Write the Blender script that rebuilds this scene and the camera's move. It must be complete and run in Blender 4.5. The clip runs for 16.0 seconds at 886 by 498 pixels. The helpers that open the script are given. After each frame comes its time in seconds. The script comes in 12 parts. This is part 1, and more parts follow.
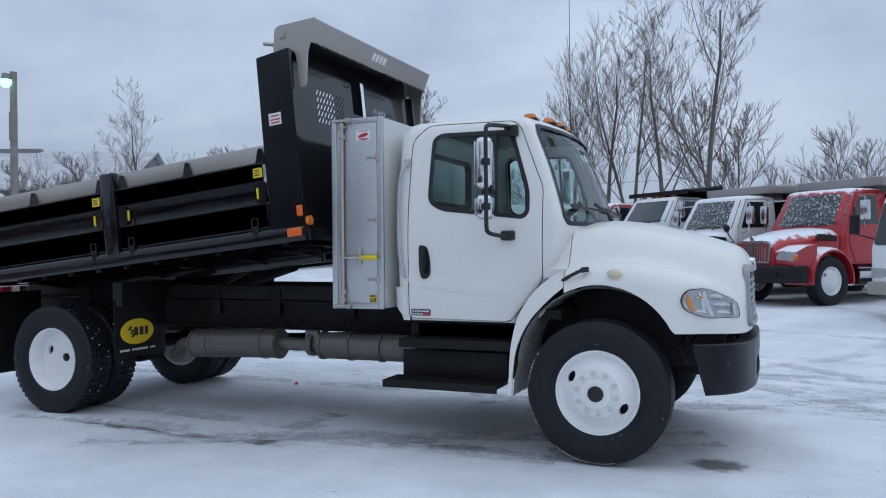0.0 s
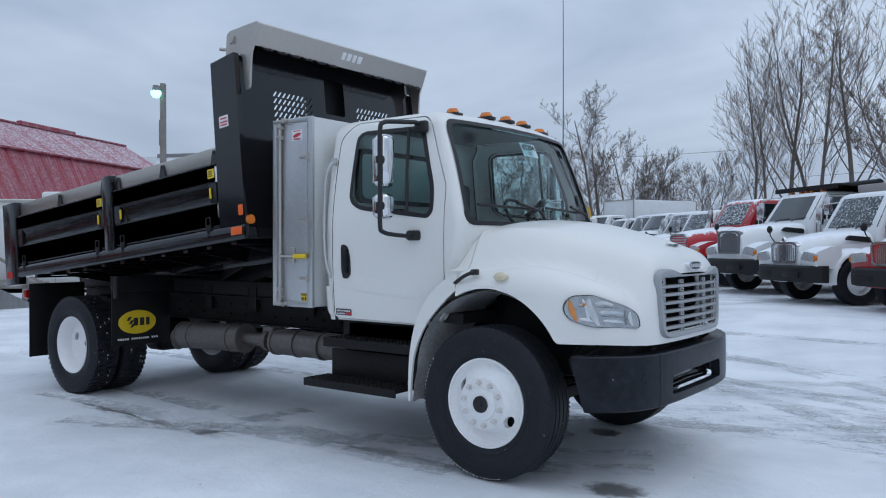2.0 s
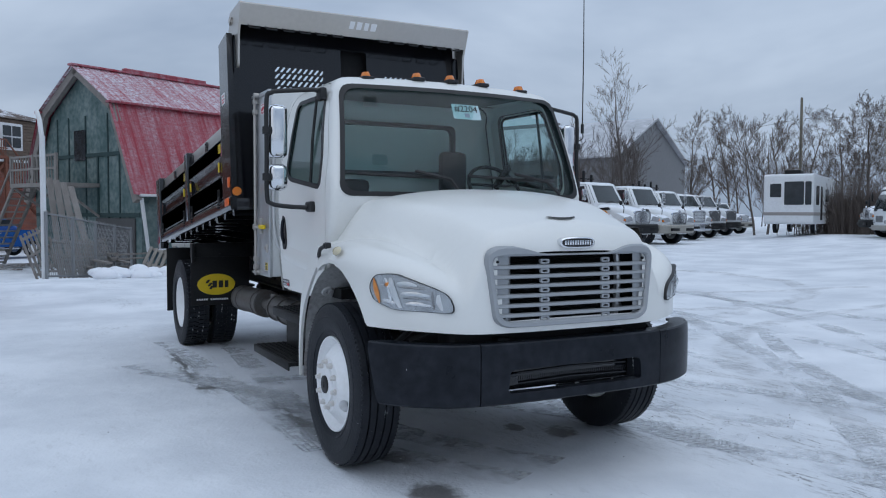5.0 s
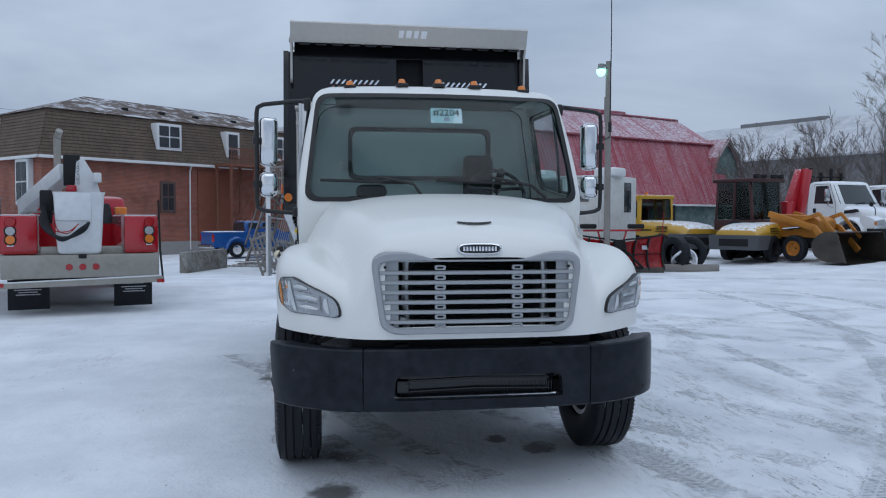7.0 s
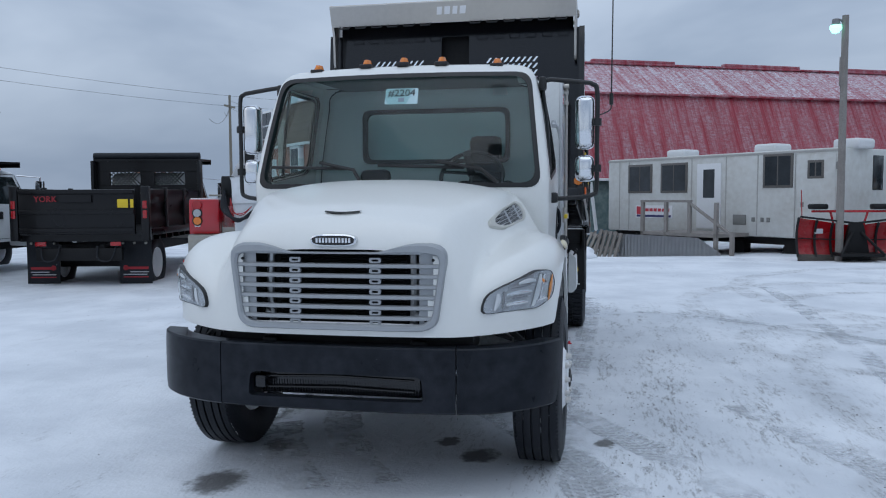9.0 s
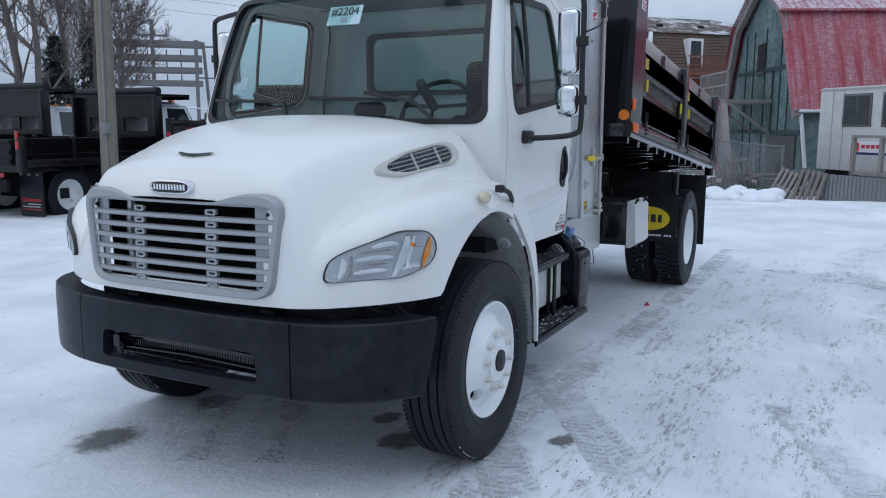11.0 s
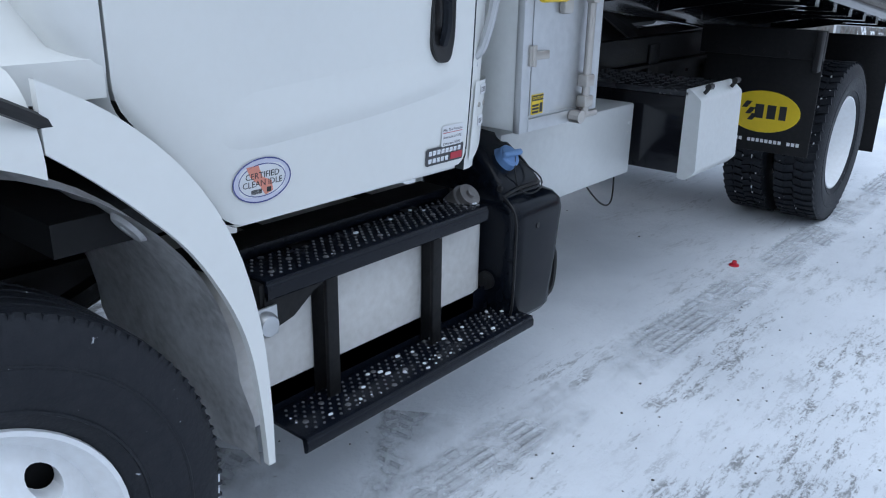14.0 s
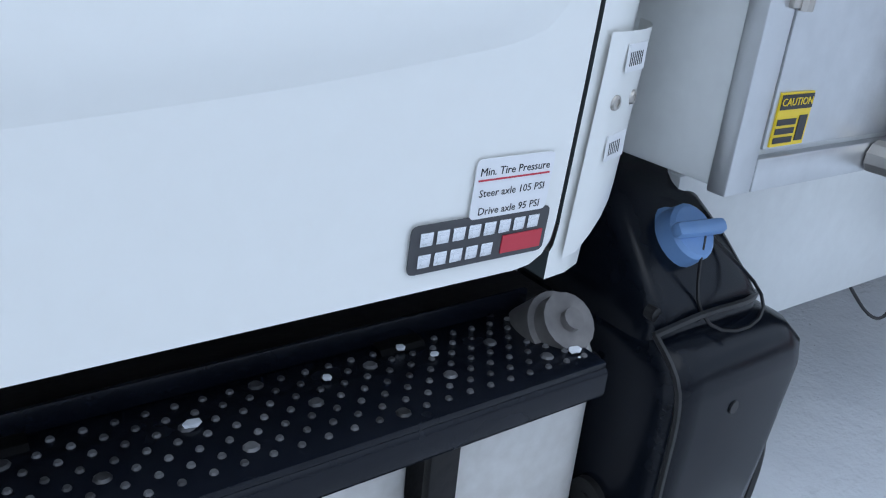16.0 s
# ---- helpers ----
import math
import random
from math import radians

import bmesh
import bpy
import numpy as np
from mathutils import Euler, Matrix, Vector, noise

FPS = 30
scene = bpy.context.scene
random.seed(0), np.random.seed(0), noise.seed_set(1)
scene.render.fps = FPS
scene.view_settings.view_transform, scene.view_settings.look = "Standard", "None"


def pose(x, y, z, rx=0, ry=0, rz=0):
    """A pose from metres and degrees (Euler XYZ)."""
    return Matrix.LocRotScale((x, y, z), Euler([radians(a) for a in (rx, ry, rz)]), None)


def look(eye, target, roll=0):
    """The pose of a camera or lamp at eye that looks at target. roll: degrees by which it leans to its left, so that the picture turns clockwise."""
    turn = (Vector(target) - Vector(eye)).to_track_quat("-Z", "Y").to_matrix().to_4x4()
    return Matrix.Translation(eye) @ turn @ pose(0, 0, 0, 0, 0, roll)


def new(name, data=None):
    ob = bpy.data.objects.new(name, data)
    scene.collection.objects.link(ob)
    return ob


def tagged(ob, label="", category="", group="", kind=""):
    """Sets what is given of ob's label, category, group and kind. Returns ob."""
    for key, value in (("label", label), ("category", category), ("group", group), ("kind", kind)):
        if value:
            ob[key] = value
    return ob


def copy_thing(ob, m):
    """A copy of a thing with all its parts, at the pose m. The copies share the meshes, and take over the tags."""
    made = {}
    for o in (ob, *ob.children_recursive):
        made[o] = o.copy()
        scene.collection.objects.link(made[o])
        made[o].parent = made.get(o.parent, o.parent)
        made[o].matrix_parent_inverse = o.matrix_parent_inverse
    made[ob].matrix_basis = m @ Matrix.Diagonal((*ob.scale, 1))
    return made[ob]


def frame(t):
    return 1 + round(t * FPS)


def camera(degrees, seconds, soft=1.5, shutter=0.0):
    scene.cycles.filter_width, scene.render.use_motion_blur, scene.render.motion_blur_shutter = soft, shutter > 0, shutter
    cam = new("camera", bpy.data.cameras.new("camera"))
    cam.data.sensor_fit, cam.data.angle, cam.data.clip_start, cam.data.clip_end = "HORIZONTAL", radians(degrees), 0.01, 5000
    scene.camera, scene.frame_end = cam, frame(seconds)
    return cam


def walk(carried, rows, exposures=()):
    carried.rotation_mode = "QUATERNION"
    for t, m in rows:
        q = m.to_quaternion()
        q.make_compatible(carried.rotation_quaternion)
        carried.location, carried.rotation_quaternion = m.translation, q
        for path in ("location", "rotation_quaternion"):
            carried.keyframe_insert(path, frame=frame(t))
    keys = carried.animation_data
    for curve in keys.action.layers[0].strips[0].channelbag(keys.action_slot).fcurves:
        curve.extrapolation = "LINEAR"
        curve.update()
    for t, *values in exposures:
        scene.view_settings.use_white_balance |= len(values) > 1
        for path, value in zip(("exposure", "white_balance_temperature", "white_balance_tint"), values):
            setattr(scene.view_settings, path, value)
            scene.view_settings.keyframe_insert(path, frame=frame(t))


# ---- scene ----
cam = camera(58.5, 16.0, 1.1)
PATH = [
    (0, (0.275, 0.305, 1.528), (-0.498, 2.15, 1.527), -0.5),
    (0.5, (0.795, 0.511, 1.529), (-0.093, 2.303, 1.522), -0.4),
    (1, (1.227, 0.811, 1.535), (0.234, 2.547, 1.533), -0.2),
    (1.5, (1.694, 1.113, 1.539), (0.594, 2.783, 1.541), -0.0),
    (2, (2.055, 1.507, 1.543), (0.857, 3.109, 1.536), -0.0),
    (2.5, (2.451, 1.886, 1.538), (1.154, 3.409, 1.512), -0.2),
    (3, (2.729, 2.334, 1.531), (1.336, 3.768, 1.478), -0.2),
    (3.5, (3.081, 2.774, 1.553), (1.584, 4.097, 1.471), -0.3),
    (3.7, (3.191, 2.942, 1.548), (1.656, 4.221, 1.462), -0.1),
    (5.8, (4.176, 4.977, 1.576), (2.304, 5.676, 1.5), -0.0),
    (6, (4.24, 5.163, 1.564), (2.346, 5.801, 1.49), -0.0),
    (6.5, (4.394, 5.663, 1.579), (2.454, 6.141, 1.504), 0.1),
    (7, (4.481, 6.177, 1.584), (2.506, 6.487, 1.504), 0.1),
    (7.5, (4.466, 6.713, 1.6), (2.473, 6.855, 1.511), 0.2),
    (8, (4.447, 7.272, 1.611), (2.45, 7.245, 1.512), 0.2),
    (8.2, (4.385, 7.495, 1.623), (2.39, 7.403, 1.518), 0.2),
    (10.3, (3.357, 9.474, 1.652), (1.522, 8.708, 1.437), -0.4),
    (10.5, (3.176, 9.517, 1.676), (1.354, 8.728, 1.433), 0.0),
    (11, (2.741, 9.815, 1.677), (0.985, 8.907, 1.373), 0.1),
    (11.5, (2.205, 9.949, 1.659), (0.501, 8.97, 1.287), -0.1),
    (12, (1.676, 10.13, 1.633), (0.025, 9.097, 1.176), -0.2),
    (12.5, (1.078, 10.077, 1.61), (-0.54, 9.025, 1.083), -0.6),
    (13, (0.475, 10.02, 1.602), (-1.101, 8.937, 1.016), -0.5),
    (13.5, (-0.049, 9.777, 1.591), (-1.56, 8.635, 0.95), 0.4),
    (14, (-0.58, 9.543, 1.543), (-2.025, 8.337, 0.868), 1.0),
    (14.5, (-1.025, 9.202, 1.513), (-2.411, 7.953, 0.792), 2.8),
    (15, (-1.414, 9.008, 1.463), (-2.706, 7.688, 0.696), 4.6),
    (15.5, (-1.695, 8.788, 1.383), (-2.898, 7.396, 0.598), 5.4),
    (16, (-1.874, 8.639, 1.314), (-2.967, 7.159, 0.529), 5.4),
]
walk(cam, [(t, look(eye, target, roll)) for t, eye, target, roll in PATH], [(0, -0.07), (3.5, -0.1), (8, -0.16), (10.5, 0.01), (12.5, 0.24), (13.5, 0.38), (15, 0.63), (16, 0.7)])

# ================= world and light =================
world = bpy.data.worlds.new("overcast_sky")
scene.world = world
world.use_nodes = True
wn, wl = world.node_tree.nodes, world.node_tree.links
wn.clear()
sky = wn.new("ShaderNodeTexSky")
sky.sky_type, sky.sun_disc = "NISHITA", False
sky.sun_elevation, sky.sun_rotation = radians(32), radians(150)
sky.air_density, sky.dust_density = 1.0, 4.0
w_out, w_bg, w_tc = wn.new("ShaderNodeOutputWorld"), wn.new("ShaderNodeBackground"), wn.new("ShaderNodeTexCoord")
w_map = wn.new("ShaderNodeMapping")
w_map.inputs["Scale"].default_value = (1.0, 1.0, 3.2)
w_n1, w_ramp, w_mix, w_gain = wn.new("ShaderNodeTexNoise"), wn.new("ShaderNodeValToRGB"), wn.new("ShaderNodeMix"), wn.new("ShaderNodeMix")
w_n1.inputs["Scale"].default_value, w_n1.inputs["Detail"].default_value, w_n1.inputs["Roughness"].default_value = 1.7, 5.0, 0.55
w_n1.inputs["Distortion"].default_value = 0.35
w_ramp.color_ramp.elements[0].position, w_ramp.color_ramp.elements[0].color = 0.34, (2.95, 3.8, 5.2, 1)
w_ramp.color_ramp.elements[1].position, w_ramp.color_ramp.elements[1].color = 0.72, (5.6, 6.65, 8.2, 1)
w_mix.data_type = w_gain.data_type = "RGBA"
w_mix.inputs[0].default_value = 0.93
wl.new(w_tc.outputs["Generated"], w_map.inputs["Vector"])
wl.new(w_map.outputs[0], w_n1.inputs["Vector"])
wl.new(w_n1.outputs[0], w_ramp.inputs[0])
wl.new(sky.outputs[0], w_mix.inputs[6])
wl.new(w_ramp.outputs[0], w_mix.inputs[7])
w_sep, w_gr = wn.new("ShaderNodeSeparateXYZ"), wn.new("ShaderNodeMapRange")
w_gr.inputs["From Min"].default_value, w_gr.inputs["From Max"].default_value = 0.0, 1.0
w_gr.inputs["To Min"].default_value, w_gr.inputs["To Max"].default_value = 0.97, 1.75
wl.new(w_tc.outputs["Generated"], w_sep.inputs[0])
wl.new(w_sep.outputs[2], w_gr.inputs[0])
w_mul = wn.new("ShaderNodeMath")
w_mul.operation, w_mul.inputs[1].default_value = "MULTIPLY", 0.1
wl.new(w_gr.outputs[0], w_mul.inputs[0])
wl.new(w_mul.outputs[0], w_bg.inputs["Strength"])
wl.new(w_mix.outputs[2], w_bg.inputs["Color"])
wl.new(w_bg.outputs[0], w_out.inputs["Surface"])

sun_data = bpy.data.lights.new("sun", "SUN")
sun_data.energy, sun_data.angle, sun_data.color = 0.5, radians(60), (0.93, 0.97, 1.0)
sun = new("sun", sun_data)
sun.matrix_world = look((20, 7, 50), (0, 0, 0))

# ================= small tools =================
def material(name, color, rough=0.5, metal=0.0, spots=None, amount=0.15, scale=3.0, fine=40.0, bump=0.0, bump_scale=60.0, coat=0.0, spec=0.5):
    """A procedural surface: its colour wanders towards `spots` at two scales, its gloss with it."""
    m = bpy.data.materials.new(name)
    m.use_nodes = True
    nt = m.node_tree
    n, l = nt.nodes, nt.links
    b = n["Principled BSDF"]
    tc, big, small, add, mix = n.new("ShaderNodeTexCoord"), n.new("ShaderNodeTexNoise"), n.new("ShaderNodeTexNoise"), n.new("ShaderNodeMath"), n.new("ShaderNodeMix")
    mix.data_type = "RGBA"
    spots = spots or tuple(c * 0.6 for c in color)
    mix.inputs[6].default_value, mix.inputs[7].default_value = (*color, 1), (*spots, 1)
    big.inputs["Scale"].default_value, big.inputs["Detail"].default_value = scale, 5
    small.inputs["Scale"].default_value, small.inputs["Detail"].default_value = fine, 3
    l.new(tc.outputs["Object"], big.inputs["Vector"])
    l.new(tc.outputs["Object"], small.inputs["Vector"])
    add.operation = "MULTIPLY"
    l.new(big.outputs[0], add.inputs[0])
    l.new(small.outputs[0], add.inputs[1])
    mr = n.new("ShaderNodeMapRange")
    mr.inputs["From Min"].default_value, mr.inputs["From Max"].default_value = 0.12, 0.42
    mr.inputs["To Max"].default_value = amount * 2
    l.new(add.outputs[0], mr.inputs[0])
    l.new(mr.outputs[0], mix.inputs[0])
    l.new(mix.outputs[2], b.inputs["Base Color"])
    mr2 = n.new("ShaderNodeMapRange")
    mr2.inputs["To Min"].default_value, mr2.inputs["To Max"].default_value = max(0.02, rough - 0.1), min(1, rough + 0.12)
    l.new(big.outputs[0], mr2.inputs[0])
    l.new(mr2.outputs[0], b.inputs["Roughness"])
    b.inputs["Metallic"].default_value, b.inputs["Coat Weight"].default_value = metal, coat
    b.inputs["Coat Roughness"].default_value = 0.08
    b.inputs["Specular IOR Level"].default_value = spec
    if bump:
        bn, bt = n.new("ShaderNodeBump"), n.new("ShaderNodeTexNoise")
        bt.inputs["Scale"].default_value, bt.inputs["Detail"].default_value = bump_scale, 6
        bn.inputs["Strength"].default_value, bn.inputs["Distance"].default_value = bump, 0.02
        l.new(tc.outputs["Object"], bt.inputs["Vector"])
        l.new(bt.outputs[0], bn.inputs["Height"])
        l.new(bn.outputs[0], b.inputs["Normal"])
    return m


def glass_material(name, tint, gloss=1.0):
    """Thin tinted pane: straight-through light and a sharp reflection."""
    m = bpy.data.materials.new(name)
    m.use_nodes = True
    n, l = m.node_tree.nodes, m.node_tree.links
    n.clear()
    out, mix, tr, gl, fr, mul = n.new("ShaderNodeOutputMaterial"), n.new("ShaderNodeMixShader"), n.new("ShaderNodeBsdfTransparent"), n.new("ShaderNodeBsdfGlossy"), n.new("ShaderNodeLayerWeight"), n.new("ShaderNodeMath")
    tr.inputs[0].default_value, gl.inputs["Roughness"].default_value = (*tint, 1), 0.02
    fr.inputs["Blend"].default_value = 0.5
    mul.operation, mul.inputs[1].default_value = "POWER", 5.0
    rise = n.new("ShaderNodeMath")
    rise.operation, rise.inputs[1].default_value, rise.inputs[2].default_value = "MULTIPLY_ADD", 0.95 * gloss, 0.04 * gloss
    l.new(fr.outputs["Facing"], mul.inputs[0])
    l.new(mul.outputs[0], rise.inputs[0])
    l.new(rise.outputs[0], mix.inputs[0])
    l.new(tr.outputs[0], mix.inputs[1])
    l.new(gl.outputs[0], mix.inputs[2])
    l.new(mix.outputs[0], out.inputs[0])
    return m


def finish(name, bm, mat, angle=35):
    me = bpy.data.meshes.new(name)
    bm.normal_update()
    bm.to_mesh(me)
    bm.free()
    for f in me.polygons:
        f.use_smooth = True
    me.set_sharp_from_angle(angle=radians(angle))
    for k in mat if isinstance(mat, (list, tuple)) else [mat]:
        me.materials.append(k)
    return me


def part(name, bm, mat, parent, label="", angle=35):
    ob = new(name, finish(name, bm, mat, angle))
    ob.parent = parent
    if label:
        ob["label"] = label
    return ob


def whole(name, bm, mat, label, category, group="", kind="", m=None, angle=35):
    ob = new(name, finish(name, bm, mat, angle))
    if m is not None:
        ob.matrix_world = m
    return tagged(ob, label, category, group, kind)


def empty(name, m, label, category, group="", kind=""):
    ob = new(name)
    ob.empty_display_size = 0.3
    ob.matrix_world = m
    return tagged(ob, label, category, group, kind)


def BM():
    return bmesh.new()


def moved(bm, verts, m):
    if m is not None:
        bmesh.ops.transform(bm, matrix=m, verts=verts)
    return verts


def box(bm, x0, x1, y0, y1, z0, z1, bevel=0.0, m=None, seg=2):
    g = bmesh.ops.create_cube(bm, size=1.0, matrix=Matrix.LocRotScale(((x0 + x1) / 2, (y0 + y1) / 2, (z0 + z1) / 2), None, (abs(x1 - x0), abs(y1 - y0), abs(z1 - z0))))
    vs = g["verts"]
    if bevel:
        es = list({e for v in vs for e in v.link_edges})
        r = bmesh.ops.bevel(bm, geom=es, offset=bevel, segments=seg, affect="EDGES", profile=0.5)
        vs = list({v for f in r["faces"] for v in f.verts} | {v for v in vs if v.is_valid})
    return moved(bm, vs, m)


def rod(bm, a, b, r, seg=12, r2=None, caps=True):
    a, b = Vector(a), Vector(b)
    d = b - a
    m = Matrix.Translation((a + b) / 2) @ d.to_track_quat("Z", "Y").to_matrix().to_4x4()
    return bmesh.ops.create_cone(bm, cap_ends=caps, segments=seg, radius1=r, radius2=r if r2 is None else r2, depth=d.length, matrix=m)["verts"]


def tube(bm, pts, r, seg=8, closed=False):
    """A pipe along points."""
    pts = [Vector(p) for p in pts]
    n, rings = len(pts), []
    up = None
    for i, p in enumerate(pts):
        a, b = (pts[i - 1], pts[(i + 1) % n]) if closed or 0 < i < n - 1 else ((pts[0], pts[1]) if i == 0 else (pts[-2], pts[-1]))
        d = (b - a).normalized()
        if up is None:
            up = d.orthogonal().normalized()
        up = (up - d * up.dot(d)).normalized()
        side = d.cross(up)
        rr = r[i] if isinstance(r, (list, tuple)) else r
        rings.append([bm.verts.new(p + (up * math.cos(k * 2 * math.pi / seg) + side * math.sin(k * 2 * math.pi / seg)) * rr) for k in range(seg)])
    for i in range(n if closed else n - 1):
        q, w = rings[i], rings[(i + 1) % n]
        for k in range(seg):
            bm.faces.new((q[k], q[(k + 1) % seg], w[(k + 1) % seg], w[k]))
    if not closed:
        bm.faces.new(rings[0][::-1])
        bm.faces.new(rings[-1])
    return [v for g in rings for v in g]


def curve_pts(ctrl, n=6):
    """Catmull-Rom through control points."""
    c = [Vector(p) for p in ctrl]
    out = []
    for i in range(len(c) - 1):
        p0, p1, p2, p3 = c[max(i - 1, 0)], c[i], c[i + 1], c[min(i + 2, len(c) - 1)]
        for k in range(n):
            t = k / n
            out.append(0.5 * ((2 * p1) + (p2 - p0) * t + (2 * p0 - 5 * p1 + 4 * p2 - p3) * t * t + (3 * p1 - p0 - 3 * p2 + p3) * t ** 3))
    out.append(c[-1])
    return out


def rounded(pts, r, n=4):
    """A 2D polygon with its corners rounded."""
    out, k = [], len(pts)
    for i in range(k):
        p, a, b = Vector(pts[i]), Vector(pts[i - 1]), Vector(pts[(i + 1) % k])
        u, w = (a - p), (b - p)
        rr = min(r[i] if isinstance(r, (list, tuple)) else r, u.length * 0.48, w.length * 0.48)
        if rr < 1e-4:
            out.append(tuple(p))
            continue
        s, e = p + u.normalized() * rr, p + w.normalized() * rr
        for j in range(n + 1):
            t = j / n
            out.append(tuple(s * (1 - t) ** 2 + p * 2 * t * (1 - t) + e * t * t))
    return out


def prism(bm, pts, axis, a, b, m=None):
    """A 2D outline pushed along an axis: x takes (y, z), y takes (x, z), z takes (x, y)."""
    put = {"x": lambda p, h: (h, p[0], p[1]), "y": lambda p, h: (p[0], h, p[1]), "z": lambda p, h: (p[0], p[1], h)}[axis]
    lo, hi = [bm.verts.new(put(p, a)) for p in pts], [bm.verts.new(put(p, b)) for p in pts]
    n = len(pts)
    fs = [bm.faces.new(lo), bm.faces.new(hi)] + [bm.faces.new((lo[i], lo[(i + 1) % n], hi[(i + 1) % n], hi[i])) for i in range(n)]
    bmesh.ops.recalc_face_normals(bm, faces=fs)
    return moved(bm, lo + hi, m)


def lathe(bm, profile, seg=48, m=None, closed=False):
    """A (radius, offset) profile turned round the y axis."""
    rings = []
    for r, o in profile:
        if r < 1e-5:
            rings.append([bm.verts.new((0, o, 0))])
        else:
            rings.append([bm.verts.new((r * math.cos(2 * math.pi * k / seg), o, r * math.sin(2 * math.pi * k / seg))) for k in range(seg)])
    pairs = list(zip(rings, rings[1:])) + ([(rings[-1], rings[0])] if closed else [])
    fs = []
    for q, w in pairs:
        for k in range(seg):
            j = (k + 1) % seg
            if len(q) == 1:
                fs.append(bm.faces.new((q[0], w[j], w[k])))
            elif len(w) == 1:
                fs.append(bm.faces.new((q[k], q[j], w[0])))
            else:
                fs.append(bm.faces.new((q[k], q[j], w[j], w[k])))
    bmesh.ops.recalc_face_normals(bm, faces=fs)
    return moved(bm, [v for g in rings for v in g], m)


def patch(bm, grid, closed_u=False):
    """Faces over a grid of points."""
    vs = [[bm.verts.new(p) for p in row] for row in grid]
    n = len(vs)
    for i in range(n if closed_u else n - 1):
        q, w = vs[i], vs[(i + 1) % n]
        for k in range(len(q) - 1):
            bm.faces.new((q[k], q[k + 1], w[k + 1], w[k]))
    return vs


def carve(bm, *steps):
    """Boolean steps ('DIFFERENCE' | 'INTERSECT' | 'UNION', bmesh) worked into one bmesh."""
    def temp(b):
        me = bpy.data.meshes.new("temp")
        bmesh.ops.recalc_face_normals(b, faces=b.faces[:])
        b.to_mesh(me)
        b.free()
        return new("temp", me)
    ob = temp(bm)
    tools = []
    for op, b in steps:
        t = temp(b)
        tools.append(t)
        mod = ob.modifiers.new("cut", "BOOLEAN")
        mod.operation, mod.object, mod.solver = op, t, "EXACT"
    res = bpy.data.meshes.new_from_object(ob.evaluated_get(bpy.context.evaluated_depsgraph_get()))
    out = BM()
    out.from_mesh(res)
    for o in (ob, *tools):
        me = o.data
        bpy.data.objects.remove(o)
        bpy.data.meshes.remove(me)
    bpy.data.meshes.remove(res)
    return out


def lettering(text, size, depth=0.001):
    """Letters as a bmesh in the xy plane, centred on x, standing on y = 0."""
    cu = bpy.data.curves.new("letters", "FONT")
    cu.body, cu.size, cu.align_x, cu.extrude, cu.resolution_u = text, size, "CENTER", depth, 2
    ob = new("letters", cu)
    me = bpy.data.meshes.new_from_object(ob.evaluated_get(bpy.context.evaluated_depsgraph_get()))
    out = BM()
    out.from_mesh(me)
    bpy.data.objects.remove(ob)
    bpy.data.curves.remove(cu)
    bpy.data.meshes.remove(me)
    return out


def table(xs, ys):
    """A smooth curve through a few numbers."""
    def f(x):
        x = min(max(x, xs[0]), xs[-1])
        i = max(k for k in range(len(xs) - 1) if xs[k] <= x) if x < xs[-1] else len(xs) - 2
        h = xs[i + 1] - xs[i]
        t = (x - xs[i]) / h
        def slope(k):
            if k == 0:
                return (ys[1] - ys[0]) / (xs[1] - xs[0])
            if k == len(xs) - 1:
                return (ys[-1] - ys[-2]) / (xs[-1] - xs[-2])
            return (ys[k + 1] - ys[k - 1]) / (xs[k + 1] - xs[k - 1])
        return ys[i] * (2 * t ** 3 - 3 * t * t + 1) + slope(i) * h * (t ** 3 - 2 * t * t + t) + ys[i + 1] * (3 * t * t - 2 * t ** 3) + slope(i + 1) * h * (t ** 3 - t * t)
    return f


def smooth01(t):
    t = min(max(t, 0), 1)
    return t * t * (3 - 2 * t)


# ================= materials =================
WHITE = material("white_truck_paint", (0.765, 0.765, 0.735), 0.34, coat=0.35, spots=(0.69, 0.68, 0.64), amount=0.1, scale=1.2)
GLOSSBLACK = material("glossy_black_paint", (0.0042, 0.0048, 0.0075), 0.16, coat=0.4, spec=0.35, spots=(0.014, 0.013, 0.013), amount=0.2, scale=2.0)
FRAMEBLACK = material("dull_black_frame_paint", (0.006, 0.006, 0.007), 0.5, spots=(0.02, 0.019, 0.018), amount=0.25, bump=0.1, spec=0.25)
PLASTIC = material("black_bumper_plastic", (0.007, 0.009, 0.013), 0.3, spots=(0.02, 0.023, 0.03), amount=0.5, scale=5, fine=16, bump=0.06, bump_scale=120, spec=0.16)
RUBBER = material("tyre_rubber", (0.0085, 0.0105, 0.015), 0.5, spots=(0.02, 0.022, 0.027), amount=0.3, scale=5, bump=0.2, bump_scale=80, spec=0.28)
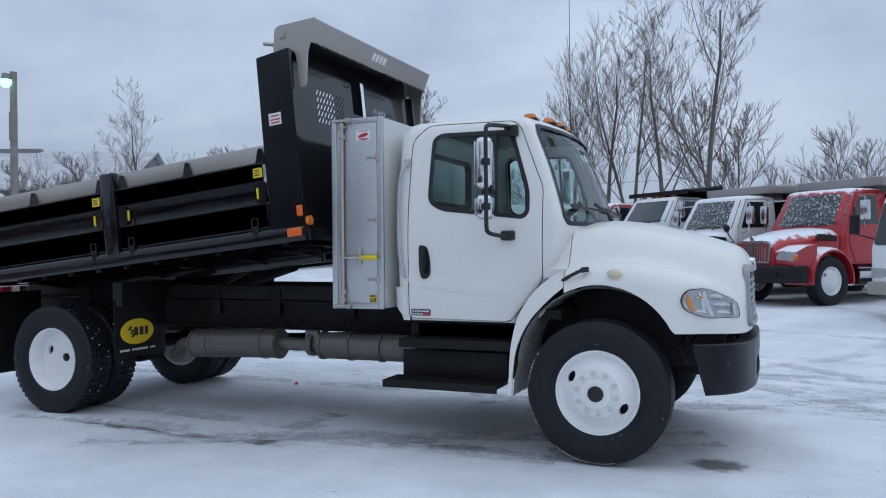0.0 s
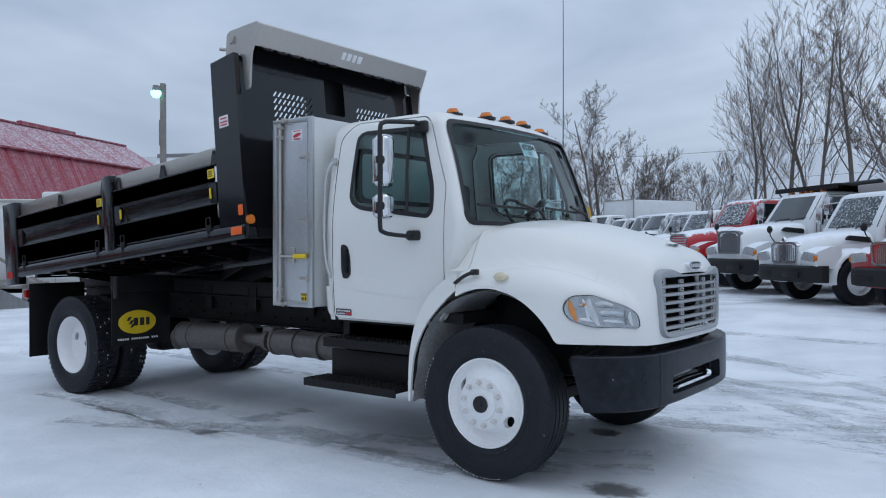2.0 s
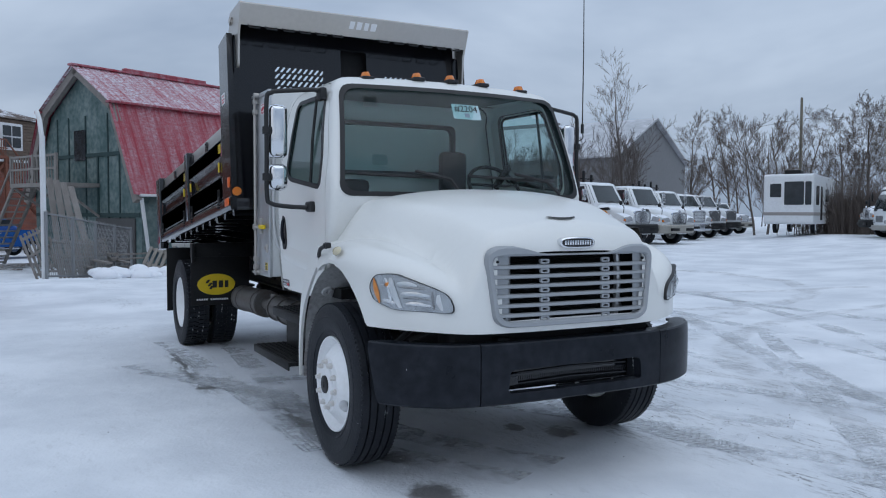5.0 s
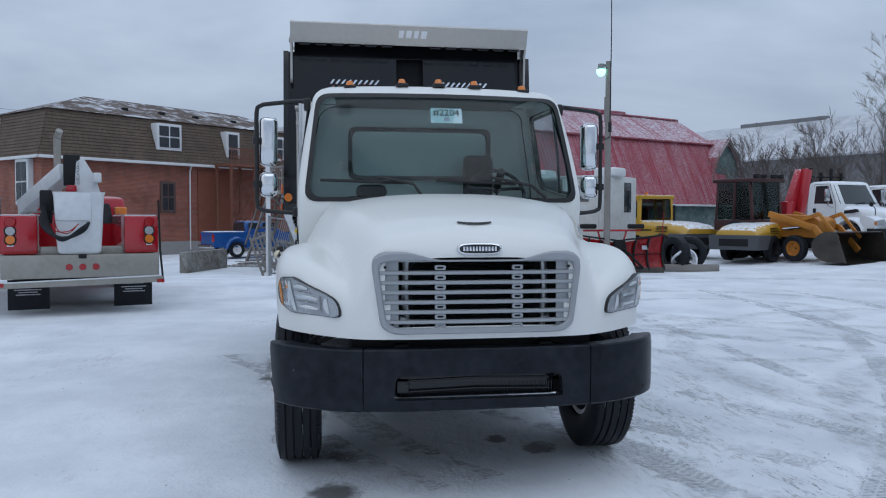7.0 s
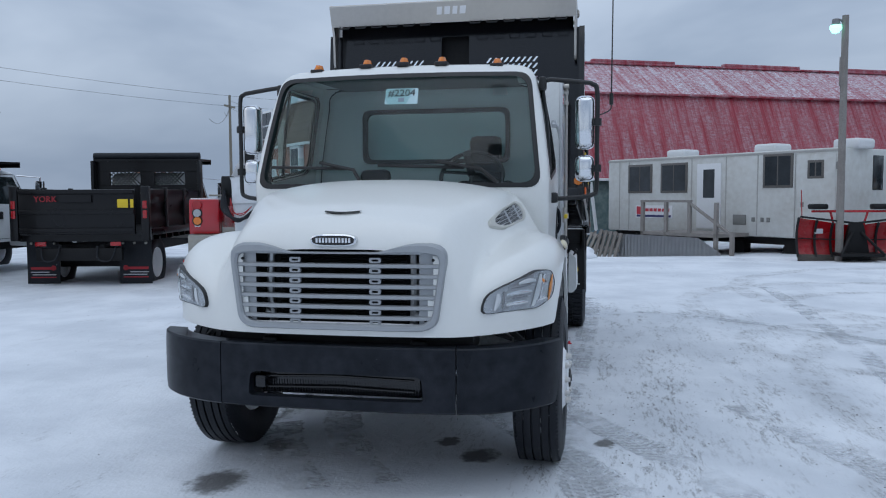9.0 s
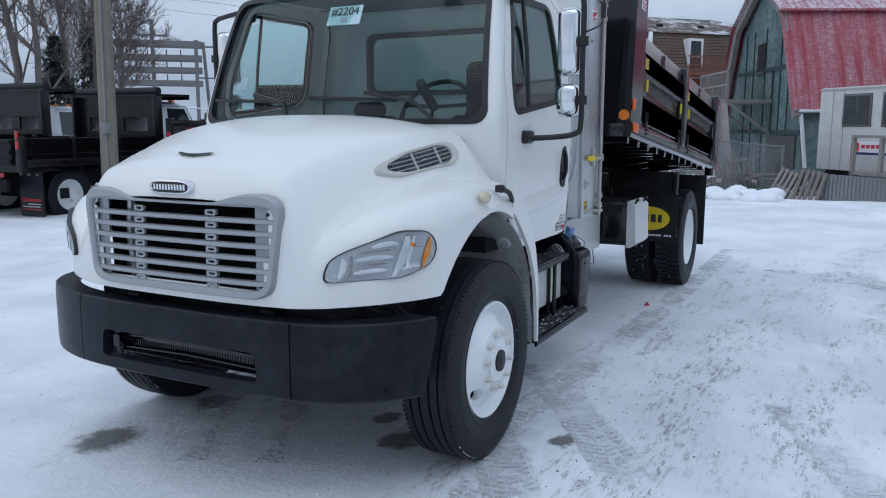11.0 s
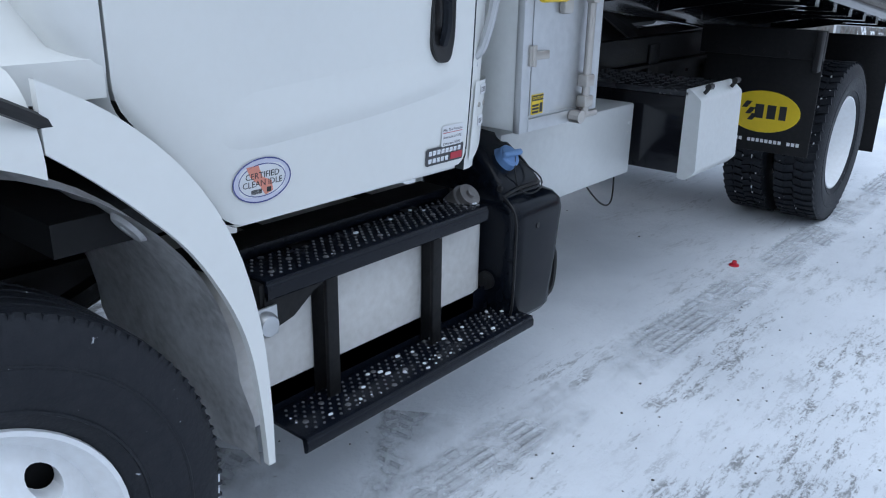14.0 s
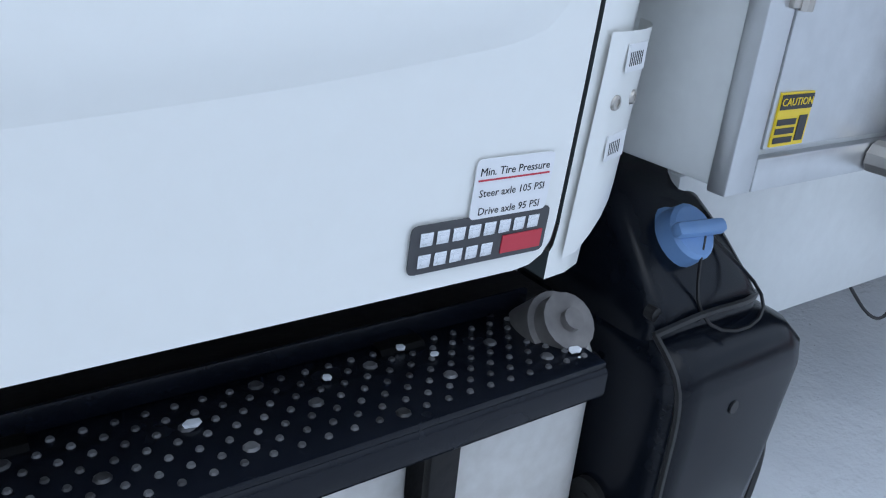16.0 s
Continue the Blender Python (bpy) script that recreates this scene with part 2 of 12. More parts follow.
def snow_flecks(m, size, lo, hi, tint):
    """Small crumbs of snow stuck to a surface."""
    n, l = m.node_tree.nodes, m.node_tree.links
    b = n["Principled BSDF"]
    src = b.inputs["Base Color"].links[0].from_socket
    tc, nz, mr, mx = n.new("ShaderNodeTexCoord"), n.new("ShaderNodeTexNoise"), n.new("ShaderNodeMapRange"), n.new("ShaderNodeMix")
    nz.inputs["Scale"].default_value, nz.inputs["Detail"].default_value, nz.inputs["Roughness"].default_value = size, 3, 0.6
    mr.inputs["From Min"].default_value, mr.inputs["From Max"].default_value = lo, hi
    mx.data_type = "RGBA"
    mx.inputs[7].default_value = (*tint, 1)
    l.new(tc.outputs["Object"], nz.inputs["Vector"])
    l.new(nz.outputs[0], mr.inputs[0])
    l.new(mr.outputs[0], mx.inputs[0])
    l.new(src, mx.inputs[6])
    l.new(mx.outputs[2], b.inputs["Base Color"])


snow_flecks(RUBBER, 42.0, 0.73, 0.76, (0.5, 0.52, 0.55))
snow_flecks(PLASTIC, 30.0, 0.77, 0.79, (0.4, 0.42, 0.45))
SEAL = material("black_rubber_seal", (0.01, 0.01, 0.011), 0.45)
RIM = material("white_wheel_paint", (0.84, 0.85, 0.86), 0.35, spots=(0.6, 0.58, 0.55), amount=0.14, scale=4)
CHROME = material("chrome", (0.75, 0.76, 0.78), 0.06, metal=1.0, amount=0.03)
STEEL = material("brushed_stainless_steel", (0.5, 0.47, 0.435), 0.34, metal=0.85, spots=(0.39, 0.365, 0.335), amount=0.2, scale=1.0, fine=25)
ALU = material("aluminium_sheet", (0.55, 0.56, 0.57), 0.34, metal=0.85, spots=(0.42, 0.43, 0.44), amount=0.25, scale=2.5, fine=30, bump=0.05)
ALUBOX = material("pale_aluminium_box", (0.66, 0.67, 0.66), 0.42, metal=0.3, spots=(0.5, 0.5, 0.49), amount=0.15, scale=1.5)
GRILLE = material("silver_grille_plastic", (0.33, 0.345, 0.36), 0.38, metal=0.15, spots=(0.26, 0.27, 0.285), amount=0.1)
DARK = material("dark_interior", (0.012, 0.0125, 0.0135), 0.65, spots=(0.024, 0.024, 0.025), spec=0.3)
INTERIOR = material("grey_interior_plastic", (0.026, 0.036, 0.04), 0.7, spots=(0.1, 0.1, 0.1))
LINER = material("dirty_grey_wheel_liner", (0.6, 0.6, 0.6), 0.7, spots=(0.3, 0.295, 0.29), amount=0.35, scale=5, bump=0.15)
AMBER = material("amber_lens", (0.75, 0.2, 0.015), 0.2, coat=0.5, amount=0.1)
ORANGE = material("orange_reflector", (0.8, 0.13, 0.02), 0.3, amount=0.08)
REDLENS = material("red_lens", (0.45, 0.02, 0.02), 0.2, coat=0.4, amount=0.1)
YELLOW = material("yellow_plastic", (0.78, 0.55, 0.02), 0.4, amount=0.1)
LABELWHITE = material("white_label", (0.75, 0.75, 0.76), 0.45, amount=0.06)
LABELRED = material("red_print", (0.5, 0.03, 0.05), 0.45, amount=0.06)
INK = material("black_print", (0.02, 0.02, 0.022), 0.5, amount=0.06)
REFLECT = material("lamp_reflector", (0.72, 0.73, 0.74), 0.16, metal=0.8, spots=(0.5, 0.5, 0.5), amount=0.2, scale=14)
LENS = glass_material("clear_lens", (0.93, 0.95, 0.96))
CABGLASS = glass_material("tinted_cab_glass", (0.70, 0.84, 0.83))
EXHAUST = material("dull_steel_exhaust", (0.16, 0.155, 0.15), 0.5, metal=0.7, spots=(0.12, 0.1, 0.085), amount=0.4, scale=5)
SNOWCAP = material("fresh_snow", (0.78, 0.8, 0.84), 0.8, spots=(0.68, 0.7, 0.74), amount=0.12, bump=0.25, bump_scale=25)
# ================= the white dump truck =================
TRUCK = empty("dump_truck", pose(-0.9, 7.07, 0), "white dump truck with black bed raised slightly, standing on snow", "dump truck")
SIDES = (-1, 1)

PALEPLASTIC = material("pale_grey_fender_rubber", (0.5, 0.51, 0.51), 0.55, spots=(0.36, 0.36, 0.35), amount=0.3, scale=5)
LAMPBOWL = material("silver_lamp_bowl", (0.5, 0.51, 0.52), 0.25, metal=0.6, spots=(0.3, 0.3, 0.31), amount=0.4, scale=5, fine=9)
LAMPRIB = material("white_lamp_rib", (0.6, 0.62, 0.63), 0.3)
LAMPAMBER = material("amber_lamp_glass", (0.62, 0.2, 0.03), 0.3, spots=(0.7, 0.32, 0.1), amount=0.3, scale=20, coat=0.3)
# darker copy of the bowl, mostly for dark reflections drawn as strips
LAMPSHADE = material("dark_lamp_tone", (0.25, 0.255, 0.26), 0.25, metal=0.6, spots=(0.3, 0.3, 0.31), amount=0.4, scale=20)
# ---- hood: plan outline of the nose, sheet over it and skirt below ----
HW, HX0, HA, HN = 1.165, 0.1, 0.915, 3.2


def half_outline():
    """From the rear of the fender round to the middle of the nose."""
    pts = [(x, HW) for x in np.linspace(-0.23, 0.1, 16)[:-1]]
    for k in range(61):
        a = k / 60 * math.pi / 2
        pts.append((HX0 + HA * math.sin(a) ** (2 / HN), HW * max(math.cos(a), 0) ** (2 / HN)))
    return pts


OUT = half_outline()
ARC = [0.0]
for (xa, ya), (xb, yb) in zip(OUT[::-1], OUT[::-1][1:]):
    ARC.append(ARC[-1] + math.hypot(xb - xa, yb - ya))


def nose(s):
    """Point and outward normal of the plan outline at s metres from the nose's middle; s < 0 is the right-hand side."""
    side, t = (1 if s >= 0 else -1), abs(s)
    r = OUT[::-1]
    i = min(max(np.searchsorted(ARC, t) - 1, 0), len(r) - 2)
    f = (t - ARC[i]) / (ARC[i + 1] - ARC[i])
    (xa, ya), (xb, yb) = r[i], r[i + 1]
    d = Vector((xb - xa, yb - ya)).normalized()
    nx, ny = d.y, -d.x
    if i < 2:
        nx, ny = 1.0, 0.0
    return (xa + (xb - xa) * f, side * (ya + (yb - ya) * f)), (abs(nx), side * abs(ny))


def on_nose(s, z, off=0.0):
    (x, y), (nx, ny) = nose(s)
    return Vector((x + nx * off, y + ny * off, z))


def arc_at(y):
    """Arc length at which the outline is y metres off the middle."""
    r = OUT[::-1]
    for i in range(len(r) - 1):
        if r[i][1] <= abs(y) <= r[i + 1][1]:
            f = (abs(y) - r[i][1]) / max(r[i + 1][1] - r[i][1], 1e-9)
            return ARC[i] + f * (ARC[i + 1] - ARC[i])
    return ARC[-1]


hood_mid = table([-0.23, 0.0, 0.25, 0.46, 0.7, 0.85, 1.0], [1.735, 1.745, 1.718, 1.672, 1.605, 1.553, 1.5])
bulge_w = table([-0.23, 0.3, 0.6, 1.0], [0.9, 0.8, 0.7, 0.62])
fender_z = table([-0.23, 0.1, 0.4, 0.7, 1.0], [1.385, 1.415, 1.395, 1.32, 1.22])


def hood_top(x, y):
    a = abs(y)
    w = bulge_w(x)
    zb = hood_mid(x) - 0.10 * (a / w) ** 2.6 - 0.32 * smooth01((a - w + 0.1) / 0.3)
    zf = fender_z(x) - 0.16 * ((a - 0.95) / 0.35) ** 2
    k = 0.045
    h = max(k - abs(zb - zf), 0) / k
    return max(zb, zf) + h * h * k * 0.25


def arch_z(x):
    q = (x - 0.02) / 0.565
    return 0.66 + 0.6 * math.sqrt(max(0, 1 - q * q)) if abs(q) < 1 else 0.66


def skirt_low(x, y):
    if x > 0.575:
        return 0.9 + 0.025 * smooth01((abs(y) - 0.6) / 0.5)
    return max(arch_z(x), 0.925 if x > 0.3 else 0.0)


def hood_sheet(off=0.0):
    rows = []
    m = len(OUT)
    line = [(x, y, i) for i, (x, y) in enumerate(OUT)] + [(x, -y, i) for i, (x, y) in list(enumerate(OUT))[::-1][1:]]
    for x, y, i in line:
        p = max(0, (i - 15) / (m - 16))
        sx = x if i < 15 else 0.1 + 0.62 * p
        R = 0.1 + 0.06 * p
        row, length = [], math.hypot(x - sx, y)
        zl = skirt_low(x, y)
        for k in range(34):
            r = 1 - (1 - k / 33) ** 1.6
            px, py = sx + (x - sx) * r, y * r
            e = (1 - r) * length
            z = hood_top(px, py)
            if e < R:
                z -= R * (1 - math.sqrt(max(0, 1 - (1 - e / R) ** 2)))
            row.append((px, py, max(z, zl + 0.02)))
        zt = row[-1][2]
        zt = max(zt, zl + 0.02)
        for k in range(1, 13):
            row.append((x, y, zt + (zl - zt) * k / 12))
        row.append((x * 0.985, y * 0.975, zl))
        rows.append(row)
    return rows


bm = BM()
patch(bm, hood_sheet())
gone = []
for f in bm.faces:
    c = f.calc_center_median()
    if c.x > 0.85 and 0.955 < c.z < 1.35 and abs(c.y) < 0.5 + 0.04 * (c.z - 0.95) / 0.4:
        gone.append(f)
bmesh.ops.delete(bm, geom=gone, context="FACES")
bmesh.ops.remove_doubles(bm, verts=bm.verts[:], dist=0.0005)
bmesh.ops.recalc_face_normals(bm, faces=bm.faces[:])
hood = part("hood", bm, WHITE, TRUCK, "glossy white moulded hood with round fenders", 60)

for s in SIDES:
    # cowl corner between hood and windscreen
    bm = BM()
    ys = np.linspace(0.66, 1.03, 9)
    top = [(s * y, hood_top(-0.23, y) - 0.006) for y in ys]
    rows = [[(x, y, z) for y, z in top] + [(x, s * 1.034, top[-1][1] - 0.03), (x, s * 1.034, 1.3)] for x in (-0.415, -0.33, -0.236)]
    patch(bm, rows)
    patch(bm, [[(-0.2365, y, z - d) for y, z in top] for d in (0.0, 0.08)])
    bmesh.ops.recalc_face_normals(bm, faces=bm.faces[:])
    part("cowl_corner", bm, WHITE, TRUCK, "white cowl corner below the windscreen")
    # strip of fender behind the wheel
    outer = [(-0.235, 1.362), (-0.36, 1.29), (-0.49, 1.165), (-0.585, 1.0), (-0.636, 0.8), (-0.652, 0.6), (-0.652, 0.43)]
    inner = [(-0.634, 0.43), (-0.624, 0.6), (-0.603, 0.75), (-0.56, 0.87), (-0.485, 1.0), (-0.395, 1.1), (-0.31, 1.18), (-0.235, 1.24)]
    poly = [tuple(v)[:2] for v in curve_pts([(x, z, 0) for x, z in outer], 4)] + [tuple(v)[:2] for v in curve_pts([(x, z, 0) for x, z in inner], 4)]
    bm = BM()
    prism(bm, poly, "y", s * 1.138, s * 1.158)
    part("fender_extension", bm, WHITE, TRUCK, "narrow white fender strip behind the front wheel")
    # liner over the wheel
    bm = BM()
    path = [(0.02 - 0.61 * math.cos(a), 0.66 + 0.575 * math.sin(a)) for a in np.linspace(0, math.radians(132), 20)]
    path = [(-0.63, 0.42), (-0.62, 0.55)] + path
    g = [[(x, s * y, z + (0.012 if j % 2 else 0)) for x, z in path] for j, y in enumerate(np.linspace(0.52, 1.13, 9))]
    patch(bm, g)
    bmesh.ops.solidify(bm, geom=bm.faces[:], thickness=0.012)
    liner = part("wheel_liner", bm, LINER, TRUCK, "dirty grey plastic liner in the wheel arch", 50)
    for x, z, dx, dz in ((-0.43, 1.035, 0.79, -0.61),):
        bm = BM()
        g = lathe(bm, [(0.0, -0.004), (0.011, -0.004), (0.013, 0.006), (0.036, 0.005), (0.044, -0.004)], 20)
        bmesh.ops.transform(bm, matrix=Matrix.Translation((x, s * 1.02, z)) @ Vector((dx, 0, dz)).to_track_quat("Y", "Z").to_matrix().to_4x4(), verts=g)
        part("liner_boss", bm, LINER, liner)
    # marker lamp on the fender
    bm = BM()
    g = lathe(bm, [(0.0, 0.026), (0.03, 0.022), (0.048, 0.01), (0.05, 0.0)], 24)
    bmesh.ops.transform(bm, matrix=Matrix.Translation((0.135, s * 1.158, 1.34)) @ Matrix.Rotation(0 if s > 0 else math.pi, 4, "Z") @ Matrix.Rotation(radians(28 * 1), 4, "X") @ Matrix.Diagonal((1.05, 1, 0.62, 1)), verts=g)
    part("side_marker", bm, material("pale_amber_lens", (0.62, 0.55, 0.38), 0.25, coat=0.5), TRUCK, "oval clear-amber marker lamp")
    # rubber hood latch
    bm = BM()
    pts = curve_pts([(-0.08, s * 1.15, 1.37), (-0.15, s * 1.172, 1.34), (-0.28, s * 1.135, 1.27), (-0.37, s * 1.09, 1.22)], 4)
    tube(bm, pts, [0.016, 0.022] + [0.013] * (len(pts) - 5) + [0.02, 0.024, 0.012], 8)
    box(bm, -0.105, -0.05, s * 1.13, s * 1.165, 1.35, 1.388, 0.008)
    part("hood_latch", bm, SEAL, TRUCK, "black rubber hood latch")
    # headlamp
    sa, sb = arc_at(0.765), arc_at(1.12)
    sL = sb - sa
    shape = rounded([(0.0, 1.02), (0.66 * sL, 1.037), (0.93 * sL, 1.085), (sL, 1.16), (0.91 * sL, 1.23), (0.64 * sL, 1.238), (0.2 * sL, 1.158), (0.05 * sL, 1.115)], 0.04, 3)
    cx, cz = sum(p[0] for p in shape) / len(shape), sum(p[1] for p in shape) / len(shape)

    def lamp_patch(scale0, scale1, off0, off1, n=6, keep=None):
        b = BM()
        rows = []
        for k in range(n + 1):
            f = k / n
            sc, of = scale0 + (scale1 - scale0) * f, off0 + (off1 - off0) * (f * f)
            rows.append([on_nose(s * (sa + cx + (u - cx) * sc), cz + (z - cz) * sc, of) for u, z in shape + shape[:1]])
        patch(b, rows)
        return b

    def lamp_rim():
        b = BM()
        patch(b, [[on_nose(s * (sa + cx + (u - cx) * k), cz + (z - cz) * k, of) for u, z in shape + shape[:1]] for k, of in ((1.02, -0.012), (1.014, 0.014), (1.004, 0.018), (0.985, 0.018), (0.975, 0.012))])
        return b

    def seat(u, z, off):
        return on_nose(s * (sa + sL * u), z, off)
    lamp = part("headlamp", lamp_rim(), SEAL, TRUCK, "swept halogen headlamp with clear lens and amber indicator", 50)
    part("reflector_bowl", lamp_patch(0.978, 0.02, 0.016, 0.013, 6), LAMPBOWL, lamp, "silvery reflector bowl")
    # amber wedge at the outer end
    bm = BM()
    rows = []
    for j in range(9):
        f = j / 8
        u0, z = 0.82 + 0.085 * f - 0.02 * math.sin(math.pi * f), 1.07 + 0.137 * f
        rows.append([seat(u0 + 0.068 * math.sin(math.pi * (0.06 + 0.88 * f)) * k / 3, z, 0.0205 + 0.003 * math.sin(math.pi * k / 3)) for k in range(4)])
    patch(bm, rows)
    part("indicator", bm, LAMPAMBER, lamp, "amber indicator wedge")
    bm = BM()
    patch(bm, [[seat(0.735 + 0.026 * r * math.cos(a), 1.178 + 0.018 * r * math.sin(a), 0.025 - 0.007 * r * r) for a in np.linspace(0, 2 * math.pi, 13)] for r in (1.0, 0.7, 0.35, 0.02)])
    part("bulb", bm, LAMPAMBER, lamp, "amber indicator bulb")
    bm = BM()
    tube(bm, [seat(0.76, 1.175, 0.023), seat(0.80, 1.172, 0.022)], 0.007, 6)
    part("bulb_holder", bm, LAMPBOWL, lamp)
    # curved walls between the bowls
    for u, lean, wide, z0, z1, mat in ((0.555, 0.12, 0.085, 1.048, 1.216, LAMPRIB), (0.70, 0.07, -0.05, 1.075, 1.215, REFLECT), (0.13, 0.035, 0.055, 1.04, 1.128, LAMPRIB), (0.215, 0.02, 0.025, 1.046, 1.14, LAMPSHADE)):
        bm = BM()
        rows = []
        for j in range(9):
            f = j / 8
            bulge = 0.45 + 0.55 * math.sin(math.pi * f)
            rows.append([seat(u + lean * f + wide * bulge * k / 3, z0 + (z1 - z0) * f, 0.019 + 0.004 * math.sin(math.pi * k / 3)) for k in range(4)])
        patch(bm, rows)
        part("lamp_wall", bm, mat, lamp)
    # light and dark reflections of the main bowl, put in as coloured strips
    for u0, u1, z0, dz, mat in ((0.26, 0.52, 1.058, 0.02, REFLECT), (0.27, 0.55, 1.092, 0.012, LAMPSHADE), (0.27, 0.57, 1.112, 0.022, REFLECT), (0.32, 0.6, 1.15, 0.012, LAMPSHADE), (0.4, 0.62, 1.168, 0.024, LAMPRIB), (0.64, 0.8, 1.068, 0.022, REFLECT)):
        bm = BM()
        patch(bm, [[seat(u0 + (u1 - u0) * k / 6, z0 + dz * q * math.sin(math.pi * (0.15 + 0.7 * k / 6)) + 0.012 * (k / 6), 0.0175 + 0.003 * math.sin(math.pi * q)) for k in range(7)] for q in (0, 0.33, 0.66, 1)])
        part("lamp_facet", bm, mat, lamp)
    lens = part("lens", lamp_patch(1.0, 0.02, 0.017, 0.034, 6), LENS, lamp, "clear plastic lens")
    lens.visible_shadow = False

# air intake vent on the driver's side of the hood
def vent(s):
    shape = rounded([(0.49, 1.455), (0.39, 1.436), (-0.03, 1.486), (-0.11, 1.53), (-0.10, 1.585), (-0.01, 1.6), (0.32, 1.547), (0.47, 1.49)], 0.05, 4)
    cx, cz = 0.17, 1.52

    def spot(x, z, off):
        y = 0.5
        lo, hi = 0.45, 1.02
        for _ in range(24):
            mid = (lo + hi) / 2
            if hood_top(x, mid) > z:
                lo = mid
            else:
                hi = mid
        return Vector((x, s * (lo + off * 0.75), z + off * 0.65))
    b = BM()
    rings = [(1.0, 0.0), (0.99, 0.014), (0.93, 0.017), (0.80, 0.012), (0.79, 0.002)]
    patch(b, [[spot(cx + (x - cx) * k, cz + (z - cz) * k, o) for x, z in shape + shape[:1]] for k, o in rings])
    v = part("hood_vent", b, material("vent_plastic", (0.56, 0.55, 0.5), 0.4), TRUCK, "long oval grey air intake vent", 50)
    b = BM()
    patch(b, [[spot(cx + (x - cx) * k, cz + (z - cz) * k, 0.003) for x, z in shape + shape[:1]] for k in (0.8, 0.5, 0.05)])
    part("vent_mesh", b, DARK, v, "dark mesh behind the vent")
    b = BM()
    inside = lambda x, z: point_in(shape, cx + (x - cx) / 0.8, cz + (z - cz) / 0.8)
    for j in range(6):
        run = [x for x in np.linspace(-0.12, 0.49, 62) if inside(x, 1.475 + j * 0.019 + (0.17 - x) * 0.16)]
        if len(run) > 2:
            tube(b, [spot(x, 1.475 + j * 0.019 + (0.17 - x) * 0.16, 0.008) for x in run[::4] + run[-1:]], 0.0028, 5)
    for x in np.linspace(-0.07, 0.43, 34):
        zs = [z for z in np.linspace(1.42, 1.61, 34) if inside(x, z)]
        if len(zs) > 2:
            tube(b, [spot(x, zs[0], 0.007), spot(x, zs[-1], 0.007)], 0.0014, 4)
    for x in (0.07, 0.25):
        zs = [z for z in np.linspace(1.42, 1.61, 34) if inside(x, z)]
        tube(b, [spot(x, zs[0], 0.009), spot(x, zs[-1], 0.009)], 0.006, 5)
    part("vent_grid", b, ALU, v, "grey grid of thin bars")


def point_in(poly, x, y):
    c, j = False, len(poly) - 1
    for i in range(len(poly)):
        (xi, yi), (xj, yj) = poly[i], poly[j]
        if (yi > y) != (yj > y) and x < (xj - xi) * (y - yi) / (yj - yi) + xi:
            c = not c
        j = i
    return c


vent(1)

# slot on the nose above the badge
bm = BM()
pts = [(y, 0.86 - 0.02 * (y / 0.1) ** 2) for y in np.linspace(-0.1, 0.1, 9)]
patch(bm, [[(x + dx, y, hood_top(x, y) + dz) for y, x in pts] for dx, dz in ((0.0, 0.004), (0.022, 0.006), (0.03, -0.002))])
part("washer_slot", bm, SEAL, TRUCK, "dark slot in the hood")

# ---- grille ----
def half_ring(pts):
    return pts + [(-y, z) for y, z in pts[::-1]]


def resample(poly, n, c):
    """n points of a closed outline at even angles round c."""
    out = []
    k = len(poly)
    for i in range(n):
        a = 2 * math.pi * i / n
        d = Vector((math.cos(a), math.sin(a)))
        best = None
        for j in range(k):
            p, q = Vector(poly[j]) - Vector(c), Vector(poly[(j + 1) % k]) - Vector(c)
            e = q - p
            den = d.x * e.y - d.y * e.x
            if abs(den) < 1e-12:
                continue
            t = (p.x * e.y - p.y * e.x) / den
            u = (p.x * d.y - p.y * d.x) / den
            if t > 0 and -1e-9 <= u <= 1 + 1e-9:
                best = t if best is None else max(best, t)
        out.append(tuple(Vector(c) + d * best))
    return out


def nose_x(y):
    q = min(abs(y) / HW, 0.999)
    return HX0 + HA * (1 - q ** HN) ** (1 / HN)


def on_face(y, z, off):
    return Vector((nose_x(y) + off - 0.02 * (z - 1.0), y, z))


g_out = rounded(half_ring([(0.49, 0.93), (0.555, 0.965), (0.605, 1.30), (0.6, 1.36), (0.55, 1.393), (0.42, 1.393), (0.33, 1.372), (0.25, 1.347)])[::-1], 0.035, 3)
g_in = rounded(half_ring([(0.475, 0.965), (0.525, 1.0), (0.565, 1.30), (0.55, 1.335)])[::-1], 0.03, 3)
N = 160
ro, ri = resample(g_out, N, (0, 1.15)), resample(g_in, N, (0, 1.15))
bm = BM()
ro, ri = ro + ro[:1], ri + ri[:1]
mixp = lambda k: [((a[0] * (1 - k) + b[0] * k), (a[1] * (1 - k) + b[1] * k)) for a, b in zip(ro, ri)]
patch(bm, [[on_face(y, z, o) for y, z in mixp(k)] for k, o in ((0.0, -0.005), (0.06, 0.02), (0.2, 0.03), (0.75, 0.03), (1.0, 0.018), (1.0, -0.03))])
grille = part("grille", bm, GRILLE, TRUCK, "silver-grey plastic grille with seven slots", 30)
bm = BM()
for j in range(6):
    z = 0.998 + 0.055 * j
    w = 0.545 + 0.02 * j / 5
    patch(bm, [[on_face(y, z + dz, o) for y in np.linspace(-w, w, 41)] for dz, o in ((-0.010, -0.02), (-0.011, 0.008), (-0.007, 0.014), (0.008, 0.012), (0.012, 0.004), (0.012, -0.02))])
part("grille_bar", bm, GRILLE, grille, "", 50)
